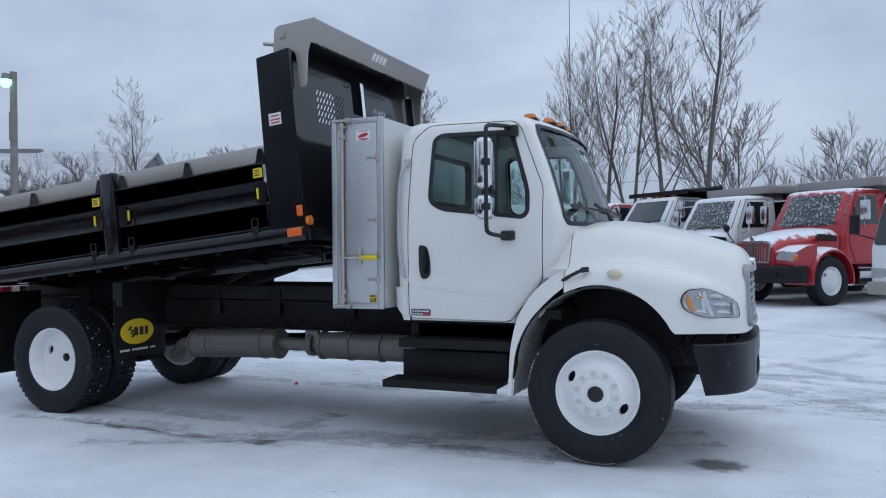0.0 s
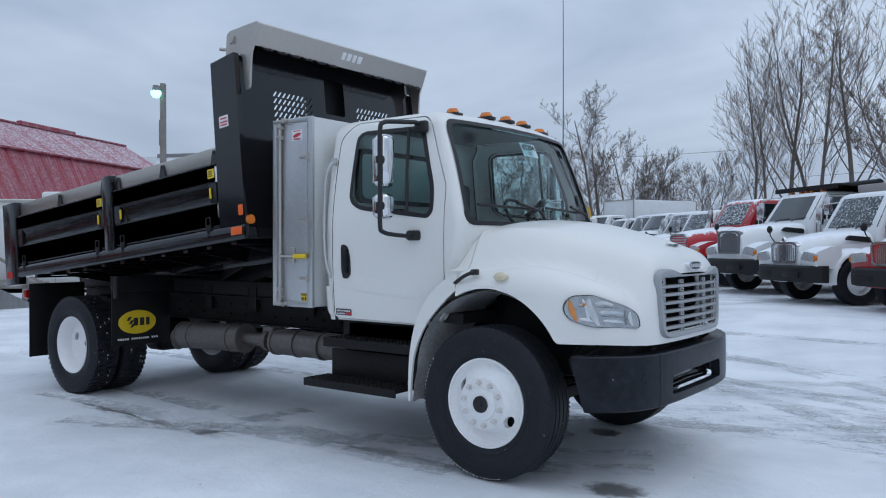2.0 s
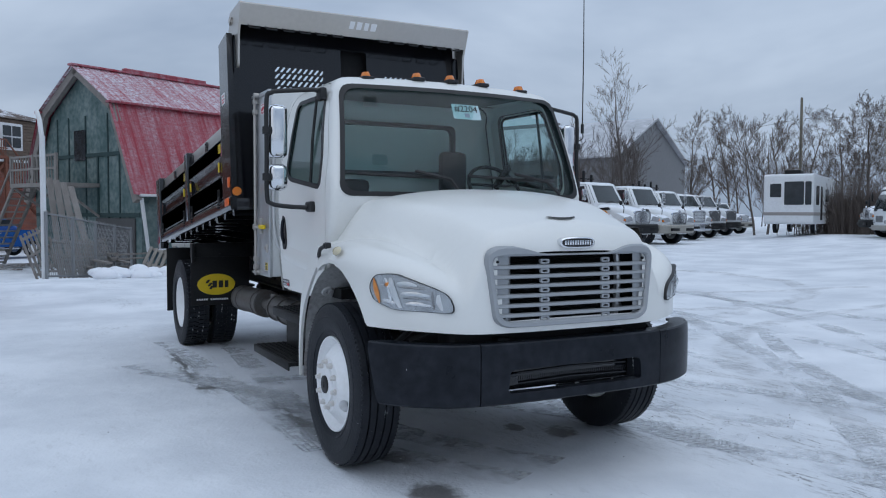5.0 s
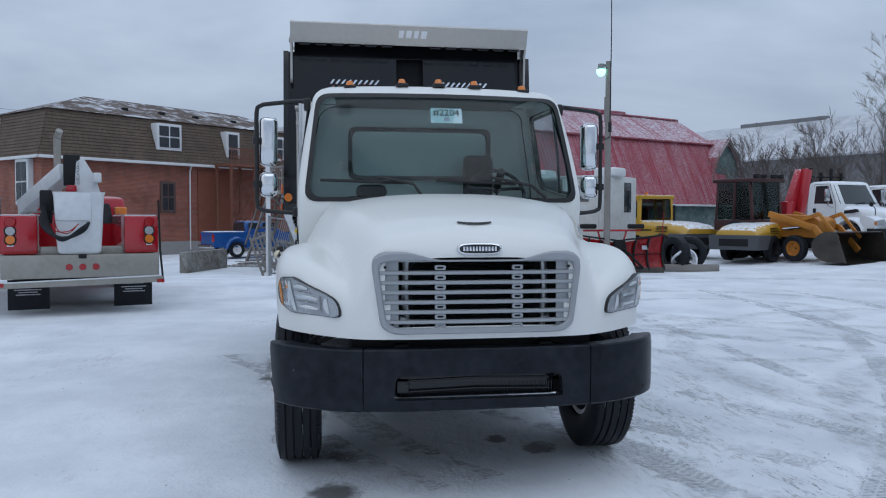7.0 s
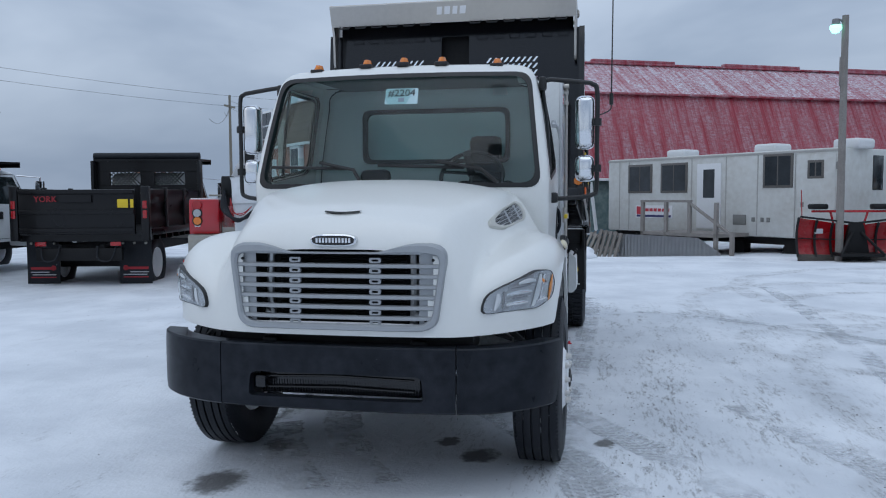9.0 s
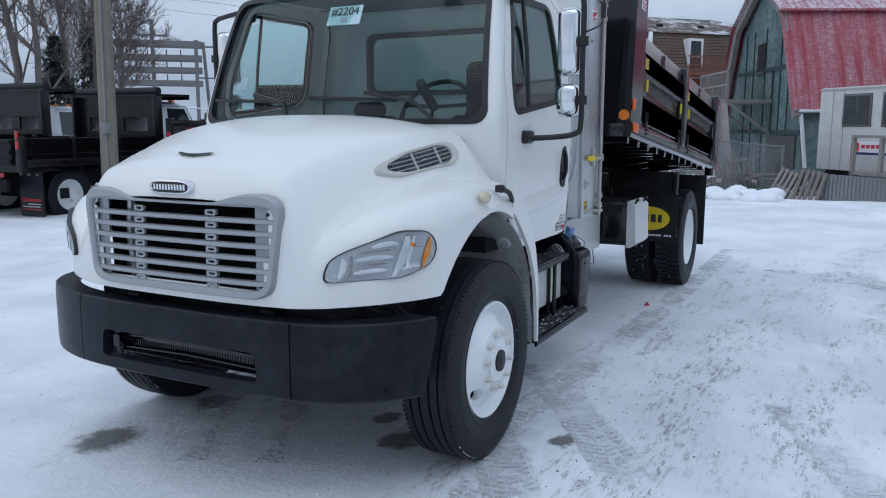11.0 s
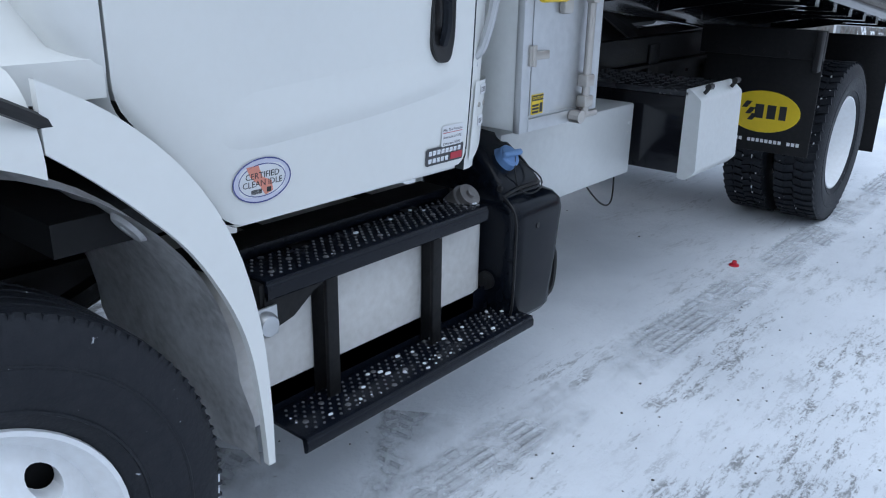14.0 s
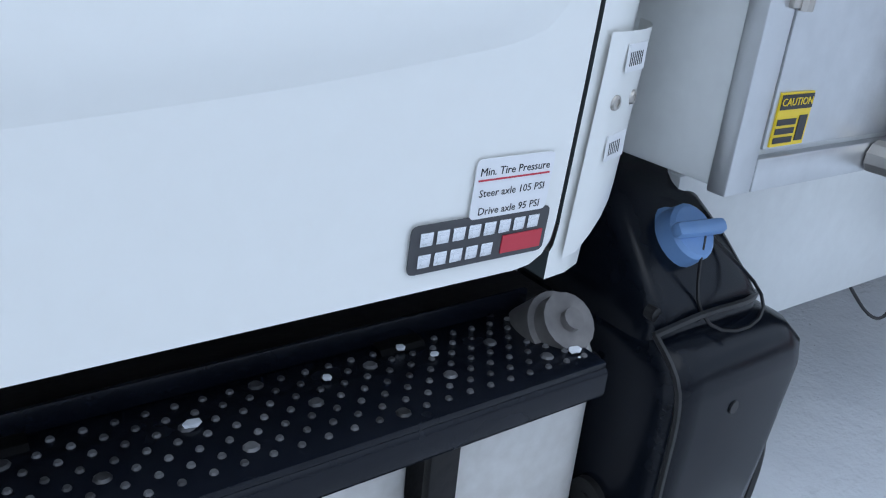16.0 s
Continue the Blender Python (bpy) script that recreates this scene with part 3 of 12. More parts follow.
for s in SIDES:
    bm = BM()
    patch(bm, [[on_face(s * y, z, -0.008) for z in np.linspace(0.97, 1.335, 8)] for y in np.linspace(0.455, 0.56, 6)])
    part("grille_cheek", bm, GRILLE, grille)
    for zz, yy in ((1.305, 0.53), (0.99, 0.49)):
        bm = BM()
        p = on_face(s * yy, zz, 0)
        rod(bm, p, p + Vector((0.012, 0, 0)), 0.008, 10)
        part("screw", bm, DARK, grille)
    bm = BM()
    for j in range(7):
        z = 0.972 + 0.055 * j
        c = rounded([(-0.031, z - 0.013), (0.031, z - 0.013), (0.031, z + 0.014), (-0.031, z + 0.014)], 0.006, 2)
        hole = rounded([(-0.018, z - 0.0055), (0.018, z - 0.0055), (0.018, z + 0.0055), (-0.018, z + 0.0055)], 0.005, 2)
        a, b2 = resample(c, 28, (0, z)), resample(hole, 28, (0, z))
        a, b2 = a + a[:1], b2 + b2[:1]
        patch(bm, [[on_face(s * 0.222 + y, z2, o) for y, z2 in q] for q, o in ((a, -0.01), (a, 0.006), (b2, 0.006), (b2, -0.01))])
    part("grille_post", bm, GRILLE, grille)
bm = BM()
for j in range(46):
    z = 0.955 + 0.0085 * j
    patch(bm, [[Vector((0.868 + o, y, z + dz)) for y in (-0.36, 0.36)] for dz, o in ((-0.003, 0), (0, 0.01), (0.003, 0))])
part("radiator_fin", bm, material("radiator_fins", (0.05, 0.05, 0.052), 0.5, metal=0.4), grille, "dark radiator fins")
bm = BM()
box(bm, 0.80, 0.855, -0.60, 0.60, 0.9, 1.36)
part("radiator", bm, DARK, grille, "dark radiator")
# plain dark boxes added in the engine bay to block the view through
bm = BM()
box(bm, -0.3, 0.78, -0.56, 0.56, 0.62, 1.3, 0.03)
box(bm, -0.3, 0.3, -0.85, 0.85, 1.26, 1.33, 0.02)
part("engine", bm, FRAMEBLACK, TRUCK, "plain dark filler block under the hood")
for s in SIDES:
    bm = BM()
    tube(bm, curve_pts([(0.89, s * 0.40, 0.95), (0.90, s * 0.41, 1.15), (0.89, s * 0.405, 1.34)], 5), 0.022, 8)
    rod(bm, (0.89, s * 0.395, 1.0), (0.89, s * 0.44, 1.0), 0.025)
    part("coolant_pipe", bm, ALU, grille, "bright metal pipe behind the grille")

# badge over the grille: plain oval plate with bars
bm = BM()
ov = lambda a, b, n=40: [(a * math.cos(t) * (1 if True else 0), 1.408 + b * math.sin(t)) for t in np.linspace(0, 2 * math.pi, n)]
sq = lambda a, b: [(a * math.copysign(abs(math.cos(t)) ** 0.55, math.cos(t)), 1.408 + b * math.copysign(abs(math.sin(t)) ** 0.75, math.sin(t))) for t in np.linspace(0, 2 * math.pi, 48)]
patch(bm, [[on_face(y, z, o) for y, z in sq(a, b)] for a, b, o in ((0.128, 0.033, -0.02), (0.126, 0.032, 0.022), (0.116, 0.025, 0.027), (0.112, 0.022, 0.02))])
badge = part("nose_badge", bm, CHROME, TRUCK, "chrome oval maker's badge with a dark field")
bm = BM()
patch(bm, [[on_face(y, z, o) for y, z in sq(a, b)] for a, b, o in ((0.113, 0.023, 0.02), (0.05, 0.01, 0.021), (0.001, 0.0005, 0.021))])
part("badge_field", bm, INK, badge)
bm = BM()
for k in range(11):
    y = -0.09 + 0.018 * k
    p = on_face(y, 1.408, 0.022)
    box(bm, p.x - 0.002, p.x + 0.005, y - 0.006, y + 0.006, 1.395, 1.421, 0.001)
part("badge_bar", bm, CHROME, badge)

# ---- bumper ----
BX0, BA, BW, BN = 0.28, 0.775, 1.21, 3.4


def bump_pt(y):
    q = min(abs(y) / BW, 1)
    return BX0 + BA * (1 - q ** BN) ** (1 / BN)


def bumper_piece(y0, y1, n, hole=False):
    b = BM()
    prof = [(-0.12, 0.846), (-0.01, 0.85), (0.0, 0.842), (0.004, 0.80), (0.004, 0.56), (0.0, 0.512), (-0.012, 0.502), (-0.06, 0.505), (-0.06, 0.83), (-0.12, 0.83)]
    rows = []
    q0, q1 = [math.copysign(math.acos(min(abs(y) / BW, 1) ** (BN / 2)), 1) for y in (y0, y1)]
    for k in range(n + 1):
        if y0 * y1 < 0:
            y = y0 + (y1 - y0) * k / n
        else:
            a = q0 + (q1 - q0) * k / n
            y = math.copysign(BW * math.cos(a) ** (2 / BN), y1 if abs(y1) > abs(y0) else y0)
        x = bump_pt(y)
        e = 1e-3
        xb = bump_pt(abs(y) + e) if abs(y) + e < BW else x - 0.02
        nx, ny = e, x - xb
        l = math.hypot(nx, ny)
        nx, ny = nx / l, math.copysign(ny / l, y)
        lift = 0.012 * smooth01((abs(y) - 0.7) / 0.45)
        rows.append([(x + nx * o, y + ny * o, z + lift) for o, z in prof + prof[:1]])
    vs = patch(b, rows)
    bmesh.ops.remove_doubles(b, verts=b.verts[:], dist=1e-5)
    bmesh.ops.holes_fill(b, edges=[e for e in b.edges if e.is_boundary], sides=40)
    return b


c = BM()
prism(c, rounded([(-0.485, 0.578), (-0.47, 0.566), (0.47, 0.566), (0.485, 0.578), (0.475, 0.70), (-0.475, 0.70)], 0.04, 4), "x", 0.9, 1.3)
bumper = part("bumper", carve(bumper_piece(-0.652, 0.652, 30), ("DIFFERENCE", c)), PLASTIC, TRUCK, "black plastic front bumper with an air slot", 30)
for s in SIDES:
    b = bumper_piece(s * 0.658, s * 1.205, 24)
    c = BM()
    prism(c, [(0.4, 0.4), (0.735, 0.4), (0.735, 0.52), (0.665, 0.82), (0.66, 0.9), (0.4, 0.9)], "y", s * 0.9, s * 1.35)
    part("bumper_end", carve(b, ("DIFFERENCE", c)), PLASTIC, bumper, "curved black bumper end", 30)
bm = BM()
box(bm, 0.84, 0.96, -0.46, 0.46, 0.56, 0.72, 0.02)
for y in np.linspace(-0.44, 0.44, 58):
    box(bm, 0.958, 0.964, y - 0.002, y + 0.002, 0.57, 0.64)
for z in (0.6, 0.66):
    tube(bm, [(0.975, -0.4, z), (0.98, 0.0, z + 0.012), (0.975, 0.42, z)], 0.006, 5)
box(bm, 0.9, 1.02, -0.47, -0.4, 0.6, 0.67, 0.01)
part("oil_cooler", bm, GLOSSBLACK, TRUCK, "dark oil cooler behind the bumper slot")["kind"] = "stuff"
bm = BM()
box(bm, 0.62, 0.84, -0.72, 0.72, 0.80, 0.93, 0.02)
for s in SIDES:
    box(bm, 0.35, 0.9, s * 0.38, s * 0.47, 0.55, 0.86, 0.015)
    tube(bm, [(0.58, s * 0.86, 0.9), (0.55, s * 0.97, 0.8), (0.6, s * 1.0, 0.72)], 0.018, 8)
    tube(bm, [(0.7, s * 0.7, 0.92), (0.62, s * 0.9, 0.84)], 0.014, 6)
part("nose_crossmember", bm, FRAMEBLACK, TRUCK, "black steel under the nose")

# ---- wheels ----
def arranged(y0, s):
    return Matrix.Translation((0, y0, 0)) @ (Matrix.Identity(4) if s > 0 else Matrix.Rotation(math.pi, 4, "Z"))


def tyre_mesh(lugs):
    b = BM()
    pro = [(0.302, -0.112), (0.315, -0.122), (0.36, -0.138), (0.41, -0.145), (0.45, -0.142), (0.488, -0.13), (0.505, -0.122), (0.513, -0.112)]
    if not lugs:
        for g in (-0.075, -0.027, 0.027, 0.075):
            pro += [(0.517, g - 0.006), (0.502, g - 0.004), (0.502, g + 0.004), (0.517, g + 0.006)]
    else:
        pro += [(0.505, -0.05), (0.506, 0.05)]
    pro += [(0.513, 0.112), (0.505, 0.122), (0.488, 0.13), (0.45, 0.142), (0.43, 0.1425), (0.428, 0.145), (0.424, 0.145), (0.422, 0.1435), (0.41, 0.145), (0.36, 0.138), (0.345, 0.134), (0.343, 0.1365), (0.338, 0.1365), (0.336, 0.131), (0.315, 0.122), (0.302, 0.112)]
    lathe(b, pro, 72)
    if lugs:
        for k in range(56):
            for row, (o0, o1) in enumerate(((-0.125, -0.062), (-0.056, -0.004), (0.004, 0.056), (0.062, 0.125))):
                a = 2 * math.pi * (k + 0.5 * (row % 2)) / 56
                m = Matrix.Rotation(-a, 4, "Y") @ Matrix.Rotation(radians(14 if row % 2 else -14), 4, "Z")
                box(b, -0.019, 0.019, o0, o1, 0.496, 0.519, m=m)
    else:
        for k in range(110):
            for o in (-0.118, 0.118):
                box(b, -0.004, 0.004, o - 0.006, o + 0.006, 0.495, 0.513, m=Matrix.Rotation(2 * math.pi * k / 110, 4, "Y"))
    return finish("tyre", b, RUBBER, 30)


def rim_mesh(front):
    b = BM()
    if front:
        pro = [(0.298, -0.1), (0.304, 0.112), (0.302, 0.122), (0.292, 0.122), (0.286, 0.105), (0.27, 0.085), (0.258, 0.072), (0.245, 0.08), (0.21, 0.115), (0.185, 0.138), (0.172, 0.147), (0.1, 0.147), (0.1, 0.12), (0.25, 0.05), (0.27, -0.1)]
    else:
        pro = [(0.298, -0.1), (0.304, 0.112), (0.302, 0.122), (0.292, 0.122), (0.286, 0.1), (0.276, 0.08), (0.268, 0.02), (0.262, -0.02), (0.245, -0.04), (0.2, -0.052), (0.04, -0.055), (0.04, -0.07), (0.25, -0.07), (0.27, -0.1)]
    lathe(b, pro, 56, closed=True)
    tool = BM()
    for a in (radians(38), radians(218)):
        g = bmesh.ops.create_cone(tool, cap_ends=True, segments=20, radius1=0.036, radius2=0.036, depth=0.5)["verts"]
        bmesh.ops.transform(tool, verts=g, matrix=Matrix.Rotation(-a, 4, "Y") @ Matrix.Translation((0.213, 0, 0)) @ Matrix.Rotation(math.pi / 2, 4, "X") @ Matrix.Diagonal((0.72, 1.25, 1, 1)))
    return finish("rim", carve(b, ("DIFFERENCE", tool)), RIM, 30)


TYRE_F, TYRE_R, RIM_F, RIM_R = tyre_mesh(False), tyre_mesh(True), rim_mesh(True), rim_mesh(False)
bm = BM()
lathe(bm, [(0.172, 0.146), (0.172, 0.149), (0.112, 0.151), (0.108, 0.163), (0.085, 0.168), (0.066, 0.168), (0.0, 0.168)], 40)
HUB_F = finish("hub", bm, RIM)
bm = BM()
rod(bm, (0.1425, 0.14, 0), (0.1425, 0.163, 0), 0.019, 12)
rod(bm, (0.1425, 0.16, 0), (0.1425, 0.182, 0), 0.0145, 6)
NUT_F = finish("wheel_nut", bm, material("dulled_wheel_nut", (0.7, 0.69, 0.67), 0.4, spots=(0.42, 0.34, 0.28), amount=0.2, scale=20))
bm = BM()
lathe(bm, [(0.0, 0.03), (0.268, 0.03), (0.268, -0.09), (0.0, -0.09)], 40)
DRUM_F = finish("brake_drum", bm, DARK)
bm = BM()
lathe(bm, [(0.0, -0.075), (0.255, -0.075), (0.255, -0.12), (0.0, -0.12)], 40)
DRUM_R = finish("brake_drum", bm, DARK)
bm = BM()
lathe(bm, [(0.058, 0.15), (0.056, 0.178), (0.045, 0.182), (0.0, 0.182)], 24)
lathe(bm, [(0.022, 0.18), (0.02, 0.187), (0.0, 0.187)], 12)
CAP_F = finish("hub_cap", bm, SEAL)
bm = BM()
lathe(bm, [(0.09, -0.02), (0.088, 0.02), (0.05, 0.035), (0.0, 0.035)], 24)
AXLE_R = finish("axle_end", bm, DARK)


def sub(name, me, parent, m, label=""):
    o = new(name, me)
    o.parent, o.matrix_basis = parent, m
    if label:
        o["label"] = label
    return o


def fleck_mesh(rear):
    """Slivers of snow caught in the tread."""
    rnd = random.Random(9 if rear else 6)
    b = BM()
    for k in range(110 if rear else 34):
        a = rnd.uniform(0, 2 * math.pi)
        if rear:
            box(b, -rnd.uniform(0.003, 0.012), rnd.uniform(0.003, 0.012), (o := rnd.choice((-0.09, -0.059, 0.0, 0.059, 0.09))) - 0.004, o + 0.004, 0.504, 0.514, m=Matrix.Rotation(a, 4, "Y"))
        else:
            o = rnd.choice((-0.122, 0.122, -0.075, -0.027, 0.027, 0.075))
            edge = abs(o) > 0.1
            for j in range(rnd.randint(1, 9)):
                w = rnd.uniform(0.0003, 0.0011)
                box(b, -rnd.uniform(0.004, 0.0225), rnd.uniform(0.004, 0.0225), o - w + rnd.uniform(-0.001, 0.001), o + w, 0.502 if edge else 0.500, (0.5055 if edge else 0.5035) + w, m=Matrix.Rotation(a + j * 0.045, 4, "Y"))
    me = finish("snow_fleck", b, SNOWCAP)
    return me


FLECK_F, FLECK_R = fleck_mesh(False), fleck_mesh(True)
for s in SIDES:
    m = Matrix.Translation((0, 0, 0.489)) @ arranged(s * 1.025, s)
    t = sub("front_wheel", TYRE_F, TRUCK, m @ Matrix.Rotation(radians(8 if s < 0 else 82), 4, "Y"), "black steer tyre with snow in its ribs on a white steel wheel")
    sub("rim", RIM_F, t, Matrix.Identity(4), "white painted steel disc with two oval holes")
    sub("hub", HUB_F, t, Matrix.Identity(4))
    for k in range(10):
        sub("wheel_nut", NUT_F, t, Matrix.Rotation(2 * math.pi * (k + 0.5) / 10, 4, "Y"))
    sub("snow_fleck", FLECK_F, t, Matrix.Identity(4), "slivers of snow in the tread")["kind"] = "stuff"
    sub("brake_drum", DRUM_F, t, Matrix.Identity(4), "dark brake drum behind the disc")
    sub("hub_cap", CAP_F, t, Matrix.Identity(4), "black hub cap")
    for y in (1.055, 0.73):
        m = Matrix.Translation((-5.28, 0, 0.489)) @ arranged(s * y, s if y > 1 else -s)
        t = sub("rear_wheel", TYRE_R, TRUCK, m @ Matrix.Rotation(radians(20 if y > 1 else 50), 4, "Y"), "black lugged drive tyre on a white dished steel wheel")
        sub("rim", RIM_R, t, Matrix.Identity(4), "white deep-dish steel wheel")
        sub("brake_drum", DRUM_R, t, Matrix.Identity(4))
        sub("snow_fleck", FLECK_R, t, Matrix.Identity(4), "bits of snow between the lugs")["kind"] = "stuff"
        if y > 1:
            o = sub("axle_end", AXLE_R, t, Matrix.Translation((0, -0.055, 0)))
            o.scale = (0.45, 0.4, 0.45)

# ---- cab ----
cab_w = table([0.97, 1.3, 1.75, 2.1, 2.35, 2.6], [1.005, 1.03, 1.04, 1.0, 0.955, 0.9])
cab_fs = table([0.97, 1.2, 1.3, 1.45, 1.70, 1.76, 2.1, 2.45, 2.6], [-0.65, -0.465, -0.385, -0.31, -0.262, -0.272, -0.372, -0.50, -0.56])
cab_fm = table([0.97, 1.2, 1.3, 1.45, 1.62, 1.72, 2.1, 2.5, 2.6], [-0.65, -0.46, -0.37, -0.26, -0.13, -0.115, -0.245, -0.42, -0.47])
ROOF = [(2.46, 0.0), (2.50, 0.012), (2.53, 0.035), (2.552, 0.075), (2.568, 0.14), (2.58, 0.26), (2.588, 0.5)]


def cab_loop(z, d, shrink=0.0):
    w, fs, fm, rear = cab_w(z) - d - shrink, cab_fs(z) - d - shrink * 0.9, cab_fm(z) - d - shrink * 0.9, -1.66 + d + shrink * 0.8
    half = []
    rc = 0.13
    for k in range(6):
        half.append((rear, (w - rc) * k / 6))
    for k in range(7):
        a = k / 6 * math.pi / 2
        half.append((rear + rc - rc * math.cos(a), w - rc + rc * math.sin(a)))
    fr = 0.07
    for k in range(1, 12):
        half.append((rear + rc + (fs - fr - rear - rc) * k / 12, w))
    for k in range(6):
        a = k / 5 * math.pi / 2 * 0.75
        half.append((fs - fr + fr * math.sin(a), w - fr + fr * math.cos(a)))
    y1 = half[-1][1]
    x1 = half[-1][0]
    for k in range(1, 19):
        y = y1 * (1 - k / 18)
        half.append((x1 + (fm - x1) * (1 - (y / y1) ** 2.0), y))
    return [(x, y, z) for x, y in half] + [(x, -y, z) for x, y in half[-2:0:-1]]


def cab_solid(d):
    b = BM()
    zs = list(np.linspace(0.955 + d, 1.6, 10)) + list(np.linspace(1.64, 2.44 - d * 0.4, 22))
    loops = [cab_loop(z, d) for z in zs] + [cab_loop(z - d, d, q) for z, q in ROOF]
    vs = patch(b, [l + l[:1] for l in loops])
    bmesh.ops.remove_doubles(b, verts=b.verts[:], dist=1e-5)
    bmesh.ops.holes_fill(b, edges=[e for e in b.edges if e.is_boundary], sides=0)
    bmesh.ops.recalc_face_normals(b, faces=b.faces[:])
    return b


def shell(a, b):
    return carve(cab_solid(a), ("DIFFERENCE", cab_solid(b)))


DOOR = [(-1.535, 0.972), (-0.685, 0.965), (-0.425, 1.285), (-0.415, 1.98), (-0.61, 2.46), (-0.68, 2.515), (-1.38, 2.525), (-1.515, 2.40)]
WIN = [(-1.345, 1.90), (-1.24, 1.835), (-0.57, 1.757), (-0.53, 1.80), (-0.53, 1.96), (-0.67, 2.40), (-0.71, 2.43), (-1.27, 2.435), (-1.33, 2.40)]


def grow(poly, d):
    """A convex outline moved out by d."""
    n, out = len(poly), []
    area = sum(poly[i][0] * poly[(i + 1) % n][1] - poly[(i + 1) % n][0] * poly[i][1] for i in range(n))
    sg = 1 if area > 0 else -1
    for i in range(n):
        p, a, b = Vector(poly[i]), Vector(poly[i - 1]), Vector(poly[(i + 1) % n])
        e1, e2 = (p - a).normalized(), (b - p).normalized()
        n1, n2 = Vector((e1.y, -e1.x)) * sg, Vector((e2.y, -e2.x)) * sg
        q = (n1 + n2)
        q = q / max(q.length_squared / 2, 0.3)
        out.append(tuple(p + q * d))
    return out


def side_tool(poly, s, r, y0=0.7, y1=1.3):
    b = BM()
    prism(b, rounded(poly, r, 4), "y", s * y0, s * y1)
    return b


WS = [(-0.985, 1.705), (0.985, 1.705), (0.895, 2.478), (-0.895, 2.478)]


def front_tool(d, x0=-0.8, x1=0.4, dz=0.0):
    b = BM()
    poly = grow(WS, d)
    poly = [(y, z + dz) for y, z in poly]
    prism(b, rounded(poly, 0.1, 5), "x", x0, x1)
    return b


def rear_tool(d):
    b = BM()
    prism(b, rounded([(-0.62 - d, 1.93 - d), (0.62 + d, 1.93 - d), (0.62 + d, 2.36 + d), (-0.62 - d, 2.36 + d)], 0.07, 4), "x", -1.8, -1.3)
    return b


def opened(b, *steps, sides=False):
    """Carve the shell, then take away the cutters' ends that stay inside the cab."""
    b = carve(b, *steps)
    def inner(c):
        if abs(abs(c.y) - 0.7) < 1e-3:
            return True
        if abs(c.x + 1.3) < 1e-3:
            return abs(c.y) < 0.7 and 1.85 < c.z < 2.45
        return abs(c.x + 0.8) < 1e-3 and abs(c.y) < 1.02 and 1.66 < c.z < 2.51 and not sides
    ends = [f for f in b.faces if any(inner(v.co) for v in f.verts)]
    bmesh.ops.delete(b, geom=ends, context="FACES")
    return b


def corner_cut():
    """The slant that takes the lower rear corner off the cab."""
    b = BM()
    prism(b, [(-1.585, 0.93), (-1.9, 0.93), (-1.9, 1.11), (-1.70, 1.11), (-1.645, 1.06)], "y", -1.3, 1.3)
    return b


def sill_cut(s):
    b = BM()
    prism(b, [(-1.53, 0.9), (-0.7, 0.9), (-0.7, 0.99), (-1.53, 0.99)], "y", s * 0.97, s * 1.3)
    return b


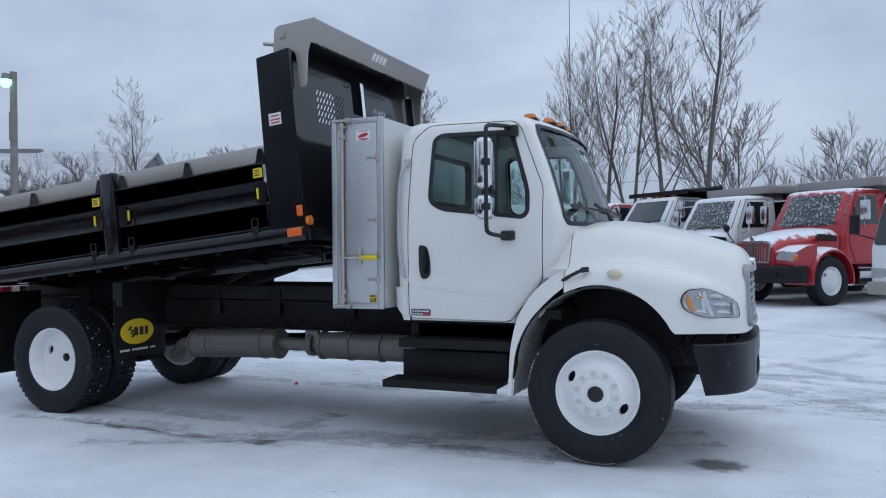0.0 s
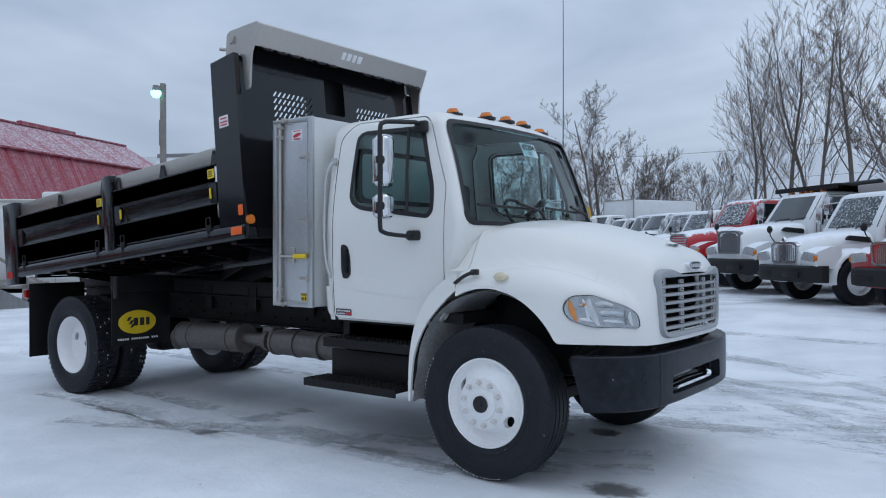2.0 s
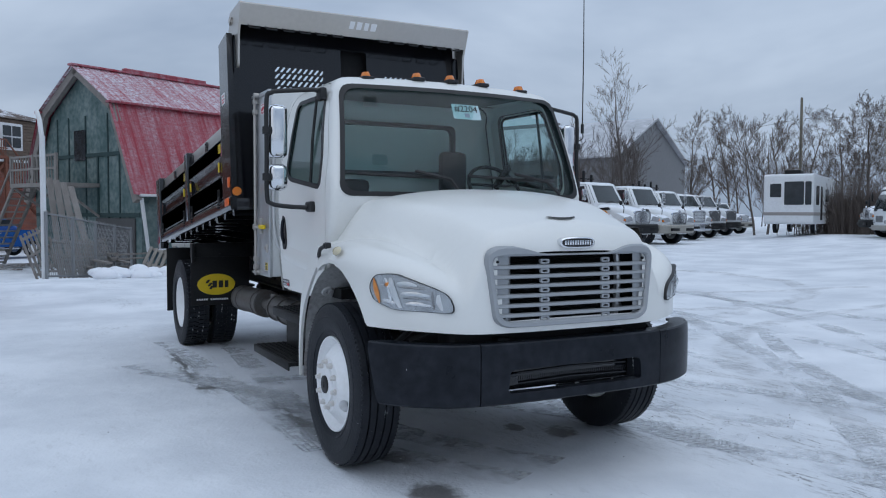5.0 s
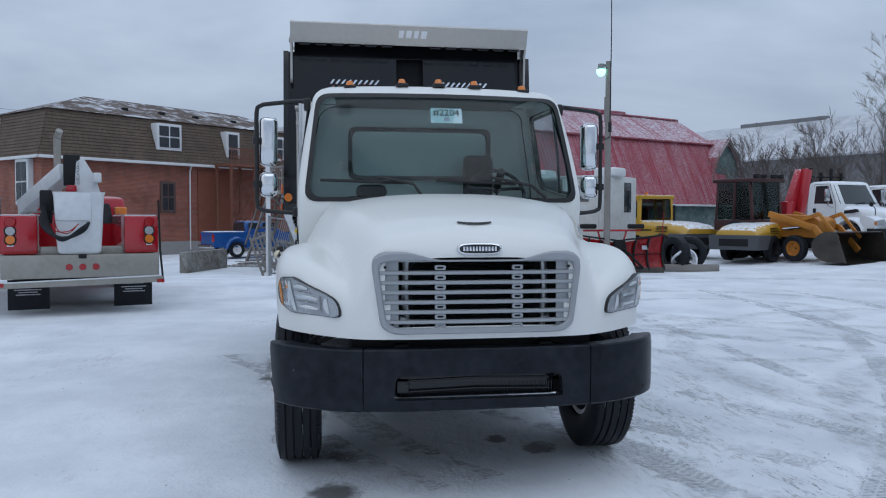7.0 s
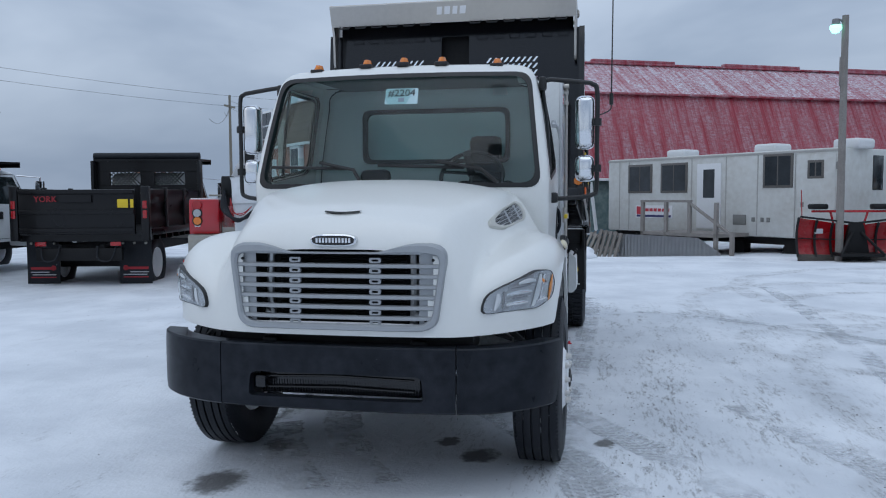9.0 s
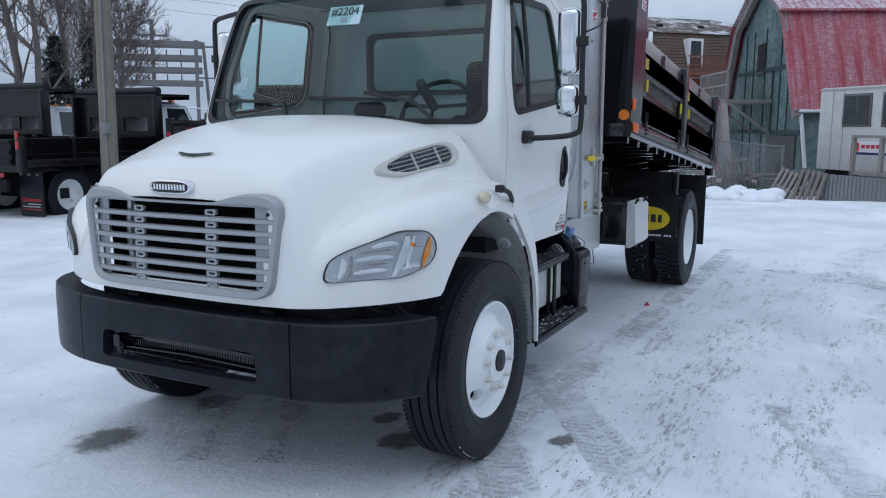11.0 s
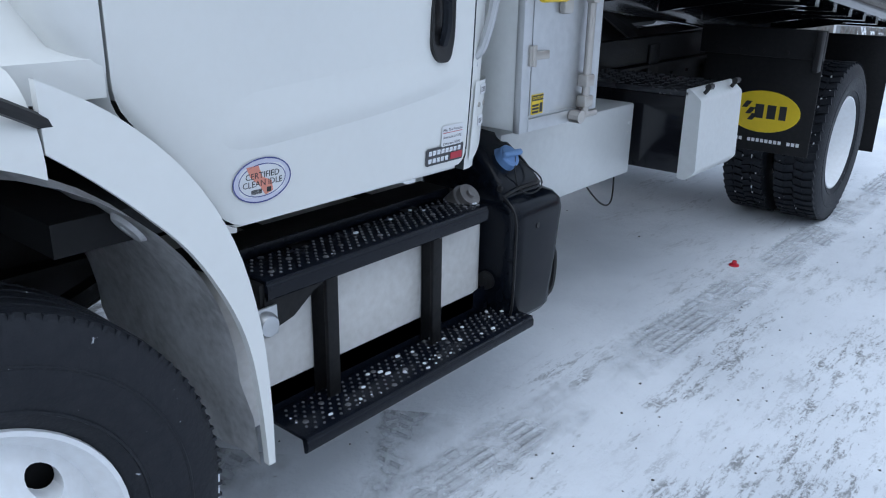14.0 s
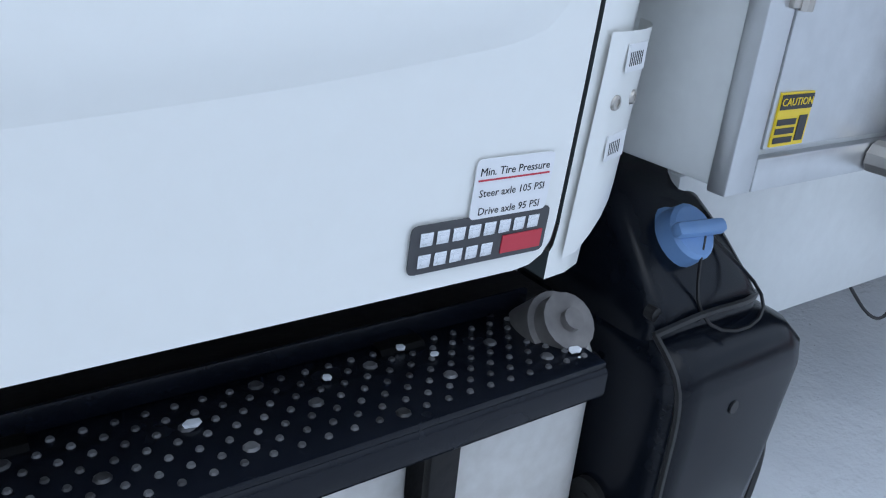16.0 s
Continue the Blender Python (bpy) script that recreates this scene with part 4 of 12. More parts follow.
cab = part("cab", opened(shell(0, 0.05), ("DIFFERENCE", corner_cut()), *[("DIFFERENCE", sill_cut(s)) for s in SIDES], *[("DIFFERENCE", side_tool(grow(DOOR, 0.0035), s, 0.05)) for s in SIDES], ("DIFFERENCE", front_tool(0.0)), ("DIFFERENCE", rear_tool(0))), WHITE, TRUCK, "glossy white day cab", 40)
for s in SIDES:
    door = part("door", opened(shell(0, 0.045), ("INTERSECT", side_tool(grow(DOOR, -0.0035), s, 0.05)), ("DIFFERENCE", side_tool(WIN, s, 0.06)), sides=True), WHITE, TRUCK, "closed white cab door", 40)
    part("window_seal", opened(shell(-0.004, 0.03), ("INTERSECT", side_tool(grow(WIN, 0.012), s, 0.07)), ("DIFFERENCE", side_tool(grow(WIN, -0.022), s, 0.05)), sides=True), SEAL, door, "black rubber window seal")
    pane = part("window_pane", opened(shell(0.012, 0.018), ("INTERSECT", side_tool(WIN, s, 0.06)), sides=True), CABGLASS, door, "dark tinted side glass")
    pane.visible_shadow = False
    bm = BM()
    tube(bm, [(-0.80, s * 0.965, 2.43), (-0.79, s * 1.005, 2.1), (-0.775, s * 1.025, 1.78)], 0.012, 6)
    part("quarter_post", bm, SEAL, door, "black vent window post")
    # handle
    shape = rounded([(-1.435, 1.565), (-1.36, 1.55), (-1.335, 1.45), (-1.335, 1.33), (-1.36, 1.29), (-1.41, 1.285), (-1.43, 1.35)], 0.035, 3)
    cx, cz = -1.385, 1.43
    bm = BM()
    patch(bm, [[(cx + (x - cx) * k, s * (1.036 + o), cz + (z - cz) * k) for x, z in shape + shape[:1]] for k, o in ((1.0, -0.006), (0.98, 0.008), (0.9, 0.009), (0.8, 0.005), (0.05, 0.004))])
    h = part("door_handle", bm, SEAL, door, "black oval door handle")
    bm = BM()
    tube(bm, curve_pts([(-1.375, s * 1.04, 1.53), (-1.37, s * 1.058, 1.50), (-1.372, s * 1.062, 1.40), (-1.38, s * 1.04, 1.34)], 4), 0.014, 6)
    part("handle_grip", bm, PLASTIC, h)
    # grab rail behind the door
    bm = BM()
    tube(bm, curve_pts([(-1.53, s * 0.99, 2.22), (-1.545, s * 1.03, 2.20), (-1.585, s * 1.055, 2.08), (-1.60, s * 1.06, 1.8), (-1.595, s * 1.06, 1.5), (-1.565, s * 1.04, 1.33), (-1.55, s * 1.01, 1.29)], 5), 0.014, 8)
    for z in (2.22, 1.29):
        box(bm, -1.565, -1.525, s * 0.985, s * 1.025, z - 0.03, z + 0.03, 0.006)
    part("grab_rail", bm, ALU, TRUCK, "satin aluminium grab rail")
    # lower rear corner of the cab, a separate panel that follows the rounding
    bm = BM()
    rows = []
    for k in range(9):
        a = 0.112 + 1.15 * k / 8
        low = 0.978 + 0.12 * max(0.0, k / 8 - 0.1)
        col = []
        for q in range(7):
            z = 1.222 + (low - 1.222) * q / 6
            col.append((-1.53 - 0.165 * math.sin(a), s * (cab_w(z) + 0.004 - 0.134 * (1 - math.cos(a))), z))
        rows.append(col)
    patch(bm, rows)
    bmesh.ops.recalc_face_normals(bm, faces=bm.faces[:])
    part("corner_panel", bm, WHITE, TRUCK, "white corner panel", 50)
ws_seal = part("windscreen_seal", opened(shell(-0.006, 0.03), ("INTERSECT", front_tool(0.012)), ("DIFFERENCE", front_tool(-0.02))), SEAL, TRUCK, "broad black windscreen seal")
pane = part("windscreen", opened(shell(0.01, 0.016), ("INTERSECT", front_tool(0.0))), CABGLASS, TRUCK, "curved tinted windscreen")
pane.visible_shadow = False
pane = part("rear_window", opened(shell(0.01, 0.016), ("INTERSECT", rear_tool(0.0))), CABGLASS, TRUCK, "rear window of the cab")
pane.visible_shadow = False
part("rear_window_seal", opened(shell(-0.004, 0.05), ("INTERSECT", rear_tool(0.015)), ("DIFFERENCE", rear_tool(-0.02))), SEAL, TRUCK)
for y in (-0.66, -0.275, 0.0, 0.275, 0.66):
    bm = BM()
    x = -0.62 + 0.06 * (1 - (y / 0.66) ** 2)
    z = 2.575 - 0.02 * (y / 0.66) ** 2
    lathe(bm, [(0.0, 0.052), (0.03, 0.046), (0.042, 0.02), (0.044, 0.0)], 16, Matrix.Translation((x, y, z - 0.004)) @ Matrix.Rotation(math.pi / 2, 4, "X") @ Matrix.Diagonal((1.35, 1, 0.75, 1)))
    lamp = part("clearance_lamp", bm, AMBER, TRUCK, "amber roof clearance lamp")
    bm = BM()
    box(bm, x - 0.075, x + 0.068, y - 0.045, y + 0.045, z - 0.02, z + 0.008, 0.006)
    part("lamp_base", bm, SEAL, lamp)

# inside the cab
def line_inside(ob, s=0):
    """Trim the faces that look into the cab with dark lining."""
    ob.data.materials.append(INTERIOR)
    for f in ob.data.polygons:
        c = f.center
        inner = f.normal.y * s < -0.4 if s else f.normal.dot(Vector((c.x + 1.0, c.y, c.z - 1.8)).normalized()) < -0.3
        if inner:
            f.material_index = 1


line_inside(cab)
for ob in list(TRUCK.children):
    if ob.name.startswith("door"):
        line_inside(ob, 1 if ob.data.vertices[0].co.y > 0 else -1)
bm = BM()
box(bm, -0.56, -0.33, -0.84, 0.84, 1.35, 1.69, 0.06)
box(bm, -0.64, -0.5, 0.15, 0.8, 1.45, 1.72, 0.05)
part("dashboard", bm, INTERIOR, TRUCK, "dark grey dashboard")
for y in (0.47, -0.45):
    bm = BM()
    box(bm, -1.32, -0.82, y - 0.26, y + 0.26, 1.28, 1.44, 0.05)
    box(bm, -1.42, -1.27, y - 0.25, y + 0.25, 1.38, 1.76, 0.06)
    box(bm, -1.42, -1.31, y - 0.13, y + 0.13, 1.74, 2.12 if y > 0 else 1.86, 0.05)
    part("seat", bm, DARK, TRUCK, "dark high-backed cab seat")
bm = BM()
g = [(0.225 * math.cos(a), 0.225 * math.sin(a)) for a in np.linspace(0, 2 * math.pi, 29)[:-1]]
mw = Matrix.Translation((-0.66, 0.47, 1.78)) @ Matrix.Rotation(radians(-38), 4, "Y")
tube(bm, [mw @ Vector((0, a, b)) for a, b in g], 0.015, 8, closed=True)
for a in (0.2, math.pi - 0.2, -math.pi / 2):
    tube(bm, [mw @ Vector((0.03, 0, 0)), mw @ Vector((0, 0.21 * math.cos(a), 0.21 * math.sin(a)))], 0.012, 6)
rod(bm, mw @ Vector((0.02, 0, 0)), mw @ Vector((0.25, 0, 0)), 0.03)
part("steering_wheel", bm, DARK, TRUCK, "black steering wheel")
bm = BM()
box(bm, -1.56, -0.3, -0.97, 0.97, 0.99, 1.06)
part("cab_floor", bm, DARK, TRUCK)
bm = BM()
patch(bm, [[(x, y, 2.52) for y in np.linspace(-0.85, 0.85, 5)] for x in (-1.5, -0.62)])
part("headliner", bm, material("headliner_cloth", (0.2, 0.2, 0.2), 0.9), TRUCK, "grey headliner")
# inside stock card
mS = Matrix.Translation((-0.437, 0.03, 2.33)) @ Matrix.Rotation(radians(64), 4, "Y")
bm = BM()
box(bm, -0.062, 0.062, -0.115, 0.115, -0.001, 0.0, m=None)
bmesh.ops.transform(bm, verts=bm.verts[:], matrix=Matrix.Translation((-0.352, 0.03, 2.325)) @ Matrix.Rotation(radians(65.5), 4, "Y"))
card = part("stock_card", bm, material("pale_blue_card", (0.5, 0.66, 0.68), 0.6, amount=0.05), TRUCK, "pale blue stock card in the windscreen")
bm = lettering("#2204", 0.075)
bmesh.ops.transform(bm, verts=bm.verts[:], matrix=Matrix.Translation((-0.352, 0.03, 2.325)) @ Matrix.Rotation(radians(65.5), 4, "Y") @ Matrix.Translation((-0.0, 0, 0.003)) @ Matrix.Rotation(radians(90), 4, "Z"))
part("card_number", bm, INK, card)
bm = BM()
box(bm, -0.03, 0.0, -0.02, 0.02, 0.0, 0.002)
bmesh.ops.transform(bm, verts=bm.verts[:], matrix=Matrix.Translation((-0.352, 0.03, 2.325)) @ Matrix.Rotation(radians(65.5), 4, "Y") @ Matrix.Translation((0.045, 0, 0.002)))
part("card_mark", bm, material("grey_print", (0.25, 0.3, 0.35), 0.6), card)

# wipers
def ws_pt(y, z, off=0.03):
    w = cab_w(z)
    fs, fm = cab_fs(z), cab_fm(z)
    return Vector((fs + (fm - fs) * (1 - (abs(y) / w) ** 2) + off, y, z + off * 0.5))


for y0, y1, yp in ((-0.88, -0.30, -0.18), (-0.08, 0.50, 0.72)):
    bm = BM()
    blade = [ws_pt(y0 + (y1 - y0) * k / 8, 1.835 - 0.02 * k / 8, 0.018) for k in range(9)]
    tube(bm, blade, 0.011, 6)
    tube(bm, [ws_pt(yp, 1.70, 0.05), ws_pt((yp + y1) / 2, 1.79, 0.05), ws_pt((y0 + y1) / 2 + 0.1, 1.845, 0.045)], 0.012, 6)
    part("wiper", bm, SEAL, TRUCK, "black windscreen wiper")

# mirrors
for s in SIDES:
    bm = BM()
    tube(bm, [(-0.68, s * 0.95, 2.44)] + curve_pts([(-0.69, s * 1.03, 2.455), (-0.735, s * 1.25, 2.435), (-0.745, s * 1.32, 2.42), (-0.75, s * 1.352, 2.36), (-0.75, s * 1.352, 2.0), (-0.75, s * 1.352, 1.70), (-0.745, s * 1.325, 1.645), (-0.72, s * 1.23, 1.625), (-0.68, s * 1.06, 1.615)], 5), 0.0165, 8)
    box(bm, -0.73, -0.62, s * 0.95, s * 1.0, 2.38, 2.47, 0.015)
    box(bm, -0.74, -0.63, s * 1.02, s * 1.085, 1.585, 1.66, 0.018)
    arm = part("mirror_arm", bm, SEAL, TRUCK, "black tubular mirror arm")
    for z0, z1 in ((1.965, 2.345), (1.735, 1.925)):
        bm = BM()
        box(bm, -0.85, -0.725, s * 1.2, s * 1.335, z0, z1, 0.045, seg=4)
        head = part("mirror", bm, CHROME, arm, "chrome-backed truck mirror", 50)
        bm = BM()
        box(bm, -0.855, -0.848, s * 1.22, s * 1.315, z0 + 0.03, z1 - 0.03, 0.002)
        part("mirror_glass", bm, CHROME, arm)
        bm = BM()
        zm = (z0 + z1) / 2
        rod(bm, (-0.75, s * 1.352, zm - 0.025), (-0.75, s * 1.352, zm + 0.025), 0.032)
        rod(bm, (-0.78, s * 1.33, zm), (-0.735, s * 1.352, zm), 0.026)
        part("mirror_clamp", bm, SEAL, arm)
bm = BM()
rod(bm, (-0.80, 1.45, 2.28), (-0.80, 1.45, 2.36), 0.014)
tube(bm, [(-0.80, 1.45, 2.36), (-0.80, 1.455, 3.0), (-0.80, 1.45, 4.3)], [0.0055, 0.0045, 0.003], 6)
tube(bm, curve_pts([(-0.80, 1.45, 2.29), (-0.78, 1.44, 2.24), (-0.75, 1.36, 2.2)], 4), 0.005, 5)
part("antenna", bm, SEAL, TRUCK, "tall thin whip antenna")

# ---- frame and running gear ----
for s in SIDES:
    bm = BM()
    box(bm, -6.35, 0.78, s * 0.40, s * 0.415, 0.78, 1.045)
    box(bm, -6.35, 0.78, s * 0.40, s * 0.485, 1.03, 1.045)
    box(bm, -6.35, 0.78, s * 0.40, s * 0.485, 0.78, 0.795)
    for k in range(26):
        x = -6.0 + 0.22 * k
        for z in (0.86, 0.96):
            rod(bm, (x, s * 0.41, z), (x, s * 0.432, z), 0.012, 6)
    part("frame_rail", bm, FRAMEBLACK, TRUCK, "black steel frame rail with bolt heads")
    bm = BM()
    box(bm, -6.35, -2.2, s * 0.385, s * 0.45, 1.05, 1.19, 0.006)
    for x in (-2.4, -3.2, -3.9, -4.7, -5.6):
        box(bm, x - 0.06, x + 0.06, s * 0.45, s * 0.465, 0.9, 1.15, 0.003)
    part("subframe", bm, FRAMEBLACK, TRUCK)
bm = BM()
for x in (-5.9, -4.6, -3.4, -2.3, -1.2, 0.2):
    box(bm, x - 0.05, x + 0.05, -0.40, 0.40, 0.80, 1.02)
rod(bm, (-5.28, -0.86, 0.505), (-5.28, 0.86, 0.505), 0.075, 16)
box(bm, -5.45, -5.1, -0.22, 0.22, 0.33, 0.70, 0.08, seg=3)
box(bm, -0.07, 0.07, -0.88, 0.88, 0.36, 0.46, 0.02)
rod(bm, (-5.1, 0, 0.55), (-1.0, 0, 0.75), 0.055, 12)
for s in SIDES:
    for k in range(5):
        box(bm, -5.95 + 0.1 * k, -4.6 - 0.1 * k, s * 0.44, s * 0.53, 0.66 - 0.025 * k + 0.05, 0.685 - 0.025 * k + 0.05)
    tube(bm, curve_pts([(-0.7, s * 0.45, 0.72), (-0.3, s * 0.46, 0.6), (0.1, s * 0.46, 0.55), (0.7, s * 0.45, 0.7)], 5), 0.035, 6)
box(bm, -1.5, -0.1, -0.33, 0.33, 0.62, 0.95, 0.05)
part("axle_gear", bm, FRAMEBLACK, TRUCK, "black axles, springs and drive shaft")
# hoist
bm = BM()
rod(bm, (-4.7, 0, 1.0), (-3.3, 0, 1.42), 0.11, 18)
rod(bm, (-3.3, 0, 1.42), (-2.7, 0, 1.6), 0.055, 14)
for s in SIDES:
    tube(bm, [(-5.3, s * 0.25, 1.2), (-4.0, s * 0.28, 1.18), (-3.4, s * 0.25, 1.45)], 0.04, 6)
part("hoist", bm, FRAMEBLACK, TRUCK, "black hydraulic hoist under the bed")

# exhaust on the passenger side
bm = BM()
rod(bm, (-3.88, -0.75, 0.655), (-2.93, -0.75, 0.685), 0.13, 24)
for x in (-3.88, -3.7, -3.1, -2.95):
    rod(bm, (x - 0.012, -0.75, 0.655 + (x + 3.88) * 0.03), (x + 0.012, -0.75, 0.656 + (x + 3.88) * 0.03), 0.137, 24)
exh = part("muffler", bm, EXHAUST, TRUCK, "stained steel muffler")
bm = BM()
tube(bm, [(-2.95, -0.75, 0.685), (-2.5, -0.76, 0.69)], 0.06, 14)
rod(bm, (-2.62, -0.76, 0.69), (-2.57, -0.76, 0.69), 0.1, 12)
box(bm, -2.66, -2.52, -0.8, -0.74, 0.70, 0.82, 0.02)
part("exhaust_joint", bm, EXHAUST, exh)
bm = BM()
tube(bm, curve_pts([(-3.88, -0.75, 0.655), (-4.05, -0.73, 0.64), (-4.2, -0.62, 0.56), (-4.35, -0.5, 0.5)], 5), 0.06, 12)
part("exhaust_pipe", bm, EXHAUST, exh)
bm = BM()
rod(bm, (-2.5, -0.76, 0.69), (-1.35, -0.74, 0.69), 0.115, 24)
for x in (-2.48, -2.2, -1.9, -1.55, -1.4):
    rod(bm, (x - 0.015, -0.76, 0.69), (x + 0.015, -0.76, 0.69), 0.124, 24)
part("exhaust_filter", bm, EXHAUST, exh, "banded steel exhaust filter")

# ---- steps of the passenger side ----
bm = BM()
box(bm, -1.68, -0.73, -1.21, -0.93, 0.475, 0.504, 0.006)
box(bm, -1.68, -0.73, -1.212, -1.2, 0.445, 0.504, 0.004)
for i in range(26):
    for j in range(6):
        rod(bm, (-1.655 + 0.0355 * i, -1.18 + 0.042 * j, 0.504), (-1.655 + 0.0355 * i, -1.18 + 0.042 * j, 0.509), 0.011, 6)
step_r = part("lower_step", bm, FRAMEBLACK, TRUCK, "black steel step with punched grip")
bm = BM()
box(bm, -1.62, -0.73, -0.955, -0.93, 0.5, 0.715, 0.006)
for x in (-1.45, -0.8):
    box(bm, x - 0.04, x + 0.04, -0.93, -0.5, 0.52, 0.62, 0.005)
part("kick_plate", bm, FRAMEBLACK, step_r)
bm = BM()
box(bm, -1.60, -0.64, -1.07, -0.82, 0.79, 0.815, 0.006)
box(bm, -1.60, -0.64, -1.075, -1.062, 0.745, 0.815, 0.004)
box(bm, -1.60, -0.64, -0.84, -0.82, 0.79, 0.96, 0.004)
for i in range(26):
    for j in range(5):
        rod(bm, (-1.57 + 0.036 * i, -1.03 + 0.042 * j, 0.815), (-1.57 + 0.036 * i, -1.03 + 0.042 * j, 0.82), 0.011, 6)
part("upper_step", bm, FRAMEBLACK, TRUCK, "black steel upper step")
bm = BM()
box(bm, -1.55, -0.64, -0.84, -0.5, 0.50, 0.94, 0.02)
part("battery_box", bm, FRAMEBLACK, TRUCK, "black box behind the steps")

# ---- driver's side: fuel tank, steps, fluid tank ----
bm = BM()
box(bm, -1.772, -0.70, 0.42, 0.93, 0.34, 0.80, 0.075, seg=5)
tank = part("fuel_tank", bm, material("dull_white_tank", (0.64, 0.625, 0.6), 0.4, spots=(0.46, 0.43, 0.39), amount=0.3, scale=3), TRUCK, "dull white metal fuel tank", 50)
bm = BM()
pts = [(y, z) for y, z in ((0.5, 0.82), (0.858, 0.815), (0.934, 0.755), (0.936, 0.57), (0.934, 0.39), (0.868, 0.33))]
for x in (-1.0, -1.45):
    bm = BM()
    patch(bm, [[(x + dx, y, z) for y, z in pts] for dx in (-0.032, 0.032)])
    bmesh.ops.solidify(bm, geom=bm.faces[:], thickness=0.008)
    part("tank_strap", bm, FRAMEBLACK, tank, "black tank strap")
bm = BM()
box(bm, -1.72, -0.71, 0.66, 0.834, 0.806, 0.822, 0.004)
part("sill_plate", bm, FRAMEBLACK, tank, "black plate over the tank behind the step")
bm = BM()
rod(bm, (-1.66, 0.82, 0.73), (-1.66, 0.915, 0.82), 0.05, 24)
rod(bm, (-1.66, 0.91, 0.815), (-1.66, 0.932, 0.837), 0.04, 18)
rod(bm, (-1.66, 0.928, 0.833), (-1.66, 0.94, 0.845), 0.015, 12)
part("fuel_cap", bm, material("worn_grey_cap", (0.13, 0.12, 0.118), 0.5, spots=(0.22, 0.21, 0.2), amount=0.35, scale=20), tank, "worn grey fuel cap")


def grip_step(x0, x1, y0, y1, z, lip):
    b = BM()
    box(b, x0, x1, y0, y1, z - 0.012, z, 0.003)
    prism(b, rounded([(y1 - 0.012, z - lip), (y1 + 0.004, z - lip + 0.01), (y1 + 0.004, z - 0.012), (y1 - 0.02, z + 0.001)], 0.006, 2), "x", x0, x1)
    box(b, x0, x1, y0, y0 + 0.008, z, z + (0.085 if z < 0.5 else 0.03), 0.003)
    return b


def studs(x0, x1, y0, y1, z, step):
    b = BM()
    ni, nj = int((x1 - x0) / step), int((y1 - y0) / (step * 0.62))
    for i in range(ni):
        for j in range(nj):
            x, y = x0 + step * (i + 0.5 + 0.5 * (j % 2) - 0.25), y0 + (j + 0.5) * (y1 - y0) / nj
            r = 0.0048 if (i * 3 + j * 2) % 13 else 0.0095
            bmesh.ops.create_cone(b, cap_ends=True, segments=8, radius1=r, radius2=r * 0.7, depth=0.003, matrix=Matrix.Translation((x, y, z + 0.0012)))
    return b


STEPBLACK = material("wet_black_step_enamel", (0.003, 0.0045, 0.009), 0.24, spec=0.22, spots=(0.008, 0.01, 0.015), amount=0.25, scale=6, bump=0.05, bump_scale=40)
STUD = material("worn_grip_studs", (0.02, 0.02, 0.022), 0.35, metal=0.2, spots=(0.3, 0.3, 0.31), amount=0.35, scale=14, fine=20)
for name, x0, x1, y0, y1, z, lip, lab in (("upper_step", -1.668, -0.775, 0.83, 1.0, 0.81, 0.06, "black upper cab step with raised grip studs"), ("lower_step", -1.83, -0.80, 0.922, 1.095, 0.393, 0.05, "black lower cab step with snow on its studs")):
    st = part(name, grip_step(x0, x1, y0, y1, z, lip), STEPBLACK, TRUCK, lab)
    o = part("grip_stud", studs(x0 + 0.01, x1 - 0.01, y0 + 0.015, y1 - 0.015, z, 0.03), STUD, st, "worn round grip studs")
    o["kind"] = "stuff"
    bm = BM()
    rnd = random.Random(5)
    for k in range(42 if z < 0.5 else 7):
        x, y, r = rnd.gauss(-1.35, 0.25), rnd.uniform(y0 + 0.03, y1 - 0.01), rnd.uniform(0.002, 0.008)
        if x0 < x < x1:
            bmesh.ops.create_icosphere(bm, subdivisions=1, radius=r, matrix=Matrix.Translation((x, y, z + 0.004)) @ Matrix.Diagonal((rnd.uniform(0.8, 1.8), 1, 0.5, 1)))
    o = part("snow_crumb", bm, SNOWCAP, st, "crumbs of snow")
    o["kind"] = "stuff"
for x in (-1.0, -1.437):
    bm = BM()
    box(bm, x - 0.021, x + 0.021, 0.972, 0.987, 0.38, 0.76, 0.003)
    part("step_upright", bm, FRAMEBLACK, TRUCK, "black upright between the steps")
bm = BM()
box(bm, -0.785, -0.76, 0.80, 0.99, 0.72, 0.80, 0.004)
prism(bm, [(-0.77, 0.765), (-0.99, 0.765), (-0.93, 0.74), (-0.86, 0.69), (-0.80, 0.675), (-0.77, 0.69)], "y", 0.985, 0.995)
part("step_bracket", bm, FRAMEBLACK, TRUCK, "black end bracket of the upper step")
for x in (-0.9, -1.6):
    bm = BM()
    rod(bm, (x, 0.98, 0.33), (x, 0.98, 0.37), 0.03, 10)
    box(bm, x - 0.05, x + 0.03, 0.85, 1.08, 0.345, 0.372, 0.006)
    part("step_arm", bm, FRAMEBLACK, TRUCK, "black arm under the lower step")
bm = BM()
box(bm, -0.80, -0.715, 0.998, 1.006, 0.665, 0.745, 0.003)
lathe(bm, [(0.0, 0.03), (0.026, 0.028), (0.033, 0.016), (0.034, 0.0)], 20, Matrix.Translation((-0.757, 1.004, 0.705)))
part("connector_cap", bm, ALU, TRUCK, "pale round connector cap on a small plate")

